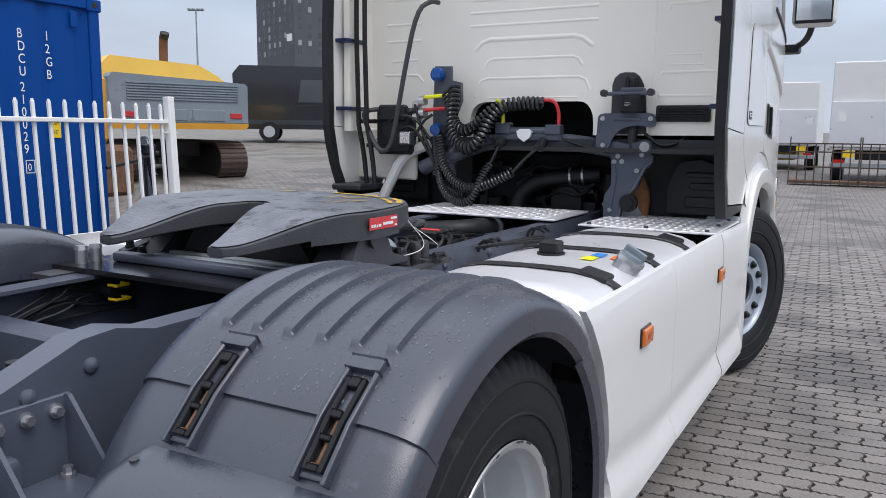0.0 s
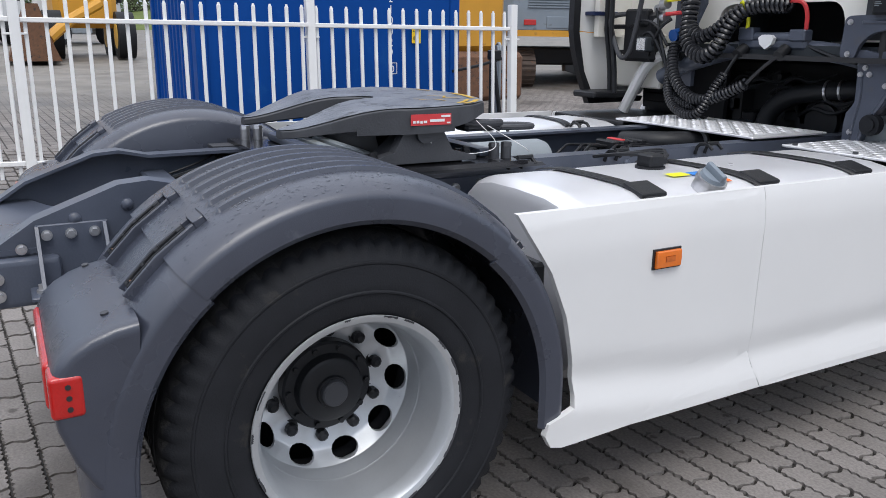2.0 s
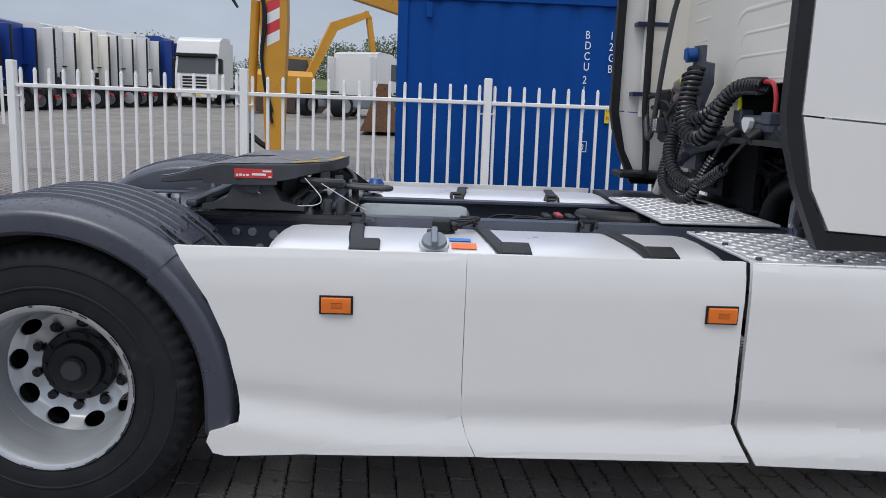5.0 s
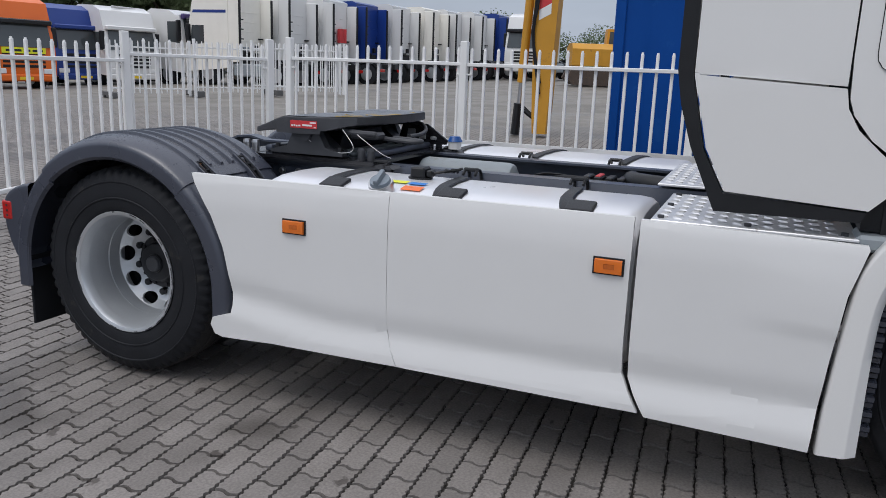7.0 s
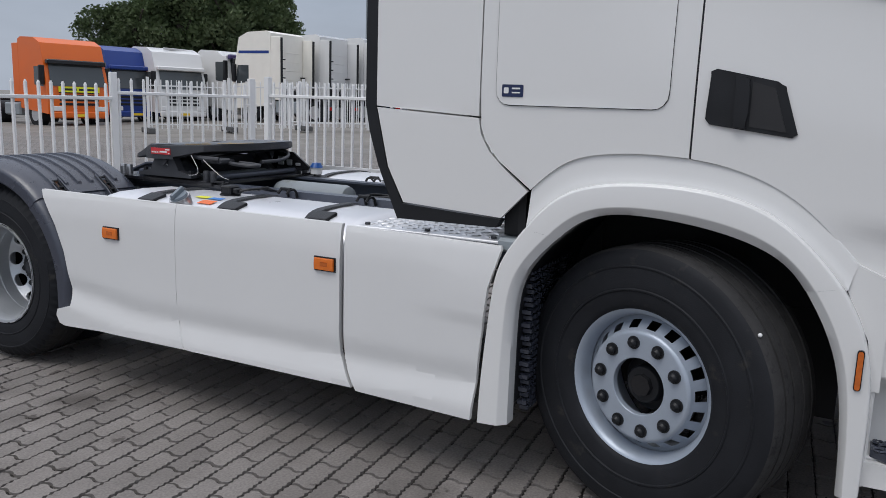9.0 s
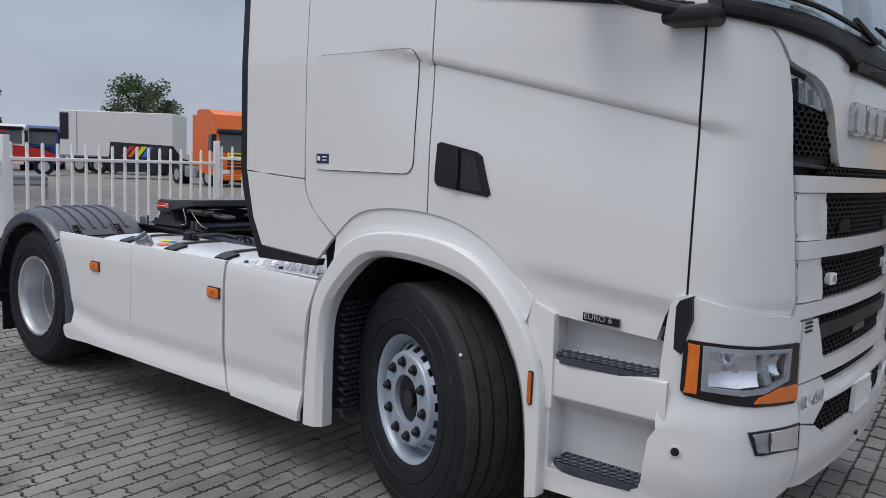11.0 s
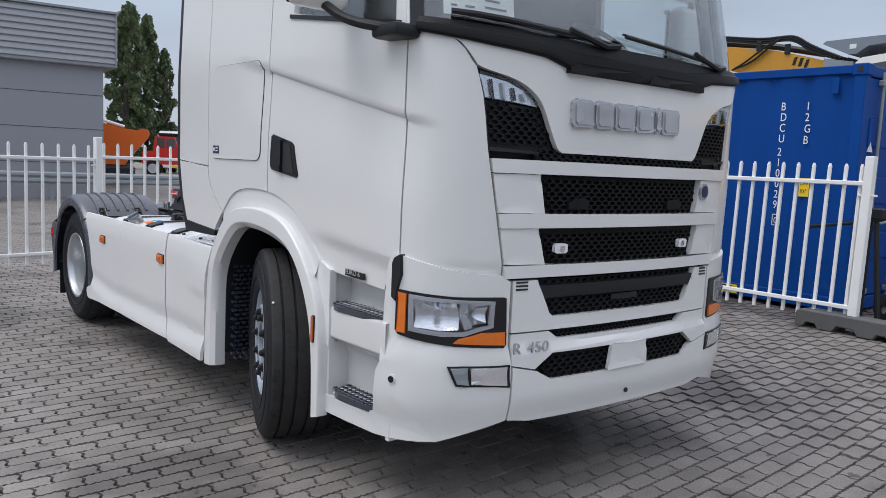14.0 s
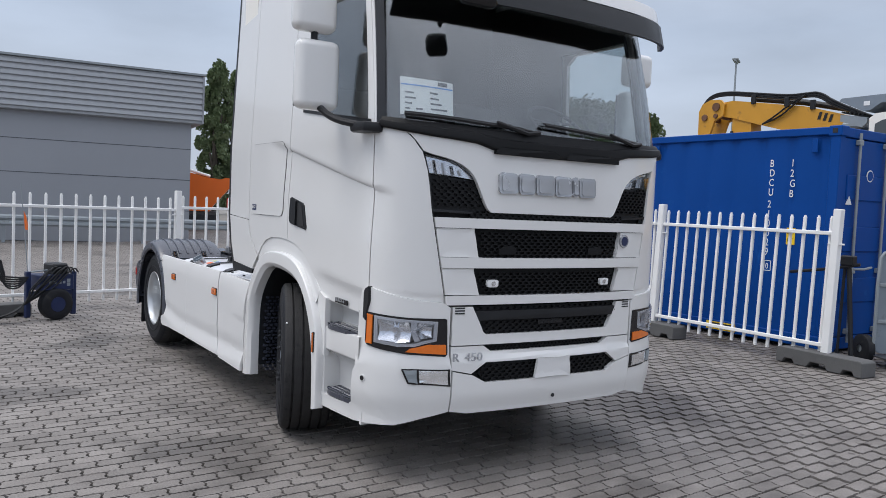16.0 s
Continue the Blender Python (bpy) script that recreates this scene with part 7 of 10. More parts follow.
# fairing stays on both sides of the wall
for side in (1, -1):
    for z in (1.64, 2.06):
        bm = B()
        box(bm, 1.10, 1.19, 2.60, 2.80, z - 0.012, z + 0.012, 0.004)
        mirror_into(part("deflector_stay", bm, "bluepaint", truck), side)
    bm = B()
    box(bm, 1.12, 1.165, 2.66, 2.94, 1.5, 3.5)
    mirror_into(part("cab_edge", bm, "cabback", truck), side)
for x, y in ((-1.02, 2.70), (-0.93, 2.66)):
    bm = B()
    tube(bm, [(x, y, 1.16), (x - 0.02, y, 1.35), (x - 0.06, y - 0.02, 1.6), (x - 0.06, y - 0.02, 3.4)], 0.016, 8, 1)
    part("seal_strip", bm, "black", truck)
bm = B()
box(bm, -1.17, -0.95, 2.52, 2.80, 1.13, 1.17, 0.01)
part("deflector_foot", bm, "black", truck)
bm = B()
box(bm, -1.165, -0.70, 2.74, 2.78, 1.20, 1.52, 0.01)
part("left_inner_panel", bm, "cabback", truck)
bm = B()
tube(bm, [(-1.15, 2.62, 1.56), (-0.70, 2.66, 1.56)], 0.014, 8)
part("stay_rod", bm, "black", truck)

# cross beam behind the cab
bm = B()
tube(bm, [(-0.60, 2.66, 1.28), (-0.45, 2.66, 1.35), (-0.318, 2.66, 1.386), (-0.084, 2.66, 1.455), (0.333, 2.66, 1.455), (0.519, 2.66, 1.435), (0.64, 2.66, 1.41)], 0.045, 12, 2)
part("cross_beam", bm, "frame", truck)
bm = B()
box(bm, -0.055, 0.345, 2.60, 2.67, 1.45, 1.50, 0.012)
box(bm, -0.045, 0.045, 2.59, 2.65, 1.49, 1.555, 0.006, None)
box(bm, 0.255, 0.345, 2.59, 2.65, 1.49, 1.545, 0.006)
cyl(bm, (0.0, 2.62, 1.51), (0.30, 2.62, 1.51), 0.022, seg=12)
hb = part("hose_bracket", bm, "frame", truck, "grey hose parking bracket")
bm = B()
py(bm, [(0.105, 1.475), (0.14, 1.450), (0.175, 1.475), (0.185, 1.505), (0.165, 1.52), (0.115, 1.52), (0.095, 1.505)], 2.575, 2.597)
part("lock_plate", bm, "whitelabel", hb)
for x in (0.0, 0.245):
    bm = B()
    cyl(bm, (x, 2.60, 1.455), (x, 2.55, 1.42), 0.028, seg=14)
    part("socket", bm, "black", hb)
# connector stack on the left with blue socket cap
bm = B()
py(bm, [(-0.53, 1.24), (-0.378, 1.24), (-0.381, 1.576), (-0.33, 1.68), (-0.336, 1.785), (-0.408, 1.80), (-0.41, 1.88), (-0.52, 1.883), (-0.53, 1.64)], 2.66, 2.685)
cs = part("connector_plate", bevel_all(bm, 0.003), "frame", truck, "steel plate with sockets and air couplings")
bm = B()
cyl(bm, (-0.485, 2.66, 1.835), (-0.485, 2.61, 1.83), 0.038, seg=16)
box(bm, -0.51, -0.455, 2.60, 2.615, 1.805, 1.87, 0.008)
part("socket_cap", bm, "bluecap", cs, "blue socket cap")
bm = B()
cyl(bm, (-0.49, 2.66, 1.52), (-0.49, 2.61, 1.51), 0.034, seg=16)
part("socket_cap", bm, "bluecap", cs, "dark blue socket cap")
for z, c in ((1.70, "lemon"), (1.625, "redlabel")):
    bm = B()
    tube(bm, [(-0.58, 2.62, z), (-0.36, 2.62, z + 0.015)], 0.012, 8)
    part("air_coupling", bm, c, cs)
    bm = B()
    cyl(bm, (-0.60, 2.62, z - 0.02), (-0.56, 2.62, z - 0.015), 0.03, seg=12)
    cyl(bm, (-0.64, 2.62, z - 0.045), (-0.60, 2.62, z - 0.04), 0.026, seg=12)
    part("coupling_head", bm, "steel", cs)
for k in range(4):
    bm = B()
    z = 1.34 + 0.06 * k
    cyl(bm, (-0.47 + 0.03 * (k % 2), 2.66, z), (-0.47 + 0.03 * (k % 2), 2.62, z - 0.005), 0.024, seg=12)
    part("socket", bm, "black", cs)
bm = B()
box(bm, -0.92, -0.66, 2.62, 2.70, 1.36, 1.64, 0.02)
box(bm, -0.89, -0.70, 2.60, 2.66, 1.56, 1.66, 0.012)
part("equipment_box", bm, "black", truck, "black equipment box and wiring")
bm = B()
tube(bm, [(-0.545, 2.74, 2.26), (-0.55, 2.66, 2.26), (-0.60, 2.58, 2.20), (-0.665, 2.55, 1.85), (-0.735, 2.54, 1.46), (-0.78, 2.54, 1.38), (-0.85, 2.54, 1.385), (-0.955, 2.55, 1.57), (-0.96, 2.56, 1.62), (-0.90, 2.62, 1.635), (-0.80, 2.66, 1.63)], 0.0145, 10, 2)
part("hose_guard", bm, "ironside", truck, "bent dark steel guard tube")


def coil(pts, rad, wire, pitch, material, name, label=""):
    """A spiral hose along a smooth path."""
    pts = [Vector(p) for p in pts]
    for _ in range(4):
        out = [pts[0]]
        for a, b in zip(pts[:-1], pts[1:]):
            out += [a.lerp(b, 0.25), a.lerp(b, 0.75)]
        pts = out + [pts[-1]]
    ln = [0.0]
    for a, b in zip(pts[:-1], pts[1:]):
        ln.append(ln[-1] + (b - a).length)
    turns = ln[-1] / pitch
    n = int(turns * 10)
    path = []
    for k in range(n + 1):
        s = ln[-1] * k / n
        i = max(0, min(len(pts) - 2, int(np.searchsorted(ln, s)) - 1))
        f = (s - ln[i]) / max(1e-6, ln[i + 1] - ln[i])
        c = pts[i].lerp(pts[i + 1], f)
        t = (pts[min(i + 2, len(pts) - 1)] - pts[max(0, i - 1)]).normalized()
        u = (Vector((0, 1, 0)) - t * t.y).normalized()
        w = t.cross(u)
        a = k / 10 * math.tau
        path.append(c + (u * math.cos(a) + w * math.sin(a)) * rad)
    bm = B()
    tube(bm, path, wire, 6)
    return part(name, bm, material, truck, label)


coil([(-0.345, 2.60, 1.76), (-0.33, 2.57, 1.68), (-0.327, 2.54, 1.56), (-0.285, 2.51, 1.45), (-0.171, 2.50, 1.395), (-0.095, 2.51, 1.45), (-0.06, 2.53, 1.56), (0.005, 2.56, 1.645), (0.113, 2.59, 1.662), (0.24, 2.60, 1.655)], 0.031, 0.0105, 0.0265, "hose", "spiral_hose", "black coiled air hose")
coil([(-0.40, 2.60, 1.73), (-0.35, 2.57, 1.62), (-0.30, 2.54, 1.535), (-0.22, 2.53, 1.500), (-0.139, 2.54, 1.535), (-0.07, 2.55, 1.60), (-0.01, 2.57, 1.64)], 0.028, 0.0105, 0.0265, "hose", "spiral_hose", "black coiled air hose")
for pts_, mm_, nm_ in (([(0.24, 2.60, 1.675), (0.30, 2.61, 1.675), (0.325, 2.62, 1.62), (0.325, 2.62, 1.54)], "redlabel", "red hose end"), ([(-0.02, 2.56, 1.68), (0.0, 2.58, 1.65), (0.005, 2.60, 1.59), (0.0, 2.60, 1.54)], "lemon", "yellow hose end")):
    bm = B()
    tube(bm, pts_, 0.010, 8, 2)
    part("hose_end", bm, mm_, truck, nm_)
coil([(-0.43, 2.58, 1.47), (-0.415, 2.54, 1.41), (-0.361, 2.50, 1.305), (-0.253, 2.48, 1.206), (-0.137, 2.48, 1.178), (-0.002, 2.49, 1.226), (0.107, 2.51, 1.284)], 0.023, 0.0082, 0.0205, "hose", "spiral_cable", "black coiled cable")
coil([(-0.45, 2.60, 1.46), (-0.425, 2.55, 1.366), (-0.385, 2.49, 1.221), (-0.30, 2.46, 1.131), (-0.181, 2.45, 1.098), (-0.113, 2.46, 1.13), (-0.075, 2.48, 1.24), (-0.031, 2.51, 1.325)], 0.019, 0.0070, 0.0175, "hose", "spiral_cable", "black coiled cable")
coil([(-0.44, 2.60, 1.45), (-0.43, 2.57, 1.34), (-0.37, 2.52, 1.20), (-0.29, 2.50, 1.165), (-0.20, 2.50, 1.15)], 0.019, 0.0070, 0.0175, "hose", "spiral_cable", "black coiled cable")
for p in ([(0.107, 2.51, 1.284), (0.16, 2.53, 1.35), (0.21, 2.55, 1.40), (0.245, 2.56, 1.43)], [(-0.031, 2.51, 1.325), (-0.01, 2.53, 1.38), (0.0, 2.56, 1.43)], [(-0.62, 2.6, 1.66), (-0.56, 2.58, 1.5), (-0.50, 2.57, 1.4), (-0.46, 2.56, 1.3)], [(-0.20, 2.50, 1.15), (-0.16, 2.5, 1.10), (-0.2, 2.6, 1.08)],
          [(-0.72, 2.58, 1.50), (-0.62, 2.56, 1.54), (-0.56, 2.57, 1.46), (-0.50, 2.58, 1.36)], [(-0.80, 2.58, 1.55), (-0.70, 2.55, 1.60), (-0.60, 2.58, 1.58), (-0.52, 2.6, 1.46)], [(0.35, 2.62, 1.47), (0.48, 2.60, 1.43), (0.62, 2.60, 1.40)], [(0.80, 2.62, 1.50), (0.88, 2.60, 1.44), (0.96, 2.60, 1.45), (1.0, 2.66, 1.49)],
          [(-0.66, 2.60, 1.40), (-0.60, 2.56, 1.46), (-0.55, 2.57, 1.56), (-0.50, 2.60, 1.60)]):
    bm = B()
    tube(bm, p, 0.009, 6, 2)
    part("cable", bm, "black", truck)

# the wall and the gear before it, set to their true depth: the right half lies further ahead
WALL_PARTS = ("cab_rear_wall", "pressed_ridge", "air_vent", "slat", "tunnel_back")
for ob in [o for o in bpy.data.objects if o not in before_back and o.type == "MESH"]:
    kind_ = ob.name.split(".")[0]
    if kind_ in ("cab_edge", "deflector_stay", "seal_strip", "deflector_foot"):
        continue
    for v in ob.data.vertices:
        c = v.co.copy()
        if kind_ in WALL_PARTS:
            q = c * 1.036 + Vector((-0.068, 0.039, -0.054))
            q.x = math.copysign(1.13, c.x) if abs(c.x) > 1.11 else max(-1.12, q.x)
            if kind_ == "tunnel_back":
                q.y += 0.30
        else:
            near, far_ = c * 1.03 + Vector((-0.028, 0.033, -0.045)), c * 1.078 + Vector((-0.155, 0.085, -0.117))
            q = near.lerp(far_, smooth01(-0.45, -0.05, c.x))
        v.co = q
# near-black tunnel lining, the opening's shade put into its colour
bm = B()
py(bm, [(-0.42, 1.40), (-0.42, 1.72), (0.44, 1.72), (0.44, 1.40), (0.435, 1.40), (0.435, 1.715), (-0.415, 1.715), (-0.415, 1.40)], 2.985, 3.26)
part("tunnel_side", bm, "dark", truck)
# spring recess in the wall
bm = B()
py(bm, [(0.508, 1.50), (0.508, 1.77), (0.520, 1.808), (0.548, 1.832), (0.576, 1.838), (0.630, 1.836), (0.660, 1.815), (0.684, 1.77), (0.700, 1.70), (0.712, 1.50)], 2.910, 2.925)
rc = part("spring_recess", bm, "ironside", back, "dark recess for the cab spring")
bm = B()
rim_ = [(0.505, 1.50), (0.505, 1.77), (0.518, 1.812), (0.547, 1.836), (0.576, 1.842), (0.632, 1.840), (0.664, 1.818), (0.688, 1.77), (0.704, 1.70), (0.716, 1.50)]
tube(bm, [(x, 2.916, z) for x, z in rim_], 0.006, 6, 1)
part("recess_rim", bm, "cabback", back)
# cab suspension, right: bracket tower, rocker plate, arm, air spring between yoke and plate
bm = B()
py(bm, [(0.522, 1.385), (0.60, 1.402), (0.736, 1.407), (0.760, 1.380), (0.760, 1.345), (0.718, 1.302), (0.700, 1.255), (0.684, 1.214), (0.652, 1.172), (0.618, 1.136), (0.594, 1.09), (0.585, 1.015), (0.492, 1.015), (0.490, 1.10), (0.496, 1.158), (0.520, 1.190), (0.532, 1.215), (0.531, 1.275), (0.526, 1.339)], 2.885, 2.925)
bevel_all(bm, 0.007, 2)
tw = part("cab_mount_tower", bm, "frame", truck, "grey steel cab mount with bolts")
bm = B()
tube(bm, [(0.545, 2.884, 1.335), (0.56, 2.884, 1.25), (0.545, 2.884, 1.16), (0.53, 2.884, 1.03)], 0.008, 6, 2)
part("pressed_rib", bm, "frame", tw)
bm = B()
tube(bm, [(0.735, 2.884, 1.345), (0.70, 2.882, 1.28), (0.655, 2.884, 1.19), (0.60, 2.884, 1.12), (0.58, 2.884, 1.03)], 0.010, 6, 2)
part("flange", bm, "frame", tw)
bm = B()
cyl(bm, (0.638, 2.90, 1.115), (0.638, 2.86, 1.115), 0.050, seg=20)
cyl(bm, (0.638, 2.86, 1.115), (0.638, 2.850, 1.115), 0.030, seg=20)
part("roll_bar_bush", bm, "rubber", tw)
bm = B()
out_ = relax(spline([(0.452, 1.590), (0.468, 1.608), (0.51, 1.612), (0.62, 1.613), (0.74, 1.613), (0.767, 1.602), (0.776, 1.575), (0.773, 1.545), (0.752, 1.534), (0.70, 1.545), (0.655, 1.545), (0.61, 1.534), (0.579, 1.518), (0.552, 1.492), (0.535, 1.465), (0.526, 1.430), (0.505, 1.407), (0.478, 1.404), (0.456, 1.416), (0.444, 1.442), (0.450, 1.511)]), 3)
py(bm, out_, 2.845, 2.872)
bevel_all(bm, 0.005, 1, 50)
rk = part("rocker_plate", bm, "frame", tw, "grey rocker plate")
bm = B()
box(bm, 0.540, 0.700, 2.836, 2.848, 1.572, 1.592, 0.006)
part("pressed_rib", bm, "frame", rk)
bm = B()
py(bm, [(0.500, 1.452), (0.560, 1.457), (0.62, 1.444), (0.684, 1.456), (0.716, 1.466), (0.716, 1.400), (0.665, 1.416), (0.60, 1.405), (0.548, 1.414), (0.505, 1.415)], 2.866, 2.900)
part("mount_arm", bevel_all(bm, 0.006, 2), "frame", tw)
bm = B()
tube(bm, [(0.725, 2.91, 1.430), (0.725, 2.838, 1.430)], 0.036, 18)
bush = part("mount_bush", bm, "frame", tw)
bm = B()
cyl(bm, (0.725, 2.839, 1.43), (0.725, 2.831, 1.43), 0.027, seg=18)
cyl(bm, (0.725, 2.831, 1.43), (0.725, 2.822, 1.43), 0.012, seg=6)
part("bush_cap", bm, "steel", bush)
bolts("bolt", [(0.482, 2.845, 1.582), (0.750, 2.845, 1.582), (0.488, 2.845, 1.436), (0.544, 2.885, 1.343), (0.589, 2.885, 1.345), (0.675, 2.885, 1.296), (0.700, 2.885, 1.385), (0.565, 2.885, 1.375), (0.53, 2.885, 1.07)], (0, -1, 0), 0.011, 0.014, "steel", tw)
bm = B()
lathe(bm, [(0.0, 0.0), (0.0, 0.060), (0.012, 0.068), (0.030, 0.066), (0.045, 0.069), (0.080, 0.068), (0.094, 0.060), (0.100, 0.045), (0.100, 0.0)], Matrix.Translation((0.640, 2.876, 1.612)) @ Matrix.Rotation(radians(-90), 4, "Y"), 28)
asp = part("air_spring", bm, "rubber", truck, "black cab air spring")
bm = B()
for k, w_ in enumerate((0.022, 0.034, 0.028)):
    box(bm, 0.612, 0.612 + w_, 2.8055, 2.8075, 1.650 + 0.008 * k, 1.6535 + 0.008 * k)
part("spring_marking", bm, "greypaint", asp)
bm = B()
cyl(bm, (0.640, 2.89, 1.41), (0.640, 2.89, 1.612), 0.026, seg=14)
part("spring_rod", bm, "dark", asp)
bm = B()
box(bm, 0.485, 0.740, 2.842, 2.872, 1.708, 1.730, 0.007, seg=2)
box(bm, 0.575, 0.700, 2.842, 2.915, 1.725, 1.752, 0.008, seg=2)
yk = part("spring_yoke", bm, "frame", truck, "grey yoke over the cab spring")
for x, z in ((0.482, 1.722), (0.742, 1.724)):
    bm = B()
    cyl(bm, (x, 2.868, z), (x, 2.834, z), 0.020, seg=16)
    cyl(bm, (x, 2.834, z), (x, 2.828, z), 0.010, seg=6)
    part("yoke_bush", bm, "ironside", yk)
for x in (0.603, 0.657):
    bm = B()
    cyl(bm, (x, 2.88, 1.745), (x, 2.88, 1.800), 0.015, seg=12)
    cyl(bm, (x, 2.88, 1.800), (x, 2.88, 1.812), 0.009, seg=8)
    part("valve_peg", bm, "black", yk)
bm = B()
box(bm, -0.735, -0.648, 2.630, 2.70, 1.417, 1.503, 0.012, seg=2)
wlp = part("work_lamp", bm, "interior", truck, "square work lamp")
bm = B()
box(bm, -0.727, -0.656, 2.624, 2.632, 1.425, 1.495, 0.004)
part("lamp_glass", bm, "clearlens", wlp)

# engine bay seen under the cab, its shade put into the engine's colour
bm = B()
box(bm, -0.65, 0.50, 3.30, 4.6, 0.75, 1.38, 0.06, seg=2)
eng = part("engine", bm, "dark", truck, "engine under the cab, darkened in colour for shade")
bm = B()
cyl(bm, (0.16, 3.20, 1.07), (0.16, 3.32, 1.07), 0.18, seg=24)
cyl(bm, (0.16, 3.17, 1.07), (0.16, 3.20, 1.07), 0.10, seg=20)
part("engine_cover", bm, "black", eng)
bm = B()
tube(bm, [(-0.15, 3.09, 0.98), (-0.128, 3.115, 1.115), (-0.02, 3.136, 1.20), (0.15, 3.158, 1.232), (0.364, 3.20, 1.254)], 0.053, 14, 2)
hz = part("coolant_hose", bm, "black", truck, "thick black hose with clips")
for p in ((0.182, 3.163, 1.236), (0.257, 3.178, 1.243)):
    bm = B()
    cyl(bm, p, (p[0] + 0.012, p[1] + 0.002, p[2] + 0.001), 0.057, seg=16)
    part("hose_clip", bm, "steel", hz)
random.seed(8)
for k in range(12):
    bm = B()
    x, z = -0.55 + 0.85 * random.random(), 1.04 + 0.26 * random.random()
    box(bm, x - 0.05, x + 0.05, 3.20, 3.32, z - 0.03, z + 0.03 + 0.03 * random.random(), 0.012)
    part("engine_detail", bm, "black", eng)
for k in range(8):
    bm = B()
    x, z = -0.6 + 0.7 * random.random(), 1.02 + 0.24 * random.random()
    tube(bm, [(x, 3.18, z), (x + 0.1, 3.14, z + 0.06), (x + 0.22, 3.15, z + 0.02), (x + 0.3, 3.21, z + 0.08)], 0.010, 6, 2)
    part("engine_line", bm, "black", eng)
bm = B()
tube(bm, [(0.640, 3.06, 1.00), (0.650, 3.08, 1.10), (0.640, 3.10, 1.18), (0.600, 3.12, 1.245)], 0.056, 18, 2)
part("exhaust_pipe", bm, "rustpipe", truck, "rusty exhaust pipe")
bm = B()
cyl(bm, (0.50, 3.00, 1.00), (0.640, 3.05, 1.085), 0.110, 0.078, seg=22)
part("exhaust_lagging", bm, "greypaint", truck)
# black inner fender behind the cab, right and left
for side in (1, -1):
    bm = B()
    py(bm, [(0.80, 1.05), (1.14, 1.05), (1.15, 1.20), (1.12, 1.30), (0.98, 1.36), (0.86, 1.34), (0.80, 1.22)], 3.10, 3.16)
    bevel_all(bm, 0.01, 2)
    nf = mirror_into(part("inner_fender", bm, "black", truck, "black moulded inner fender"), side)
    for x0, x1, z0, z1 in ((0.90, 1.12, 1.09, 1.15), (0.92, 1.10, 1.19, 1.23), (0.90, 1.10, 1.26, 1.29)):
        bm = B()
        box(bm, x0, x1, 3.085, 3.105, z0, z1, 0.012, seg=2)
        mirror_into(part("moulded_rib", bm, "black", nf), side)
    bm = B()
    box(bm, 0.50, 1.15, 3.16, 3.19, 0.9, 1.5)
    mirror_into(part("bay_side", bm, "dark", truck), side)
bm = B()
box(bm, -1.12, 1.12, 2.84, 4.9, 1.395, 1.42)
part("cab_underside", bm, "dark", truck)
bm = B()
tube(bm, [(-0.62, 2.80, 1.42), (-0.80, 2.80, 1.36), (-0.88, 2.78, 1.2), (-0.95, 2.76, 1.05)], 0.035, 10, 2)
part("left_fender_edge", bm, "white", truck)

# ---- fence of white bars on feet ----
def fence_panel(p0, p1, post0=True, post1=True, group="yard fence", lean=0.0, gap=0.155):
    """A panel of upright bars between two posts that stand on the ground."""
    p0, p1 = Vector(p0), Vector(p1)
    d = p1 - p0
    ln = d.length
    ang = math.degrees(math.atan2(d.y, d.x))
    z = (ground_z(p0.x, p0.y) + ground_z(p1.x, p1.y)) / 2
    th = thing("bar_fence", "white coated steel bar fence panel on dark feet", "fence", group, pose(p0.x, p0.y, z, lean, 0, ang))
    for at, on in ((0.0, post0), (ln, post1)):
        if on:
            bm = B()
            box(bm, at - 0.042, at + 0.042, -0.042, 0.042, 0.02, 1.70, 0.006)
            part("post", bm, "fence", th)
            bm = B()
            for zz in (1.32,):
                box(bm, at - 0.09, at + 0.09, -0.012, 0.012, zz, zz + 0.018, 0.003)
            part("clamp", bm, "fence", th)
    for zz in (0.22, 1.42):
        bm = B()
        box(bm, 0.04, ln - 0.04, -0.020, 0.020, zz, zz + 0.042, 0.006)
        part("rail", bm, "fence", th)
    n = max(2, round((ln - 0.1) / gap))
    bm = B()
    box(bm, -0.016, 0.016, -0.016, 0.016, 0.10, 1.61, 0.005)
    cyl(bm, (0, 0, 1.60), (0, 0, 1.628), 0.0155, 0.011, seg=10)
    first = part("bar", bm, "fence", th)
    first.location = (ln / n * 0.5 + 0.01, -0.03, 0)
    for k in range(1, n):
        o = new("bar", first.data)
        o.parent = th
        o.location = (ln / n * (k + 0.5), -0.03, 0)
    return th


def fence_foot(x, y, ang):
    th = thing("base_block", "dark recycled plastic block weighting the fence", "base block", "fence feet", pose(x, y, ground_z(x, y), 0, 0, ang))
    bm = B()
    px(bm, [(-0.50, 0.02), (-0.50, 0.15), (-0.47, 0.17), (0.47, 0.17), (0.50, 0.15), (0.50, 0.0), (0.42, 0.0), (0.39, 0.05), (0.30, 0.05), (0.27, 0.0), (0.12, 0.0), (0.08, 0.06), (-0.08, 0.06), (-0.12, 0.0), (-0.27, 0.0), (-0.30, 0.05), (-0.39, 0.05), (-0.42, 0.0), (-0.50, 0.0)], -0.12, 0.12)
    bmesh.ops.rotate(bm, verts=bm.verts, cent=(0, 0, 0), matrix=Matrix.Rotation(radians(90), 3, "Z"))
    bevel_all(bm, 0.008)
    part("foot_body", bm, "concrete", th)


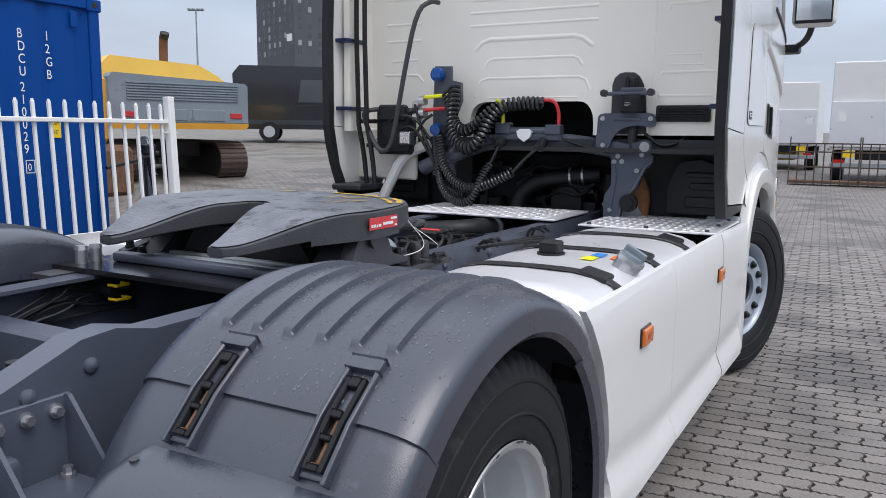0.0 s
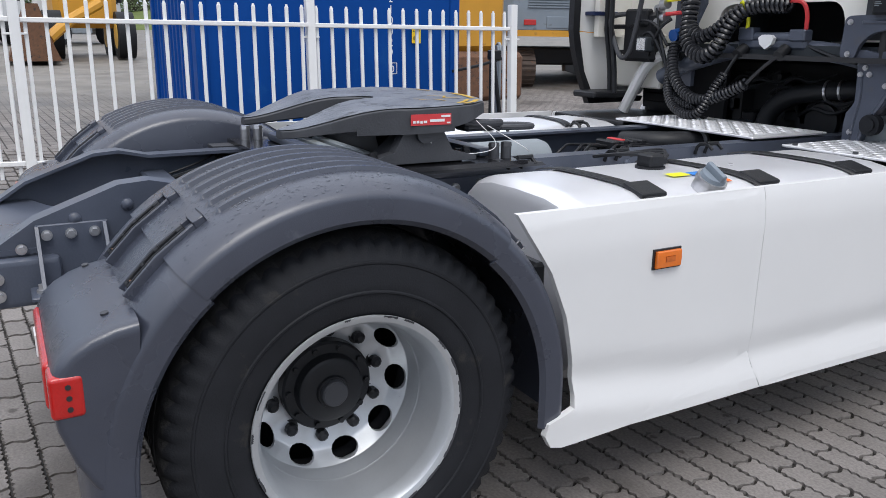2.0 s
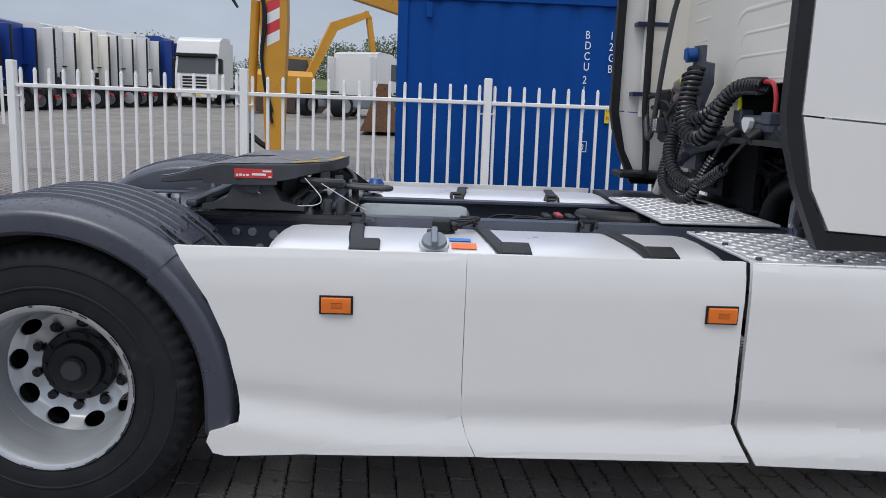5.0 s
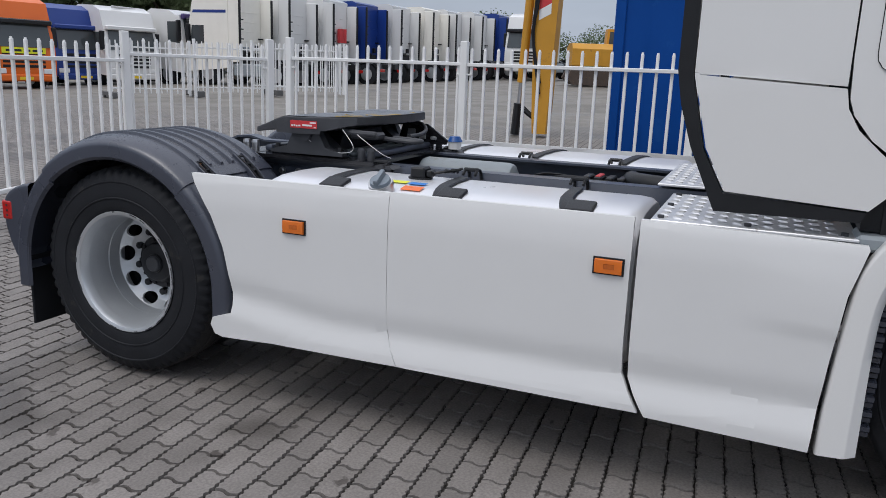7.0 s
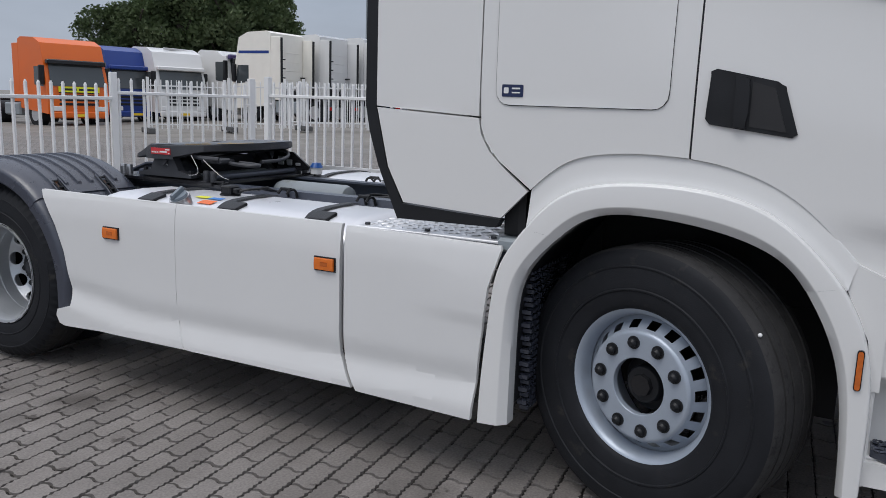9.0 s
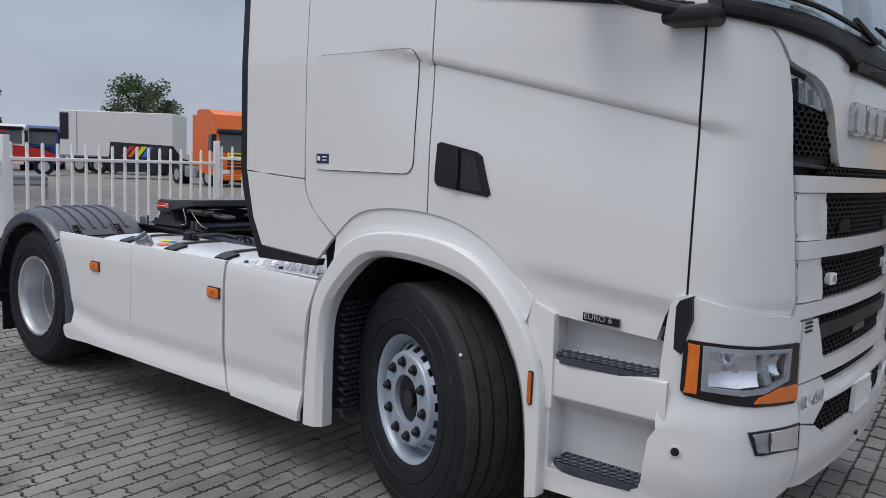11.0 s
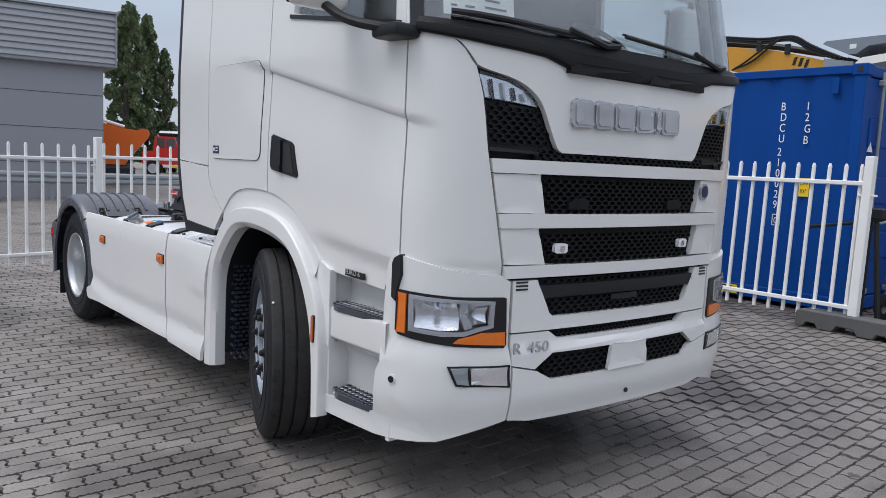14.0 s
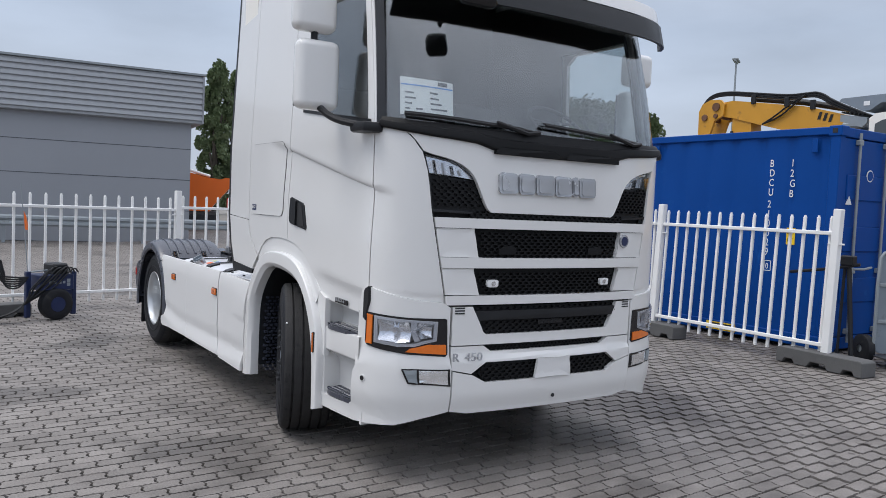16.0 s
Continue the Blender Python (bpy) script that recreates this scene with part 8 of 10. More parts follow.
FRONT = [(-4.66, 4.42), (-4.66, 2.04), (-4.70, -0.53), (-4.93, -3.03)]
for k in range(3):
    fence_panel(FRONT[k], FRONT[k + 1], k == 0, True, lean=2.6 if k == 0 else 0.5)
for x, y in FRONT[:2]:
    fence_foot(x + 0.02, y, 86)
REAR = [(-5.05, -3.42), (-3.30, -4.20), (0.07, -3.30), (4.0, -2.45)]
fence_panel(REAR[0], REAR[1], True, True)
fence_panel(REAR[1], REAR[2], False, True, gap=0.195)
fence_panel(REAR[2], REAR[3], False, True, gap=0.195)
for k in range(3):
    x0, y0 = -14.2 - 2.0 * k, -15.3 + 1.5 * k
    fence_panel((x0, y0), (x0 - 1.9, y0 + 1.4), True, True, group="far fence")
    fence_foot(x0, y0, 60)
fence_panel((-20.2, -10.8), (-18.6, -13.4), True, True, group="far fence")

# ---- blue ten-foot container ----
CX1, CX0, CY0, CY1, CZ0, CZ1 = -5.29, -7.73, 1.05, 4.06, 0.19, 2.79
cont = thing("shipping_container", "blue ten-foot steel shipping container with white codes", "container", m=pose((CX0 + CX1) / 2, (CY0 + CY1) / 2, 0))
cont_m = Matrix.Translation((-(CX0 + CX1) / 2, -(CY0 + CY1) / 2, 0))


def cpart(name, bm, material, parent=cont, label=""):
    bmesh.ops.transform(bm, matrix=cont_m, verts=bm.verts)
    return part(name, bm, material, parent, label)


def corrugated(a0, a1, pitch, depth, flat):
    """Outline points (along, depth) of a trapezoid sheet."""
    pts = []
    n = max(1, round((a1 - a0) / pitch))
    p = (a1 - a0) / n
    for k in range(n):
        a = a0 + k * p
        pts += [(a, 0), (a + p * flat, 0), (a + p * (flat + 0.13), -depth), (a + p * (1 - 0.13), -depth)]
    return pts + [(a1, 0)]


bm = B()
loft(bm, [[(CX1 - 0.03 + d, y, z) for y, d in corrugated(CY0 + 0.12, CY1 - 0.12, 0.42, 0.022, 0.52)] for z in (CZ0 + 0.14, CZ1 - 0.09)])
cpart("side_wall", bm, "container")
bm = B()
loft(bm, [[(x, CY0 + 0.03 - d, z) for x, d in corrugated(CX0 + 0.12, CX1 - 0.12, 0.20, 0.040, 0.35)] for z in (CZ0 + 0.14, CZ1 - 0.09)])
cpart("end_wall", bm, "container")
bm = B()
box(bm, CX0 + 0.02, CX0 + 0.06, CY0 + 0.1, CY1 - 0.1, CZ0 + 0.1, CZ1 - 0.08)
cpart("far_wall", bm, "container")
bm = B()
box(bm, CX0 + 0.05, CX1 - 0.05, CY0 + 0.05, CY1 - 0.05, CZ1 - 0.05, CZ1 - 0.02)
cpart("roof", bm, "container")
for x in (CX0 + 0.06, CX1 - 0.06):
    for y in (CY0 + 0.06, CY1 - 0.06):
        bm = B()
        box(bm, x - 0.06, x + 0.06, y - 0.06, y + 0.06, CZ0 + 0.1, CZ1 - 0.1, 0.01)
        cpart("corner_post", bm, "container")
        for z in (CZ0, CZ1 - 0.12):
            bm = B()
            box(bm, x - 0.085, x + 0.075, y - 0.08, y + 0.08, z, z + 0.12, 0.01)
            cc = cpart("corner_casting", bm, "container")
            bm = B()
            box(bm, x + 0.0755, x + 0.078, y - 0.03, y + 0.03, z + 0.035, z + 0.09, 0.001)
            cpart("casting_slot", bm, "dark", cc)
for x in (CX0 + 0.05, CX1 - 0.05):
    for z0, z1 in ((CZ0 + 0.02, CZ0 + 0.16), (CZ1 - 0.10, CZ1 - 0.01)):
        bm = B()
        box(bm, x - 0.045, x + 0.045, CY0 + 0.1, CY1 - 0.1, z0, z1, 0.008)
        cpart("side_rail", bm, "container")
for y in (CY0 + 0.05, CY1 - 0.05):
    for z0, z1 in ((CZ0 + 0.02, CZ0 + 0.16), (CZ1 - 0.12, CZ1 - 0.01)):
        bm = B()
        box(bm, CX0 + 0.1, CX1 - 0.1, y - 0.04, y + 0.04, z0, z1, 0.008)
        cpart("end_rail", bm, "container")
for k in range(2):
    bm = B()
    x0 = CX0 + 0.13 + k * 1.10
    box(bm, x0, x0 + 1.08, CY1 - 0.06, CY1 - 0.02, CZ0 + 0.17, CZ1 - 0.13, 0.01)
    dr = cpart("container_door", bm, "container")
    for z in (0.75, 1.35, 1.95):
        bm = B()
        box(bm, x0 + 0.08, x0 + 1.0, CY1 - 0.025, CY1 - 0.008, z, z + 0.30, 0.012)
        cpart("door_panel", bm, "container", dr)
    for u in (0.22, 0.82):
        bm = B()
        cyl(bm, (x0 + u, CY1 + 0.02, CZ0 + 0.1), (x0 + u, CY1 + 0.02, CZ1 - 0.06), 0.017, seg=10)
        cpart("lock_rod", bm, "greypaint", dr)
        for z in (CZ0 + 0.2, 1.1, CZ1 - 0.2):
            bm = B()
            box(bm, x0 + u - 0.04, x0 + u + 0.04, CY1 - 0.02, CY1 + 0.04, z, z + 0.06, 0.006)
            cpart("rod_guide", bm, "greypaint", dr)
    bm = B()
    tube(bm, [(x0 + 0.82, CY1 + 0.03, 1.15), (x0 + 0.6, CY1 + 0.045, 1.15), (x0 + 0.45, CY1 + 0.05, 1.17)], 0.014, 8)
    cpart("lock_handle", bm, "greypaint", dr)
bm = B()
py(bm, [(-5.62, 1.90), (-5.50, 1.90), (-5.56, 2.0)], CY1 - 0.015, CY1 - 0.005)
cpart("warning_triangle", bm, "whitelabel", cont, "white warning triangle")
bm = B()
cyl(bm, (-5.98, CY1 - 0.012, 2.25), (-5.98, CY1 - 0.004, 2.25), 0.07, seg=24)
cpart("round_sticker", bm, "whitelabel")
bm = B()
cyl(bm, (-5.98, CY1 - 0.006, 2.25), (-5.98, CY1 - 0.001, 2.25), 0.058, seg=24)
cpart("round_sticker", bm, "container")
bm = B()
box(bm, CX1 - 0.028, CX1 - 0.022, 3.455, 3.565, 1.40, 1.60)
yl = cpart("height_label", bm, "yellow", cont, "yellow height label")
bm = B()
box(bm, CX1 - 0.004, CX1 + 0.001, 2.40, 2.84, CZ0 + 0.04, CZ0 + 0.14)
yl = cpart("safety_label", bm, "yellow", cont, "yellow label on the bottom rail")
bm = B()
box(bm, CX1 + 0.001, CX1 + 0.003, 2.46, 2.78, 0.288, 0.316)
cpart("label_bar", bm, "dark", yl)
low_label = yl
for y in (CY0 + 0.35, CY1 - 0.30):
    bm = B()
    box(bm, CX1 - 0.01, CX1 + 0.005, y - 0.035, y + 0.035, CZ1 - 0.30, CZ1 - 0.14, 0.004)
    cpart("lashing_plate", bm, "container")
# code letters stacked downwards
face = Matrix(((0, 0, 1, 0), (1, 0, 0, 0), (0, 1, 0, 0), (0, 0, 0, 1)))
for word, y, z in (("2,6m", 3.463, 1.525), ("8'6\"", 3.470, 1.435)):
    text_part("label_text", word, 0.062, cont_m @ Matrix.Translation((CX1 - 0.0205, y, z)) @ face, "dark", cont, 0.0006, 1.0, "", 0.72)
text_part("label_text", "FOR 10' ONLY", 0.046, cont_m @ Matrix.Translation((CX1 + 0.0022, 2.425, 0.240)) @ face, "dark", low_label, 0.0006, 1.0, "", 1.12)
for k, ch in enumerate("BDCU210029"):
    text_part("code_letter", ch, 0.125, cont_m @ Matrix.Translation((CX1 - 0.0285, 3.17, 2.335 - 0.117 * k - (0.03 if k > 3 else 0))) @ face, "whitelabel", cont, 0.001, 1.0, "", 0.80)
text_part("code_letter", "0", 0.10, cont_m @ Matrix.Translation((CX1 - 0.0285, 3.195, 1.085)) @ face, "whitelabel", cont, 0.001, 1.0, "", 0.8)
bm = B()
for y0, y1, z0, z1 in ((3.175, 3.27, 1.06, 1.068), (3.175, 3.27, 1.18, 1.188), (3.175, 3.183, 1.06, 1.188), (3.262, 3.27, 1.06, 1.188)):
    box(bm, CX1 - 0.029, CX1 - 0.0265, y0, y1, z0, z1)
cpart("check_frame", bm, "whitelabel")
for k, ch in enumerate("12GB"):
    text_part("code_letter", ch, 0.125, cont_m @ Matrix.Translation((CX1 - 0.0285, 3.45, 2.335 - 0.122 * k)) @ face, "whitelabel", cont, 0.001, 1.0, "", 0.80)


# ---- machines and vehicles ----
def wheel_simple(bm_t, bm_r, x, y, z, r, w):
    cyl(bm_t, (x - w / 2, y, z), (x + w / 2, y, z), r, seg=20)
    cyl(bm_r, (x - w / 2 - 0.01, y, z), (x + w / 2 + 0.01, y, z), r * 0.58, seg=16)


def crawler(m, label, body_mat, boom=None):
    """A tracked excavator seen mostly from behind: tracks, hood, cab."""
    th = thing("crawler_excavator", label, "excavator", m=m)
    for x in (-1.15, 1.15):
        bm = B()
        pts = []
        for k in range(13):
            a = radians(90 + 180 * k / 12)
            pts.append((-1.75 + 0.46 * math.cos(a), 0.48 + 0.46 * math.sin(a)))
        for k in range(13):
            a = radians(-90 + 180 * k / 12)
            pts.append((1.75 + 0.46 * math.cos(a), 0.48 + 0.46 * math.sin(a)))
        px(bm, pts, x - 0.22, x + 0.22)
        tr = part("track_frame", bm, "dark", th)
        bm = B()
        ln = 0
        full = pts + [pts[0]]
        for (ya, za), (yb, zb) in zip(full[:-1], full[1:]):
            L = math.hypot(yb - ya, zb - za)
            n = max(1, round(L / 0.16))
            for j in range(n):
                f = (j + 0.5) / n
                y, z = ya + (yb - ya) * f, za + (zb - za) * f
                t = math.atan2(zb - za, yb - ya)
                mm = Matrix.Translation((x, y, z)) @ Matrix.Rotation(t, 4, "X")
                box(bm, -0.30, 0.30, -0.062, 0.062, -0.03, 0.03, 0, mm)
                box(bm, -0.30, 0.30, -0.05, -0.03, 0.0, -0.055, 0, mm)
        tagged(part("track_belt", bm, "track", tr, "dull rusty track shoes"), kind="stuff")
    bm = B()
    box(bm, -0.8, 0.8, -1.2, 1.4, 0.55, 1.0, 0.05)
    part("undercarriage", bm, "dark", th)
    bm = B()
    py(bm, [(-1.42, 1.36), (-1.36, 1.28), (1.36, 1.28), (1.42, 1.36), (1.42, 1.43), (-1.42, 1.43)], -2.39, 1.3)
    part("turntable_skirt", bevel_all(bm, 0.03), body_mat, th)
    bm = B()
    py(bm, [(-1.42, 1.44), (1.42, 1.44), (1.42, 2.36), (1.36, 2.42), (-1.34, 2.56), (-1.42, 2.46)], -2.38, -1.2)
    hood_ = part("engine_hood", bevel_all(bm, 0.04), "hoodgrey", th, "dusty grey engine hood with louvres")
    for k in range(7):
        bm = B()
        box(bm, -1.1, 1.2, -2.405, -2.37, 1.96 + 0.062 * k, 1.992 + 0.062 * k, 0.004)
        part("louvre", bm, "hoodgrey", hood_)
    for x in (-1.05, 1.15):
        bm = B()
        box(bm, x - 0.13, x + 0.13, -2.40, -2.37, 1.55, 1.68, 0.01)
        part("tail_light", bm, "red", hood_)
    for x0, x1 in ((-0.7, 0.1), (0.2, 0.9)):
        bm = B()
        box(bm, x0, x1, -2.395, -2.37, 1.48, 1.76, 0.012)
        part("hood_panel", bm, "hoodgrey", hood_)
    bm = B()
    py(bm, [(-1.40, 2.45), (1.2, 2.40), (0.95, 2.62), (0.55, 2.86), (-1.25, 2.98), (-1.40, 2.80)], -1.9, 0.6)
    part("upper_hood", bevel_all(bm, 0.15, 4), "yellowbright", th, "yellow upper hood")
    bm = B()
    box(bm, -1.42, 1.40, -1.19, 1.2, 1.44, 2.45, 0.05)
    part("machine_body", bm, "yellowbright", th)
    bm = B()
    tube(bm, [(-0.05, -1.5, 2.4), (-0.05, -1.5, 3.42), (-0.05, -1.62, 3.60)], 0.09, 12, 2)
    ex = part("exhaust_stack", bm, "rust", th, "brown exhaust stack")
    bm = B()
    tube(bm, [(-0.05, -1.56, 3.50), (-0.05, -1.64, 3.615)], 0.095, 12)
    part("stack_mouth", bm, "dark", ex)
    bm = B()
    box(bm, -0.62, -0.5, -1.6, -1.5, 2.62, 2.74, 0.02)
    part("work_light", bm, "black", th)
    bm = B()
    box(bm, -1.4, -0.55, 0.1, 1.5, 1.6, 3.0, 0.08)
    part("operator_cab", bm, "gloss", th)
    return th


crawler(pose(-12.8, 10.95, ground_z(-12.8, 10.95) - 0.12, 0, 0, 67) @ Matrix.Diagonal((0.99, 0.99, 0.84, 1)), "yellow and grey crawler excavator with rusty tracks", "yellowpaint")

# second excavator behind the container: body, boom over it, stick hanging down
ex2 = thing("boom_excavator", "yellow excavator with lowered boom and striped stick", "excavator", m=pose(-11.0, 0.0, ground_z(-11.0)))
bm = B()
box(bm, -1.4, 1.4, 4.2, 8.0, 0.0, 0.9, 0.1)
part("undercarriage", bm, "rust", ex2)
bm = B()
box(bm, -1.3, 1.3, 4.4, 7.6, 0.9, 2.1, 0.1)
part("machine_body", bm, "yellowpaint", ex2)
bm = B()
prof = [(4.6, 2.1), (4.9, 2.5), (2.2, 3.20), (0.70, 3.64), (0.10, 3.80), (-1.50, 4.04), (-1.72, 4.02), (-1.80, 3.90), (-1.72, 3.72), (-1.50, 3.68), (-0.92, 3.52), (0.0, 3.28), (1.0, 3.0), (2.2, 2.6)]
px(bm, prof, -0.2, 0.2)
boom_ob = part("boom", bevel_all(bm, 0.03), "yellowpaint", ex2, "yellow excavator boom")
for k in range(3):
    bm = B()
    tube(bm, [(0.22 + 0.03 * k, 1.6, 3.45), (0.24, 0.75, 3.72 + 0.05 * k), (0.24, 0.45, 3.95 + 0.04 * k), (0.2, 0.15, 3.98 + 0.03 * k), (0.2, -0.2, 3.95 + 0.04 * k), (0.16, -1.0, 4.09 + 0.03 * k), (0.15, -1.7, 4.19 + 0.03 * k), (0.16, -2.10, 4.15 + 0.03 * k), (0.2, -2.24 - 0.03 * k, 3.95), (0.2, -2.22 - 0.03 * k, 3.55), (0.2, -1.9, 3.0)], 0.022, 6, 2)
    part("hydraulic_hose", bm, "black", boom_ob)
for k in range(2):
    bm = B()
    tube(bm, [(0.24, 0.15, 4.0), (0.25, -0.05 - 0.1 * k, 3.86), (0.25, -0.35 - 0.15 * k, 3.62), (0.24, -0.75, 3.50)], 0.018, 6, 2)
    part("hydraulic_hose", bm, "black", boom_ob)
bm = B()
tube(bm, [(0.0, 0.9, 3.70), (0.0, 0.0, 3.90), (0.0, -1.1, 4.06)], 0.06, 10)
part("cylinder", bm, "black", boom_ob)
for y, z in ((0.30, 3.72), (-0.25, 3.82), (-1.0, 3.93)):
    bm = B()
    box(bm, 0.19, 0.235, y - 0.05, y + 0.05, z, z + 0.18, 0.006)
    part("hose_clamp", bm, "black", boom_ob)
for k in range(3):
    bm = B()
    loft(bm, [[(0.206, 0.40 + 0.11 * k, 3.52 - 0.03 * k), (0.206, 0.46 + 0.11 * k, 3.52 - 0.03 * k)], [(0.206, 0.44 + 0.11 * k, 3.66 - 0.03 * k), (0.206, 0.50 + 0.11 * k, 3.66 - 0.03 * k)]])
    part("boom_mark", bm, "black", boom_ob)
# knuckle: two cheek plates with a pin, and the stub of the stick's head
for x0, x1 in ((-0.26, -0.2), (0.2, 0.26)):
    bm = B()
    px(bm, [(-2.30, 3.30), (-2.31, 3.86), (-2.22, 4.02), (-2.02, 4.09), (-1.78, 4.08), (-1.66, 3.98), (-1.68, 3.74), (-1.90, 3.64), (-2.02, 3.30)], x0, x1)
    kn = part("knuckle_plate", bevel_all(bm, 0.012), "yellowpaint", boom_ob)
boom_ob.location.z = -0.20
# operator cab beside the boom: white frame, dark panes, grey roof guard
bm = B()
px(bm, [(2.02, 1.0), (3.75, 1.0), (3.75, 3.10), (3.60, 3.24), (2.60, 3.24), (2.12, 3.19), (2.03, 3.12)], 0.45, 1.38)
xc_ = part("operator_cab", bevel_all(bm, 0.05, 2), "cabback", ex2, "cream operator cab with dark panes")
bm = B()
px(bm, [(2.12, 1.9), (3.62, 1.9), (3.62, 3.06), (2.62, 3.12), (2.25, 3.08), (2.13, 3.02)], 0.44, 1.392)
part("cab_pane", bm, "pane", xc_)
bm = B()
px(bm, [(1.50, 3.44), (1.55, 3.48), (2.20, 3.495), (3.70, 3.52), (3.70, 3.36), (3.1, 3.30), (2.79, 3.29), (2.50, 3.38), (2.21, 3.36), (2.04, 3.25), (1.92, 3.245)], 0.40, 1.40)
gd_ = part("roof_guard", bevel_all(bm, 0.015), "hoodgrey", xc_, "grey roof guard")
bm = B()
box(bm, 1.402, 1.406, 1.93, 2.03, 3.33, 3.40)
part("guard_label", bm, "whitelabel", gd_)
for k in range(6):
    bm = B()
    tube(bm, [(0.45, 1.56 + 0.07 * k, 3.25 - 0.012 * k), (1.38, 1.56 + 0.07 * k, 3.25 - 0.012 * k)], 0.016, 6)
    part("guard_bar", bm, "black", gd_)
bm = B()
px(bm, [(1.52, 3.22), (1.98, 3.14), (1.98, 3.06), (1.90, 2.98), (1.52, 3.10)], 1.30, 1.36)
part("guard_bracket", bm, "greypaint", gd_)
for y, z, r in ((-1.86, 3.93, 0.09), (-2.14, 3.72, 0.07), (-1.86, 3.74, 0.05)):
    bm = B()
    cyl(bm, (-0.28, y, z), (0.29, y, z), r, seg=16)
    part("pin", bm, "rust", kn)
bm = B()
loft(bm, [[(-0.17, -1.28 - w, z), (0.17, -1.28 - w, z), (0.17, -1.28 + w, z), (-0.17, -1.28 + w, z)] for z, w in ((0.05, 0.13), (0.5, 0.16), (1.6, 0.20), (2.6, 0.24), (3.75, 0.22))], closed=True, caps=True)
stick = part("stick", bevel_all(bm, 0.02), "yellowpaint", ex2, "yellow dipper stick")
for k in range(4):
    bm = B()
    z = 2.15 + 0.19 * k
    loft(bm, [[(0.175, -1.40, z), (0.175, -1.40, z + 0.19)], [(0.175, -1.17, z + 0.12), (0.175, -1.17, z + 0.31)]])
    part("warning_stripe", bm, "redlabel" if k % 2 else "whitelabel", stick)
bm = B()
tube(bm, [(0.0, -1.62, 2.95), (0.0, -1.72, 1.0)], 0.085, 12)
cy_ = part("bucket_cylinder", bm, "yellowpaint", ex2)
bm = B()
tube(bm, [(0.0, -1.72, 1.0), (0.0, -1.74, 0.55)], 0.05, 10)
part("cylinder_rod", bm, "steel", cy_)
bm = B()
tube(bm, [(0.0, -1.28, 0.25), (0.0, -1.55, 0.42), (0.0, -1.76, 0.60)], 0.055, 8)
tube(bm, [(0.0, -1.76, 0.60), (0.0, -1.80, 0.0)], 0.085, 8)
part("linkage", bm, "black", ex2)
for k in range(2):
    bm = B()
    tube(bm, [(0.19, -1.5, 3.2), (0.24, -1.42 + 0.05 * k, 2.6), (0.2, -1.52, 1.9), (0.2, -1.30, 1.0 - 0.2 * k)], 0.028, 6, 2)
    part("hydraulic_hose", bm, "black", stick)


bm = B()
box(bm, -0.9, 0.5, 1.3, 3.2, 1.9, 3.08, 0.08)
oc_ = part("operator_cab", bm, "hoodgrey", ex2, "grey operator cab")
bm = B()
box(bm, 0.5, 0.51, 1.45, 2.9, 2.45, 2.96, 0.004)
part("cab_window", bm, "pane", oc_)
bm = B()
box(bm, -1.0, 0.6, 1.1, 3.3, 3.08, 3.18, 0.03)
part("cab_roof", bm, "greypaint", oc_)


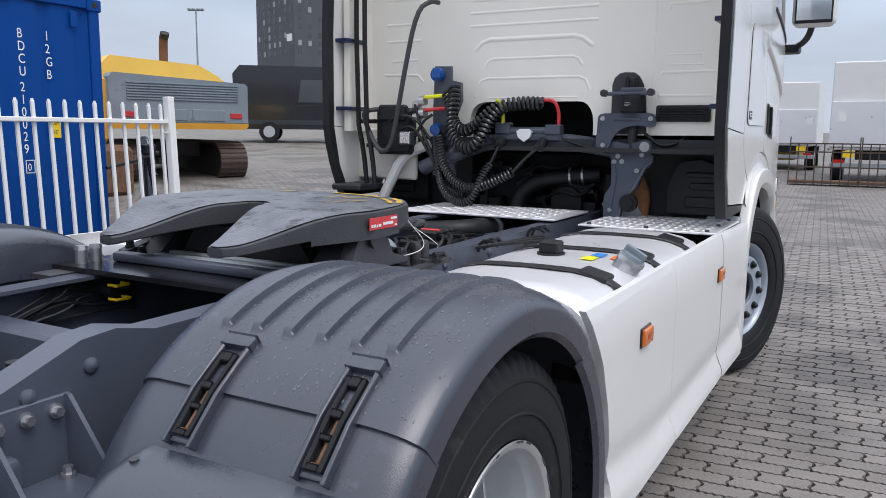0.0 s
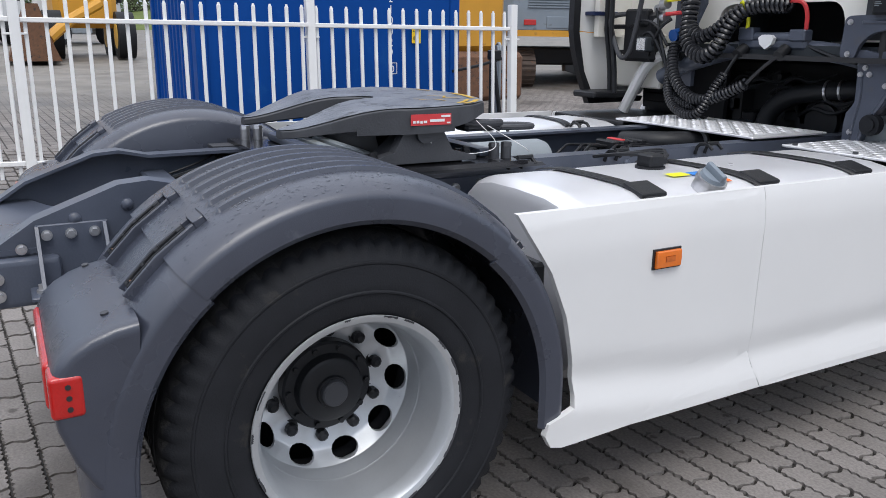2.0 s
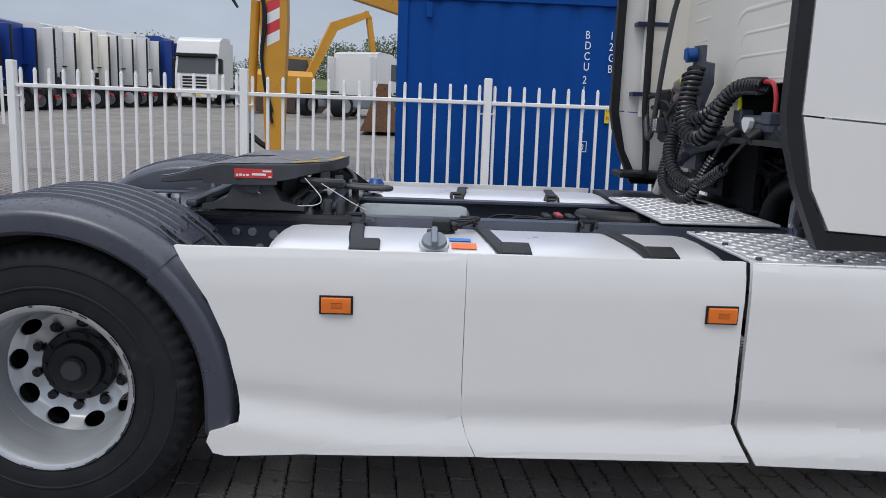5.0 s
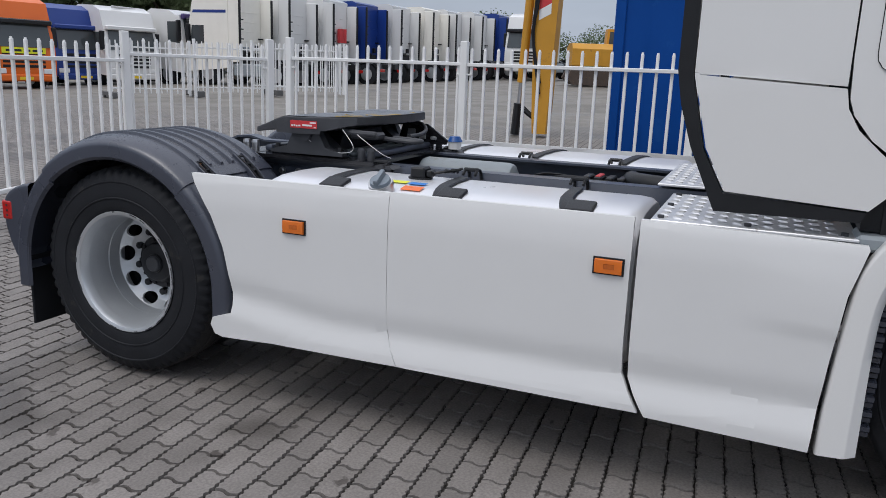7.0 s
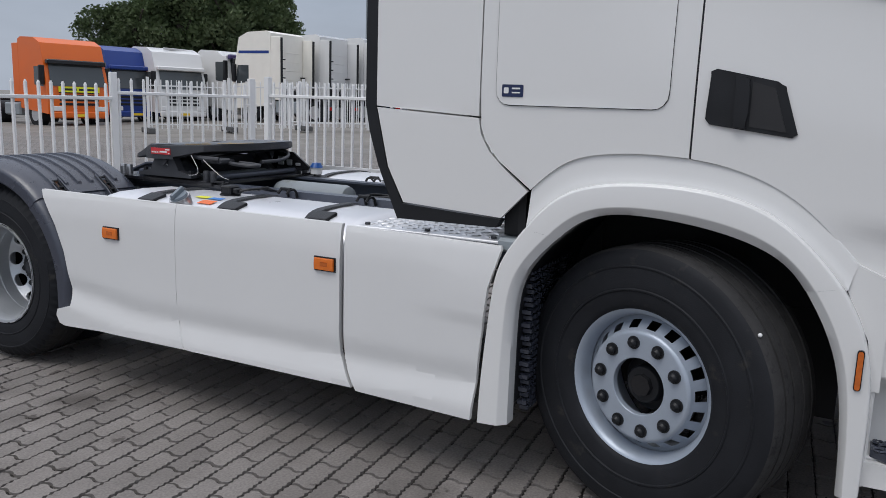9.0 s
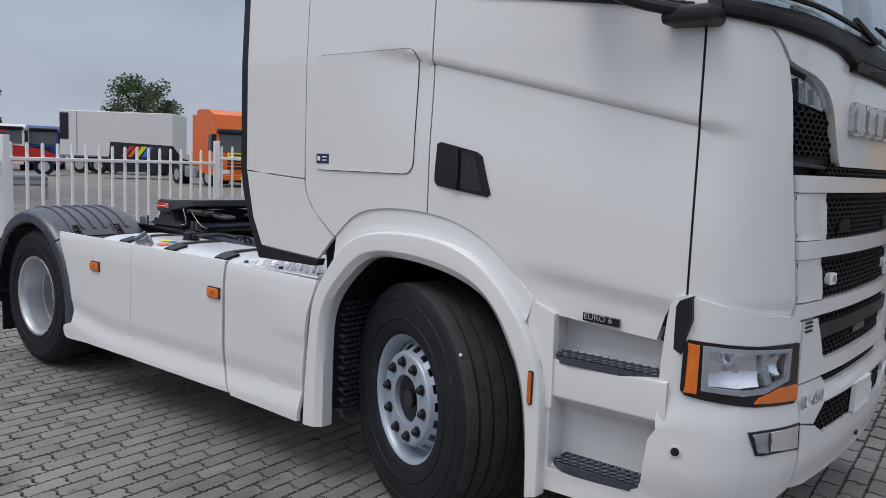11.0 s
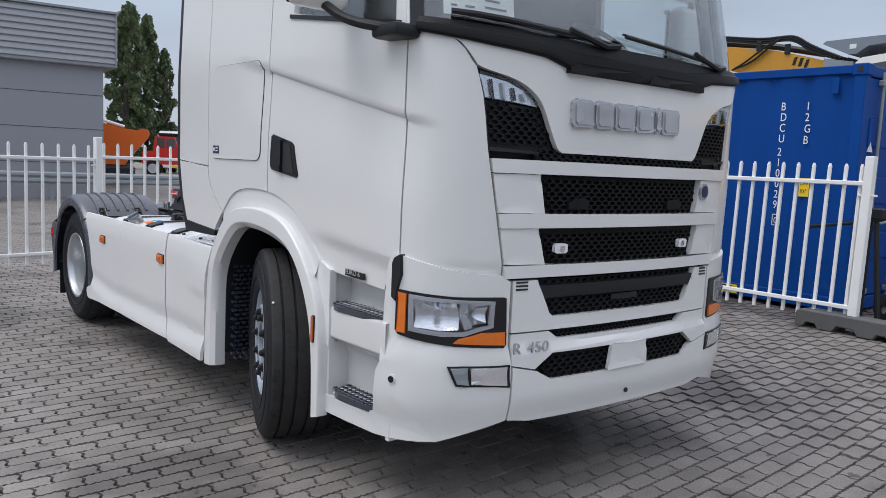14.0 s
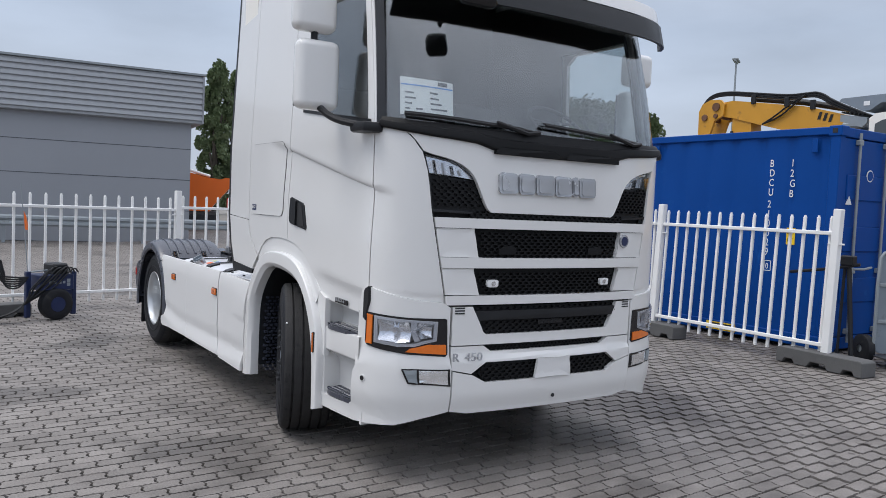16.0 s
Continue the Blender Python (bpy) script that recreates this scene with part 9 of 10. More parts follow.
def parked_truck(m, colour, label, visor=None, high=True, back=False, group="parked trucks", banner=False, stripe=None, cans=False):
    """A parked tractor truck: cab with windows, grille, lamps, mirrors, wheels and a bare frame behind. Faces local +y."""
    th = thing("parked_truck", label, "truck", group, m)
    H = (4.0 if back else 3.75) if high else 3.0
    bm = B()
    px(bm, [(0.0, 0.75), (2.22, 0.55), (2.28, 1.1), (2.22, 1.75), (2.0, 2.75), (1.8, H - 0.28), (1.3, H - 0.05), (0.25, H), (0.0, H - 0.1)], -1.2, 1.2)
    cab = part("cab", bevel_all(bm, 0.11, 3), colour, th)
    bm = B()
    loft(bm, [[(-1.08, 2.262, 1.72), (1.08, 2.262, 1.72)], [(-1.04, 2.075, 2.62), (1.04, 2.075, 2.62)]])
    part("windscreen", bm, "pane", cab)
    for s in (1, -1):
        bm = B()
        loft(bm, [[(s * 1.206, 1.25, 1.75), (s * 1.206, 1.25, 2.5)], [(s * 1.206, 2.0, 1.68), (s * 1.206, 1.88, 2.5)]])
        part("side_window", bm, "pane", cab)
        bm = B()
        box(bm, s * 1.28 - 0.1, s * 1.28 + 0.1, 1.95, 2.1, 1.75, 2.55, 0.03)
        part("mirror", bm, "black", cab)
        bm = B()
        box(bm, s * 0.9 - 0.22, s * 0.9 + 0.22, 2.24, 2.30, 0.68, 0.88, 0.02)
        part("headlight", bm, "whitelabel", cab)
        bm_t, bm_r = B(), B()
        wheel_simple(bm_t, bm_r, s * 1.0, 1.1, 0.5, 0.5, 0.34)
        w = part("front_wheel", bm_t, "rubber", th)
        part("rim", bm_r, "rim", w)
        bm_t, bm_r = B(), B()
        wheel_simple(bm_t, bm_r, s * 0.95, -2.4, 0.5, 0.5, 0.55)
        w = part("rear_wheel", bm_t, "rubber", th)
        part("rim", bm_r, "rim", w)
        bm = B()
        box(bm, s * 0.42 - 0.05, s * 0.42 + 0.05, -3.1, 0.2, 0.75, 1.0, 0.01)
        part("frame_rail", bm, "black", th)
        bm = B()
        box(bm, s * 0.85 - 0.32, s * 0.85 + 0.32, -1.6, -0.2, 0.4, 0.95, 0.06)
        part("tank", bm, "greypaint", th)
        bm = B()
        box(bm, s * 1.16 - 0.04, s * 1.16 + 0.04, -0.55, 0.0, 1.0, H - 0.25, 0.02)
        part("side_deflector", bm, colour, th)
    for k in range(4):
        bm = B()
        box(bm, -0.78, 0.78, 2.245, 2.285, 0.92 + 0.17 * k, 1.03 + 0.17 * k, 0.015)
        part("grille_bar", bm, "black", cab)
    bm = B()
    box(bm, -1.15, 1.15, 2.2, 2.33, 0.38, 0.66, 0.05)
    part("bumper", bm, colour, cab)
    bm = B()
    box(bm, -1.15, 1.15, 2.02, 2.25, 2.60, 2.80, 0.04)
    part("visor", bm, visor or "gloss", cab)
    bm = B()
    box(bm, -0.25, 0.25, 2.333, 2.338, 0.45, 0.56)
    part("number_plate", bm, "yellow", cab)
    if banner:
        bm = B()
        box(bm, -0.8, 0.8, 2.285, 2.30, 1.47, 1.70, 0.004)
        bn = part("banner", bm, "lemon", cab, "yellow banner with dark lettering bars")
        for a, b in ((-0.68, -0.3), (-0.22, 0.02), (0.1, 0.66)):
            bm = B()
            box(bm, a, b, 2.30, 2.303, 1.54, 1.63)
            part("lettering_bar", bm, "dark", bn)
    if back:
        for s in (-0.6, 0.1):
            bm = B()
            tube(bm, [(s, -0.05, 1.2), (s, -0.18, 1.45), (s + 0.15, -0.20, 1.30), (s + 0.3, -0.12, 1.5)], 0.03, 6, 1)
            part("air_hose", bm, "black", th)
        bm = B()
        box(bm, -0.5, 0.3, -0.12, 0.0, 1.0, 1.5, 0.02)
        part("equipment", bm, "black", th)
        for s in (1, -1):
            bm = B()
            box(bm, s * 1.0 - 0.06, s * 1.0 + 0.06, -0.2, 0.02, 2.0, 2.06)
            part("stay", bm, "black", th)
            bm = B()
            box(bm, s * 1.17 - 0.05, s * 1.17 + 0.05, -0.62, -0.55, 1.0, H - 0.3, 0.01)
            part("deflector_edge", bm, "black", th)
            bm = B()
            px(bm, [(-3.0, 0.75), (-2.9, 1.0), (-2.65, 1.14), (-2.2, 1.14), (-1.9, 1.0), (-1.8, 0.75), (-1.86, 0.75), (-2.2, 1.09), (-2.65, 1.09), (-2.94, 0.75)], s * 0.65, s * 1.22)
            part("rear_fender", bm, "black", th)
            bm = B()
            box(bm, s * 0.9 - 0.2, s * 0.9 + 0.2, -3.12, -3.06, 0.62, 0.76, 0.01)
            part("rear_light", bm, "red", th)
        bm = B()
        box(bm, -0.95, 0.95, -0.10, 0.01, 0.95, 1.42, 0.03)
        part("cab_gap", bm, "dark", th)
        for x0, x1, z0, z1, c in ((-0.8, -0.55, 1.7, 2.0, "black"), (0.62, 0.8, 1.5, 1.75, "black"), (-0.3, 0.1, 1.48, 1.66, "greypaint")):
            bm = B()
            box(bm, x0, x1, -0.14, 0.0, z0, z1, 0.02)
            part("fitting", bm, c, th)
        for z in (1.9, 2.3, 2.7, 3.1):
            if z < H - 0.4:
                bm = B()
                box(bm, -0.9, 0.9, -0.012, 0.004, z, z + 0.03, 0.004)
                part("pressed_ridge", bm, colour, cab)
        # roof spoiler behind the roof, ladder rungs on the side deflectors
        for z in (1.55, 1.95, 2.35, 2.75):
            bm = B()
            box(bm, -1.10, -0.78, -0.50, -0.44, z, z + 0.05, 0.01)
            part("rung", bm, "black", th)
        if cans:
            for x in (0.15, 0.48):
                bm = B()
                cyl(bm, (x, -0.20, 1.95), (x, -0.20, 2.62), 0.15, seg=14)
                part("fire_extinguisher_box", bm, "redlabel", th, "red cylinder holder")
    if stripe:
        bm = B()
        px(bm, [(0.10, 3.02), (1.84, 3.02), (1.80, 3.14), (0.10, 3.14)], -1.206, 1.206)
        part("stripe", bm, stripe, cab, "painted blue stripe")
    bm = B()
    box(bm, -0.48, 0.48, -2.6, -1.9, 1.05, 1.15, 0.03)
    part("coupling", bm, "ironside", th)
    return th


def gpose(x, y, rz):
    return pose(x, y, ground_z(x, y), 0, 0, rz)


LOW = Matrix.Diagonal((1, 1, 0.9, 1))
parked_truck(gpose(-17.7, -24.4, -12) @ LOW, "orange_paint", "orange high-roof truck parked in the yard", banner=True)
parked_truck(gpose(-21.8, -25.7, -14) @ LOW, "blue_paint", "dark blue truck parked in the yard", "blue_paint")
parked_truck(gpose(-23.3, -24.5, -14) @ LOW, "white", "white truck with lamp bar parked in the yard", "white")
parked_truck(gpose(-26.0, -23.2, -8) @ Matrix.Diagonal((1, 1, 1.12, 1)), "white", "white low-roof truck with purple visor", "purple", high=False)
bmx = B()
box(bmx, -0.9, 0.9, 0.6, 0.66, 3.62, 3.72, 0.02)
rowc = [("cabback", "cream truck with blue stripe seen from the side"), ("white", "white truck seen from behind"), ("white", "white truck seen from behind"), ("blue_paint", "blue truck seen from behind"), ("white", "white truck seen from behind"),
        ("cabback", "cream truck seen from behind"), ("white", "white truck seen from behind"), ("white", "white truck seen from behind"), ("blue_paint", "blue truck seen from behind"), ("white", "white truck seen from behind"), ("white", "white truck seen from behind")]
for k, (c, lb) in enumerate(rowc):
    x, y = -25.7 - 2.75 * k, -18.8 + 0.55 * k + 0.12 * (k % 3)
    parked_truck(gpose(x, y, 180), c, lb, back=True, group="truck row", stripe="blue_paint" if k == 0 else None, cans=k == 2)
bmesh.ops.translate(bmx, verts=bmx.verts, vec=(-23.3, -23.7, ground_z(-23.3, -24.5) - 0.37))
tagged(part("lamp_bar", bmx, "steel"), "silver lamp bar on a white truck roof", "lamp bar")
parked_truck(gpose(-43.6, -10.6, -95), "white", "white truck facing the fence", group="yard trucks")
parked_truck(gpose(-34.0, -1.5, 60), "white", "white low truck by the loader", high=False, group="yard trucks")
parked_truck(gpose(-35.0, 2.2, 55), "white", "white low truck with blue roof spoiler", "blue_paint", high=False, group="yard trucks")
parked_truck(gpose(-50.0, -16.0, -100), "cabback", "cream truck facing the fence", group="yard trucks")
# red yard tractor with a long sloping nose
rt = thing("yard_tractor", "red yard tractor with a long sloping nose", "tractor", m=gpose(-14.9, -40.1, 68))
bm = B()
px(bm, [(-1.9, 0.75), (2.7, 0.75), (2.7, 1.0), (1.6, 1.45), (0.15, 1.65), (-1.9, 1.5)], -0.95, 0.95)
rb = part("tractor_body", bevel_all(bm, 0.06, 2), "red_paint", rt)
bm = B()
px(bm, [(-1.3, 1.55), (0.15, 1.6), (-0.1, 2.42), (-1.2, 2.42)], -0.8, 0.8)
rc = part("tractor_cab", bevel_all(bm, 0.05, 2), "red_paint", rt)
for a, b in ((-1.1, -0.65), (-0.55, -0.08)):
    bm = B()
    box(bm, 0.8, 0.806, a, b, 1.72, 2.3)
    part("cab_window", bm, "pane", rc)
for y in (-1.3, 1.7):
    for s in (1, -1):
        bm_t, bm_r = B(), B()
        wheel_simple(bm_t, bm_r, s * 0.85, y, 0.5, 0.5, 0.35)
        w = part("wheel", bm_t, "rubber", rt)
        part("rim", bm_r, "rim", w)
parked_truck(gpose(-18.7, -49.4, -30), "white", "white truck far down the yard", high=False, group="far trucks")
parked_truck(gpose(-21.4, -50.6, -30), "blue_paint", "blue truck far down the yard", high=False, group="far trucks")

# wheel loader with rusty bucket
ld = thing("wheel_loader", "yellow wheel loader with a rusty bucket", "loader", m=gpose(-24.5, 1.9, 0))
bm = B()
px(bm, [(-2.3, 0.02), (-1.0, 0.02), (-1.15, 0.4), (-1.45, 1.5), (-1.75, 1.5), (-2.1, 0.5)], 1.2, 3.3)
part("bucket", bevel_all(bm, 0.03), "rust", ld, "rusty loader bucket")
bm = B()
box(bm, -2.6, 0.2, -0.9, 0.9, 0.9, 1.9, 0.15)
part("loader_body", bm, "yellowpaint", ld)
bm = B()
box(bm, -1.6, 0.0, -0.7, 0.7, 1.9, 3.1, 0.1)
part("operator_cab", bm, "gloss", ld)
for x in (-2.0, 0.6):
    for y in (-1.0, 1.0):
        bm_t, bm_r = B(), B()
        wheel_simple(bm_t, bm_r, 0, 0, 0, 0.7, 0.5)
        mm = Matrix.Translation((x, y, 0.7)) @ Matrix.Rotation(radians(90), 4, "Z")
        bmesh.ops.transform(bm_t, matrix=mm, verts=bm_t.verts)
        bmesh.ops.transform(bm_r, matrix=mm, verts=bm_r.verts)
        w = part("loader_wheel", bm_t, "rubber", ld)
        part("rim", bm_r, "yellowbright", w)
bm = B()
tube(bm, [(0.9, 0.3, 1.6), (1.6, -0.6, 1.1), (2.0, -1.2, 0.6)], 0.16, 8)
part("lift_arm", bm, "yellowpaint", ld)

# yellow machine far behind
far_ex = thing("far_excavator", "yellow excavator far in the yard", "excavator", m=gpose(-36.5, -5.2, 20))
for x in (-1.05, 1.05):
    bm = B()
    px(bm, [(-1.9, 0.35), (-1.6, 0.02), (1.6, 0.02), (1.9, 0.35), (1.7, 0.75), (-1.7, 0.75)], x - 0.28, x + 0.28)
    part("track", bevel_all(bm, 0.05), "track", far_ex)
bm = B()
py(bm, [(-1.25, 0.95), (1.25, 0.95), (1.25, 1.75), (0.95, 2.0), (-0.1, 2.05), (-1.25, 1.85)], -1.7, 1.2)
part("machine_body", bevel_all(bm, 0.08, 2), "yellowpaint", far_ex)
bm = B()
px(bm, [(0.1, 1.0), (1.5, 1.0), (1.65, 1.7), (1.35, 2.75), (0.2, 2.8)], -1.2, -0.35)
fc_ = part("operator_cab", bevel_all(bm, 0.05), "yellowpaint", far_ex)
bm = B()
px(bm, [(0.25, 1.75), (1.45, 1.75), (1.25, 2.62), (0.3, 2.66)], -0.36, -0.335)
part("cab_window", bm, "pane", fc_)
bm = B()
px(bm, [(0.9, 1.6), (1.3, 1.5), (2.6, 4.1), (4.3, 4.9), (4.2, 5.2), (2.3, 4.5)], -0.05, 0.35)
part("boom", bevel_all(bm, 0.03), "yellowpaint", far_ex)
bm = B()
px(bm, [(4.1, 5.2), (4.4, 4.9), (4.75, 2.6), (4.5, 2.55)], 0.0, 0.3)
part("stick", bevel_all(bm, 0.03), "yellowpaint", far_ex)

# black van and white trailers seen past the excavator
van = thing("black_van", "long black panel van parked on the yard", "van", m=gpose(-17.5, 23.9, 307.4) @ Matrix.Scale(1.05, 4))
bm = B()
px(bm, [(-3.4, 0.45), (3.5, 0.45), (3.55, 1.1), (2.6, 1.35), (1.9, 2.5), (1.5, 2.68), (-3.2, 2.70), (-3.45, 2.4)], -1.0, 1.0)
vb_ = part("van_body", bevel_all(bm, 0.09, 2), "vanblack", van)
for sd in (1, -1):
    xx = sd * 1.004
    for pts_ in ([(1.15, 1.42), (2.38, 1.42), (1.92, 2.22), (1.15, 2.22)], [(-1.15, 1.42), (0.95, 1.42), (0.95, 2.22), (-1.05, 2.22)]):
        bm = B()
        px(bm, pts_, xx - 0.004, xx + 0.004)
        part("side_window", bm, "pane", vb_)
    for pts_ in ([(-3.35, 0.62), (3.45, 0.62), (3.45, 0.78), (-3.35, 0.78)],):
        bm = B()
        px(bm, pts_, xx - 0.01, xx + 0.018)
        part("rub_strip", bm, "interior", vb_)
    for y in (1.05, -1.25):
        bm = B()
        box(bm, xx - 0.003, xx + 0.003, y - 0.012, y + 0.012, 0.8, 2.35)
        part("door_gap", bm, "dark", vb_)
    bm = B()
    box(bm, xx - 0.003, xx + 0.003, -3.2, -0.2, 1.30, 1.325)
    part("door_rail", bm, "dark", vb_)
    bm = B()
    box(bm, sd * 1.02 - 0.09, sd * 1.02 + 0.09, 1.95, 2.1, 1.45, 1.75, 0.03)
    part("wing_mirror", bm, "black", vb_)
    for y in (-2.2, 2.3):
        bm_t, bm_r = B(), B()
        wheel_simple(bm_t, bm_r, sd * 0.9, y, 0.36, 0.36, 0.25)
        w = part("van_wheel", bm_t, "rubber", van)
        part("rim", bm_r, "rim", w)


def box_trailer(m, l, label, hz=3.6, lift=False):
    th = thing("box_body_truck", label, "trailer", "white box bodies", m)
    bm = B()
    box(bm, -1.27, 1.27, -l / 2, l / 2, 1.05, hz, 0.03)
    bd = part("box_body", bm, "white2", th)
    for s in (1, -1):
        bm = B()
        box(bm, s * 1.275 - 0.012, s * 1.275 + 0.012, -l / 2, l / 2, 1.02, 1.12, 0.004)
        part("lower_rail", bm, "greypaint", bd)
        for y in (-l / 2 + 1.2, -l / 2 + 2.4, l / 2 - 1.4):
            bm_t, bm_r = B(), B()
            wheel_simple(bm_t, bm_r, s * 1.0, y, 0.5, 0.5, 0.35)
            w = part("trailer_wheel", bm_t, "rubber", th)
            part("rim", bm_r, "rim", w)
    bm = B()
    box(bm, -0.5, 0.5, -l / 2 + 0.2, l / 2 - 0.2, 0.75, 1.03, 0.02)
    part("chassis", bm, "black", th)
    if lift:
        bm = B()
        box(bm, -1.25, 1.25, -l / 2 - 0.09, -l / 2 - 0.02, 1.15, 2.55, 0.012)
        pl = part("tail_lift", bm, "alu", th, "raised aluminium tail lift")
        for s in (1, -1):
            bm = B()
            box(bm, s * 0.95 - 0.12, s * 0.95 + 0.12, -l / 2 - 0.10, -l / 2 - 0.088, 1.9, 2.2)
            part("lift_label", bm, "whitelabel", pl)
            bm = B()
            box(bm, s * 0.95 - 0.16, s * 0.95 + 0.16, -l / 2 - 0.05, -l / 2, 0.55, 0.75, 0.02)
            part("rear_light", bm, "red", th)
            bm = B()
            box(bm, s * 0.7 - 0.18, s * 0.7 + 0.18, -l / 2 - 0.06, -l / 2 - 0.04, 0.82, 1.02)
            part("yellow_marker", bm, "yellow", th)
        bm = B()
        box(bm, -1.2, 1.2, -l / 2 - 0.06, -l / 2 + 0.06, 0.5, 0.66, 0.02)
        part("rear_beam", bm, "greypaint", th)
    return th


box_trailer(pose(1.35, 30.0, 0, 0, 0, 2), 7.5, "white box truck with raised grey tail lift", 3.75, True)
box_trailer(pose(-2.2, 39.0, 0, 0, 0, 2), 7.5, "white box truck behind another", 3.7, True)
rf = box_trailer(gpose(-23.0, -42.5, 37.7), 7.2, "white refrigerated trailer on the yard", 3.9)
bm = B()
box(bm, 1.275, 1.30, -3.58, -3.02, 2.1, 3.75, 0.02)
part("cooling_unit", bm, "vanblack", rf, "dark cooling unit grille")
bm = B()
box(bm, 1.272, 1.285, -2.52, -2.47, 1.1, 3.88, 0.004)
part("panel_seam", bm, "greypaint", rf)
yt = thing("yellow_truck", "yellow truck behind the white bodies", "truck", m=pose(-2.6, 36.5, 0))
bm = B()
box(bm, -0.9, 0.9, 0, 4, 0.4, 2.8, 0.1)
part("truck_body", bm, "yellowbright", yt)

# steel cages in front of the box truck
for x0, x1 in ((-0.75, 1.15), (1.2, 3.0)):
    cg = thing("steel_cage", "rusty steel mesh cage on the paving", "cage", "steel cages", pose((x0 + x1) / 2, 24.9, 0))
    w = (x1 - x0) / 2
    for z in (0.08, 0.55, 1.0, 1.25):
        bm = B()
        box(bm, -w, w, -0.02, 0.02, z - 0.02, z + 0.02)
        part("cage_rail", bm, "track", cg)
    for k in range(9):
        bm = B()
        x = -w + 2 * w * k / 8
        cyl(bm, (x, 0, 0), (x, 0, 1.45 if k in (0, 8) else 1.25), 0.018, seg=6)
        part("cage_bar", bm, "track", cg)
    bm = B()
    box(bm, -w, w, 0.0, 0.8, 0.05, 0.13)
    part("cage_floor", bm, "rust", cg)

# black van with a coloured picture, orange machine near the hall
v2 = thing("small_black_van", "black van with a bright coloured print", "van", m=gpose(-19.6, -33.5, 62))
bm = B()
px(bm, [(-2.2, 0.4), (2.2, 0.4), (2.2, 1.0), (1.5, 1.2), (1.0, 1.85), (-2.1, 1.95)], -0.9, 0.9)
vb2 = part("van_body", bevel_all(bm, 0.08, 2), "vanblack", v2)
for k, c in enumerate(("redlabel", "orange_l", "lemon", "blue_l")):
    bm = B()
    px(bm, [(-1.6 + 0.35 * k, 1.2), (-1.4 + 0.35 * k, 1.2), (-0.9 + 0.3 * k, 1.75), (-1.15 + 0.3 * k, 1.75)], 0.905, 0.91)
    part("printed_stripe", bm, c, vb2)
om = thing("orange_machine", "orange tracked machine beside the hall", "machine", m=gpose(-8.9, -27.4, 70))
bm = B()
px(bm, [(-4.5, 0.9), (-1.0, 0.9), (-0.85, 1.15), (-0.05, 2.1), (0.0, 2.3), (-0.08, 2.46), (-0.3, 2.48), (-0.5, 2.4), (-1.1, 2.46), (-2.5, 2.8), (-4.5, 3.2)], -0.5, 0.5)
part("machine_body", bevel_all(bm, 0.1, 2), "orange_paint", om)
bm = B()
box(bm, -1.0, 0.6, -4.4, -0.6, 0.0, 0.9, 0.15)
part("undercarriage", bm, "dark", om)
bm = B()
tube(bm, [(0.35, -1.0, 2.52), (0.35, -2.4, 2.9), (0.35, -4.5, 3.4)], 0.07, 8, 1)
part("machine_arm", bm, "whitelabel", om)

# cart with battery box and flag at the fence
cart = thing("service_cart", "navy steel cart with cables and one fat wheel", "cart", m=pose(1.95, -2.25, 0, 0, 0, 20))
bm = B()
box(bm, -0.22, 0.22, -0.16, 0.16, 0.38, 0.58, 0.01)
cb_ = part("cart_box", bm, "bluepaint", cart)
for x, z, w in ((-0.15, 0.50, 0.022), (-0.15, 0.45, 0.022), (-0.09, 0.48, 0.016), (-0.04, 0.475, 0.014), (0.03, 0.48, 0.018), (0.09, 0.48, 0.018)):
    bm = B()
    box(bm, x - w, x + w, 0.160, 0.1625, z - w, z + w, 0.001)
    part("warning_mark", bm, "greypaint", cb_)
for x, h in ((-0.30, 0.60), (0.30, 0.62)):
    bm = B()
    box(bm, x - 0.03, x + 0.03, -0.03, 0.03, 0.03, h, 0.006)
    part("cart_post", bm, "bluepaint", cart)
bm = B()
box(bm, -0.30, 0.30, -0.02, 0.02, 0.30, 0.36, 0.004)
part("cart_beam", bm, "bluepaint", cart)
bm = B()
tube(bm, [(-0.30, 0.0, 0.60), (-0.1, 0.0, 0.64), (0.30, 0.0, 0.61)], 0.012, 6, 1)
part("cart_handle", bm, "greypaint", cart)
bm = B()
lathe(bm, [(-0.07, 0.09), (-0.08, 0.16), (-0.06, 0.20), (0.06, 0.20), (0.08, 0.16), (0.07, 0.09)], Matrix.Translation((0.02, 0.16, 0.205)) @ Matrix.Rotation(radians(90), 4, "Z"), 28)
wl_ = part("cart_wheel", bm, "rubber", cart)
bm = B()
cyl(bm, (0.02, 0.09, 0.205), (0.02, 0.235, 0.205), 0.095, seg=18)
part("wheel_rim", bm, "bluepaint", wl_)
random.seed(5)
for k in range(6):
    bm = B()
    o = 0.03 * k
    tube(bm, [(0.30, 0.02, 0.55), (0.45, 0.05, 0.40 + o), (0.62 + o, 0.05, 0.45 + o), (0.60, 0.05, 0.68 + o * 0.6), (0.80, 0.05, 0.66 + o), (1.0, 0.05, 0.45 + o)], 0.012, 6, 2)
    part("cart_cable", bm, "black", cart)
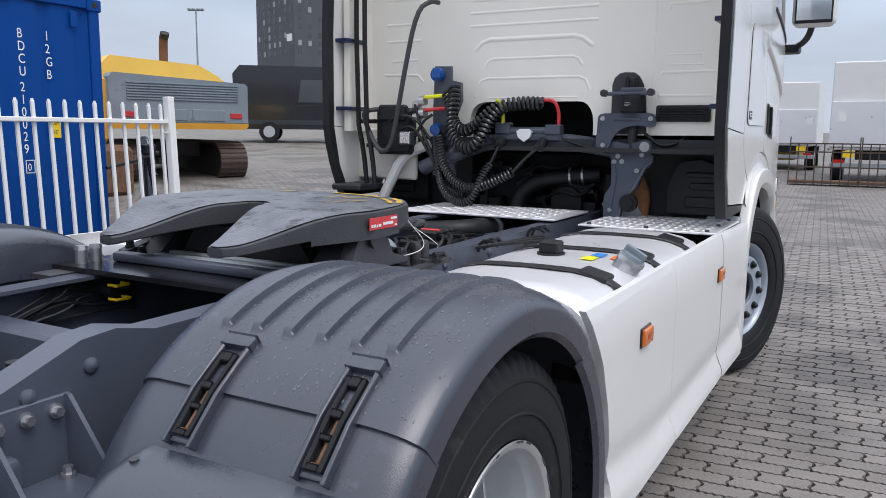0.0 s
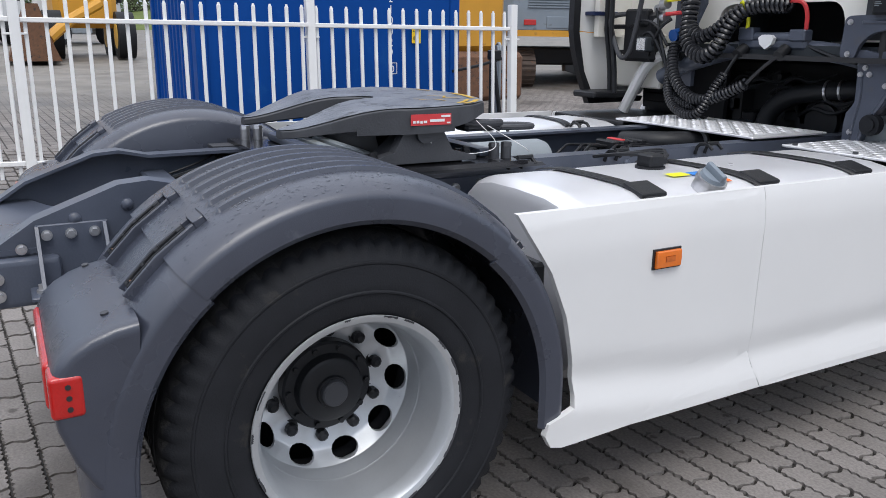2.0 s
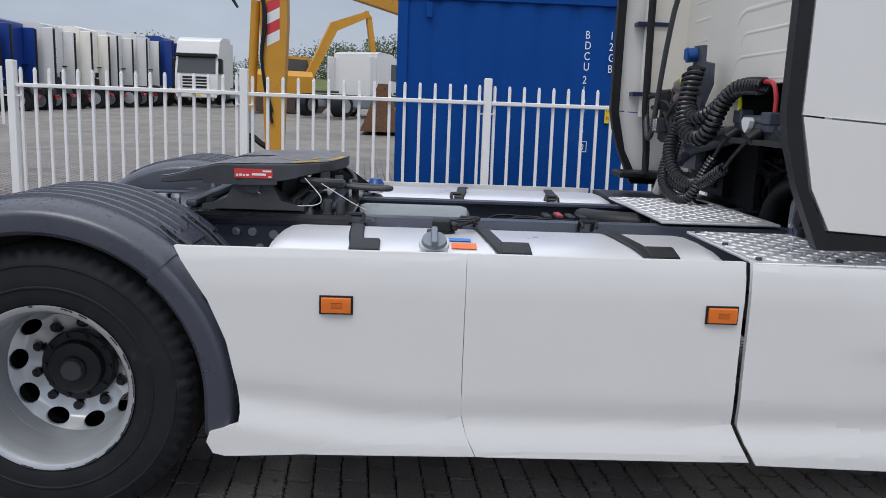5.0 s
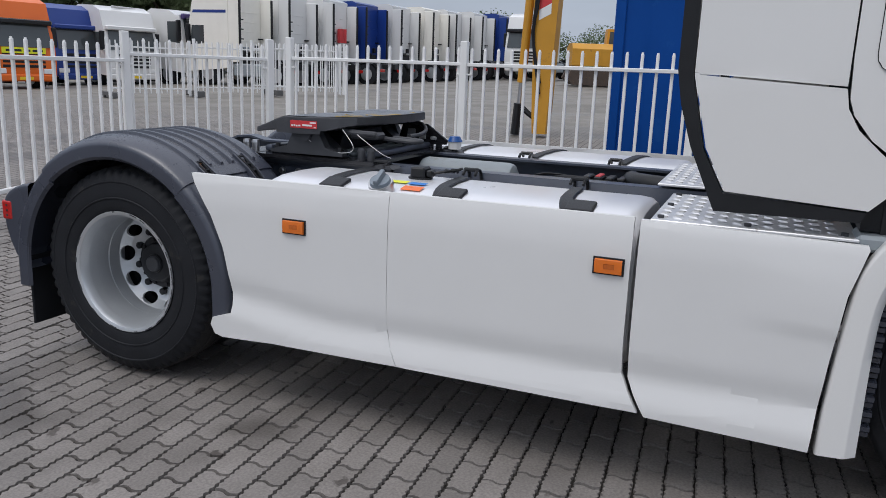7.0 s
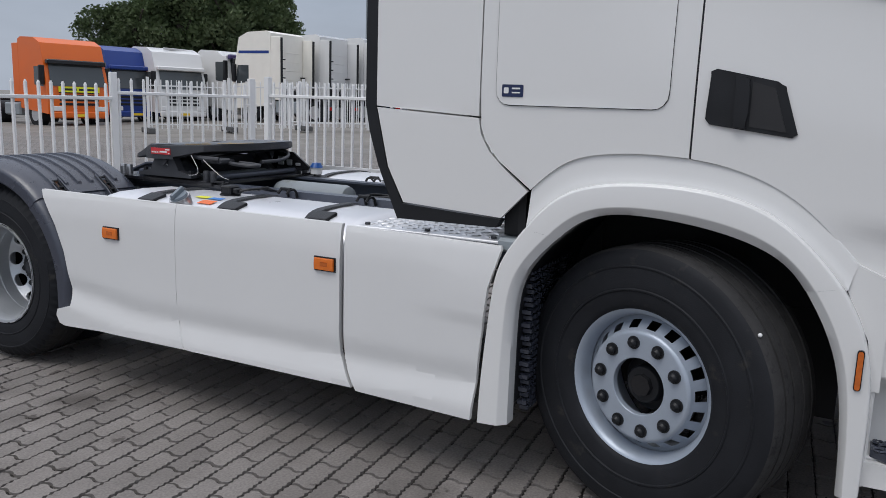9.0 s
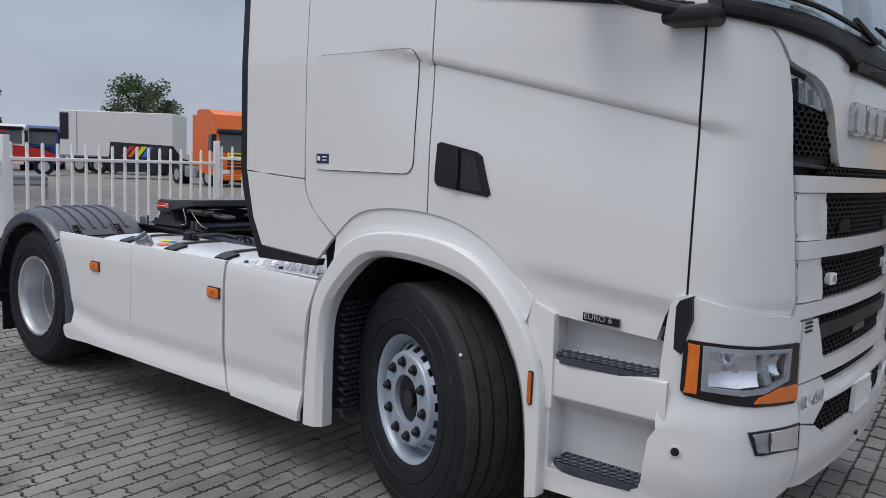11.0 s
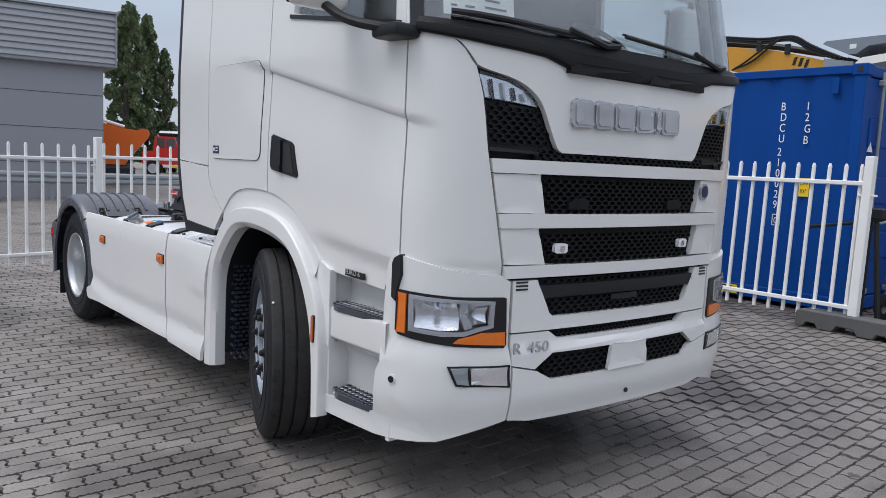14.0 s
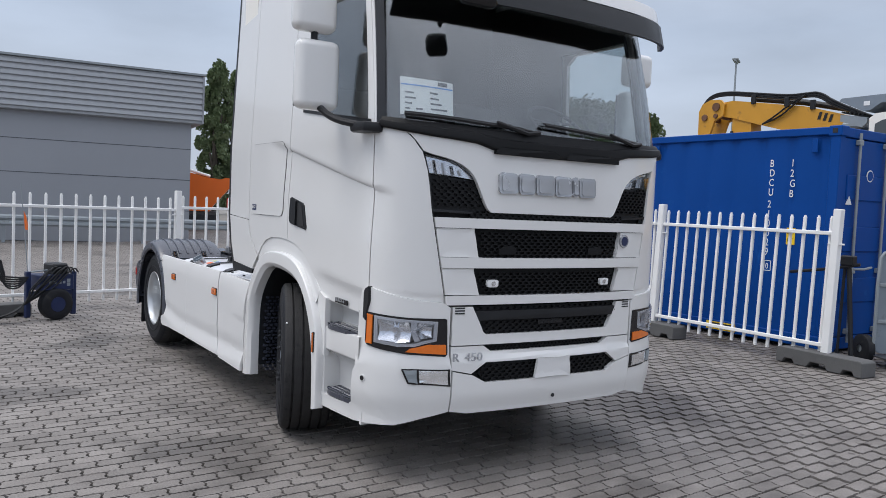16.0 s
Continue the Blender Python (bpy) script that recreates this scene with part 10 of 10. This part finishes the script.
for k in range(7):
    bm = B()
    o = 0.05 * k
    tube(bm, [(-0.30 + o, 0.12, 0.60), (-0.20 + o, 0.20, 0.68 + 0.02 * (k % 3)), (-0.05 + o, 0.18, 0.52), (0.05 + o, 0.16, 0.40 + 0.03 * (k % 2)), (0.25 + 0.3 * o, 0.12, 0.30), (0.55, 0.10 + 0.02 * k, 0.12), (0.75 + o, 0.08, 0.02)], 0.011, 6, 2)
    part("cart_cable", bm, "black", cart)
bm = B()
box(bm, -0.16, 0.05, -0.12, 0.14, 0.58, 0.72, 0.02)
part("battery", bm, "black", cart)
bm = B()
tube(bm, [(0.30, 0.0, 0.6), (0.40, 0.0, 1.75)], 0.006, 6)
fp = part("flag_pole", bm, "greypaint", cart)
bm = B()
loft(bm, [[(0.368, 0.0, 1.40), (0.352, 0.0, 1.16)], [(0.34, 0.02, 1.33), (0.33, 0.02, 1.15)], [(0.31, 0.0, 1.24), (0.305, 0.0, 1.15)]])
part("flag", bm, "orange_l", fp, "orange pennant")
fence_foot(2.65, -2.45, 20)

# leaning jack and grey trolley beside the container
jk = thing("jack_pole", "thin dark jack pole leaning at the container", "jack", m=pose(-5.02, 4.50, ground_z(-5.0)))
bm = B()
tube(bm, [(0.04, 0.03, 0.0), (-0.04, -0.12, 1.16)], 0.026, 8)
tube(bm, [(0.0, -0.16, 0.0), (-0.03, -0.15, 1.12)], 0.016, 8)
part("pole", bm, "black", jk)
bm = B()
tube(bm, [(-0.02, 0.02, 1.10), (0.05, -0.35, 1.02), (0.08, -0.72, 0.96)], 0.018, 8)
part("lever", bm, "black", jk)
bm = B()
box(bm, -0.07, 0.03, -0.18, -0.04, 1.08, 1.19, 0.012)
part("jack_head", bm, "black", jk)
tr_ = thing("hand_trolley", "grey-blue sheet-steel hand trolley with small tyres", "trolley", m=pose(-5.50, 4.72, ground_z(-5.5), 0, 0, 152))
bm = B()
py(bm, rrect(-0.26, 0.26, 0.12, 1.22, 0.09), -0.012, 0.012)
tp_ = part("trolley_panel", bevel_all(bm, 0.005), "hoodgrey", tr_)
bm = B()
tube(bm, [(-0.27, -0.02, 0.12), (-0.27, -0.02, 1.14), (-0.20, -0.02, 1.24), (0.20, -0.02, 1.24), (0.27, -0.02, 1.14), (0.27, -0.02, 0.12)], 0.018, 8, 1)
part("tube_frame", bm, "greypaint", tp_)
for z in (0.45, 0.85):
    bm = B()
    box(bm, -0.25, 0.25, -0.03, -0.012, z, z + 0.04, 0.004)
    part("cross_bar", bm, "greypaint", tp_)
bm = B()
tube(bm, [(0.22, -0.03, 0.95), (0.12, -0.10, 0.88), (-0.05, -0.12, 0.80)], 0.014, 8, 1)
part("grip", bm, "black", tr_)
for x in (-0.30, 0.30):
    bm = B()
    lathe(bm, [(-0.05, 0.04), (-0.05, 0.13), (-0.035, 0.155), (0.035, 0.155), (0.05, 0.13), (0.05, 0.04)], Matrix.Translation((x, 0.1, 0.155)), 24)
    tw_ = part("trolley_wheel", bm, "rubber", tr_)
    bm = B()
    lathe(bm, [(-0.03, 0.0), (-0.03, 0.085), (0.03, 0.085), (0.03, 0.0)], Matrix.Translation((x, 0.1, 0.155)), 16)
    part("rim", bm, "greypaint", tw_)
bm = B()
box(bm, -0.28, 0.28, -0.26, 0.02, 0.09, 0.105, 0.004)
part("trolley_floor", bm, "ironside", tr_)

# ---- buildings ----
hall = thing("industrial_hall", "grey clad industrial hall with louvred upper band", "building", m=pose(-4.83, -18.6, 0, 0, 0, -6) @ Matrix.Diagonal((1, 1, 0.975, 1)))
bm = B()
box(bm, 0.35, 34.0, -18.0, -0.25, 0.0, 4.35)
wl1 = part("wall", bm, "cladding", hall)
for z in (1.15, 2.25, 3.35):
    bm = B()
    box(bm, 0.35, 34.0, -0.256, -0.244, z - 0.012, z + 0.012)
    part("wall_seam", bm, "tower", wl1)
bm = B()
box(bm, 0.0, 34.0, -18.0, 0.0, 4.25, 5.95, 0.03)
bd2 = part("upper_band", bm, "cladding2", hall)
for k in range(8):
    bm = B()
    z = 4.36 + 0.195 * k
    px(bm, [(0.0, z), (0.05, z + 0.02), (0.05, z + 0.05), (0.0, z + 0.165)], 0.02, 34.0)
    part("louvre", bm, "cladding2", bd2)
for x in (0.02, 9.0, 18.0, 27.0):
    bm = B()
    box(bm, x - 0.03, x + 0.03, 0.0, 0.065, 4.27, 5.93)
    part("band_joint", bm, "cladding", bd2)
bm = B()
box(bm, -0.06, 34.0, -18.05, 0.08, 5.95, 6.02)
part("roof_edge", bm, "greypaint", hall)
for z in (0.62, 0.80):
    bm = B()
    tube(bm, [(-2.0, 1.0, z), (12.0, 1.0, z)], 0.09, 8)
    part("guard_rail", bm, "greypaint", hall)
for x in range(-2, 13, 2):
    bm = B()
    box(bm, x - 0.05, x + 0.05, 0.93, 1.0, 0, 0.8)
    part("guard_post", bm, "greypaint", hall)

tower = thing("office_tower", "dark brick office tower with many windows", "building", m=pose(-98.4, 123.5, 0, 0, 0, -21.2))
bm = B()
box(bm, -7.5, 7.5, -7.5, 7.5, 0, 26.7)
tw_b = part("tower_wall", bm, "tower", tower)
random.seed(9)
for face_ in range(2):
    for r in range(7):
        for c in range(7):
            if random.random() < 0.15:
                continue
            u, z = -6.4 + 2.1 * c, 15.3 + 1.5 * r
            bm = B()
            if face_:
                box(bm, u - 0.35, u + 0.35, -7.53, -7.49, z, z + 0.95)
            else:
                box(bm, 7.49, 7.53, u - 0.35, u + 0.35, z, z + 0.95)
            part("window", bm, "pane" if random.random() < 0.7 else "cladding2", tw_b)
bm = B()
box(bm, 4.6, 6.6, -7.56, -7.5, 17.6, 18.9)
part("sign_panel", bm, "whitelabel", tower)


# ---- trees: trunk, limbs and leaf sprays ----
def tree(x, y, h, w, label, kind, n, seed):
    th = thing("tree", label, "tree", "yard trees", gpose(x, y, 0))
    rnd = random.Random(seed)
    bm = B()
    tube(bm, [(0, 0, -0.1), (0.1, 0, h * 0.4), (0, 0.1, h * 0.8)], w * 0.045 + 0.1, 8, 1)
    for k in range(7):
        a = rnd.random() * math.tau
        z = h * (0.2 + 0.08 * k)
        r = w * 0.35
        tube(bm, [(0, 0, z), (r * 0.6 * math.cos(a), r * 0.6 * math.sin(a), z + h * 0.1), (r * math.cos(a), r * math.sin(a), z + h * 0.2)], 0.08, 5)
    part("trunk", bm, "bark", th)
    clumps = []
    for k in range(70 if kind != "poplar" else 130):
        if kind == "poplar":
            z = h * (0.08 + 0.9 * rnd.random())
            q = w * 0.5 * (1 - ((z / h - 0.4) / 0.62) ** 2) * rnd.random() ** 0.5
        else:
            z = h * (0.22 + 0.72 * rnd.random())
            q = w * 0.5 * math.sqrt(max(0.05, 1 - ((z / h - 0.55) / 0.46) ** 2)) * rnd.random() ** 0.4
        a = rnd.random() * math.tau
        clumps.append((q * math.cos(a), q * math.sin(a), z, (0.145 if kind != "poplar" else 0.11) * w * (0.7 + 0.6 * rnd.random())))
    vs, fs = [], []
    for k in range(n):
        cx, cy, cz, cr = clumps[rnd.randrange(len(clumps))]
        d = Vector((rnd.gauss(0, 1), rnd.gauss(0, 1), rnd.gauss(0, 1))).normalized() * cr * rnd.random() ** 0.33
        c = Vector((cx, cy, cz)) + d * (Vector((1, 1, 1.5 if kind == "poplar" else 0.9)))
        s = h * (0.008 if kind == "poplar" else 0.009) * (0.7 + 0.8 * rnd.random()) + 0.05
        u = Vector((rnd.gauss(0, 1), rnd.gauss(0, 1), rnd.gauss(0, 1))).normalized()
        v = u.orthogonal().normalized()
        i = len(vs)
        vs += [c + u * s, c + v * s * 0.7, c - u * s, c - v * s * 0.7]
        fs.append((i, i + 1, i + 2, i + 3))
    me = bpy.data.meshes.new("crown")
    me.from_pydata([tuple(v) for v in vs], [], fs)
    me.materials.append(M["leaf"])
    o = new("crown", me)
    o.parent = th
    return th


tree(-18.0, -59.0, 13.2, 3.4, "tall dark green poplar", "poplar", 16000, 1)
tree(-20.3, -61.2, 12.8, 2.5, "tall dark green poplar", "poplar", 12000, 2)
tree(-21.8, -61.0, 10.2, 2.0, "tall dark green poplar", "poplar", 8000, 4)
tree(-36.1, -63.2, 8.2, 6.4, "round green tree behind the trailer", "round", 9000, 3)
for k, (x, y, h, w) in enumerate(((-35.4, -41.5, 7.0, 4.6), (-36.4, -40.2, 7.8, 5.0), (-39.0, -39.6, 9.0, 5.6), (-38.6, -38.0, 9.8, 6.2), (-41.0, -37.4, 10.6, 6.4), (-40.6, -35.4, 10.4, 6.2), (-43.0, -34.8, 9.8, 5.6), (-42.4, -33.4, 8.0, 4.4))):
    tree(x, y, h, w, "dense green tree behind the parked trucks", "round", 13000, 10 + k)
for k in range(16):
    tree(-70.0 + 1.3 * (k % 5), -36.0 + 5.0 * k, 3.4 + 0.7 * ((k * 5) % 4), 6.5, "low green bush on the far bank", "round", 4500, 40 + k)

# grass bank behind the rows
bm = B()
bank = []
for k in range(24):
    y = -60 + 6.5 * k
    hh = 1.6 + 0.8 * math.sin(k * 1.7) + 0.5 * math.sin(k * 0.6)
    bank.append([(-56.0, y, ground_z(-56)), (-62.0, y, ground_z(-60) + hh), (-74.0, y, ground_z(-62) + hh + 0.4), (-90.0, y, ground_z(-62))])
loft(bm, bank)
M["grass"] = mat("rough_grass", (0.10, 0.13, 0.03), 0.9, var=0.45, scale=0.8, bump=0.6, bscale=12)
tagged(part("grass_bank", bm, "grass"), "rough green grass bank at the yard's edge", "bank", kind="structure")


def lamp_post(x, y, h):
    th = thing("lamp_post", "tall thin floodlight mast", "lamp post", "lamp posts", gpose(x, y, 30))
    bm = B()
    cyl(bm, (0, 0, 0), (0, 0, h), 0.11, 0.06, seg=10)
    part("mast", bm, "greypaint", th)
    bm = B()
    box(bm, -0.7, 0.7, -0.06, 0.06, h, h + 0.08)
    part("crossbar", bm, "greypaint", th)
    for u in (-0.55, -0.2, 0.2, 0.55):
        bm = B()
        box(bm, u - 0.14, u + 0.14, -0.2, 0.2, h + 0.08, h + 0.2, 0.02)
        part("floodlight", bm, "greypaint", th)


lamp_post(-44.0, -26.15, 12.2)
lamp_post(-52.0, 50.0, 9.0)
lamp_post(14.0, 42.0, 13.0)

# ---- paving blocks ----
def brick_outline():
    """A block with toothed long edges and bent ends."""
    L, W, g, amp = BW / 2, BH / 2, 0.0072, 0.0050
    n = 12
    teeth = lambda k: amp * (0, 1.0, -0.9, 0.8, -1.0, 0.9, -0.8, 1.0, -1.0, 0.8, -0.9, 0.9, 0)[k]
    top = [(-L + g + (2 * L - 2 * g) * k / n, W - g + teeth(k)) for k in range(n + 1)]
    bot = [(-L + g + (2 * L - 2 * g) * k / n, -W + g + teeth(n - k)) for k in range(n + 1)]
    end_r = [(L - g + 0.008, 0.026), (L - g + 0.005, 0.010), (L - g - 0.007, -0.010), (L - g - 0.010, -0.026)]
    end_l = [(-L + g - 0.008, -0.026), (-L + g - 0.005, -0.010), (-L + g + 0.007, 0.010), (-L + g + 0.010, 0.026)]
    return bot + end_r[::-1] + top[::-1] + end_l[::-1]


OUT = brick_outline()
K = len(OUT)
rng = np.random.default_rng(7)
cr, sr = math.cos(ROW), math.sin(ROW)
places = []
for r in range(-60, 120):
    for c in range(-60, 70):
        u, v = (c + 0.5 * (r % 2)) * BW, r * BH
        x, y = u * cr - v * sr, u * sr + v * cr
        if YARD[0] < x < YARD[1] and YARD[2] < y < YARD[3]:
            places.append((x, y))
near = [p for p in places if 1.45 < p[0] < 3.4 and 0.2 < p[1] < 3.6][:300]
chosen = set(near)
me = bpy.data.meshes.new("paving_block")
vv = [(a * cr - b * sr, a * sr + b * cr, 0.0) for a, b in OUT] + [(a * cr - b * sr, a * sr + b * cr, -0.03) for a, b in OUT]
me.from_pydata(vv, [], [tuple(range(K))] + [(i + K, (i + 1) % K + K, (i + 1) % K, i) for i in range(K)])
me.materials.append(M["paver"])
for x, y in near:
    o = new("paving_block", me)
    o.parent = ground
    o.location = (x, y, ground_z(x, y) + float(rng.uniform(-0.002, 0.002)))
    o.rotation_euler = (float(rng.normal(0, 0.006)), float(rng.normal(0, 0.006)), float(rng.normal(0, 0.01)))
verts, faces = [], []
for x, y in places:
    if (x, y) in chosen:
        continue
    i = len(verts)
    z = ground_z(x, y) + rng.uniform(-0.002, 0.002)
    tx, ty, tr2 = rng.normal(0, 0.006), rng.normal(0, 0.006), rng.normal(0, 0.01)
    worn = rng.normal(0, 0.0011, (K, 2))
    for dz in (0.0, -0.03):
        for (a, b), (wa, wb) in zip(OUT, worn):
            p, q = a - tr2 * b + wa, b + tr2 * a + wb
            verts.append((x + p * cr - q * sr, y + p * sr + q * cr, z + dz + tx * p + ty * q))
    faces.append(tuple(range(i, i + K)))
    faces += [(i + k + K, i + (k + 1) % K + K, i + (k + 1) % K, i + k) for k in range(K)]
me = bpy.data.meshes.new("paving_rest")
me.from_pydata(verts, [], faces)
me.materials.append(M["paver"])
rest = new("paving_rest", me)
rest.parent = ground
tagged(rest, kind="stuff")
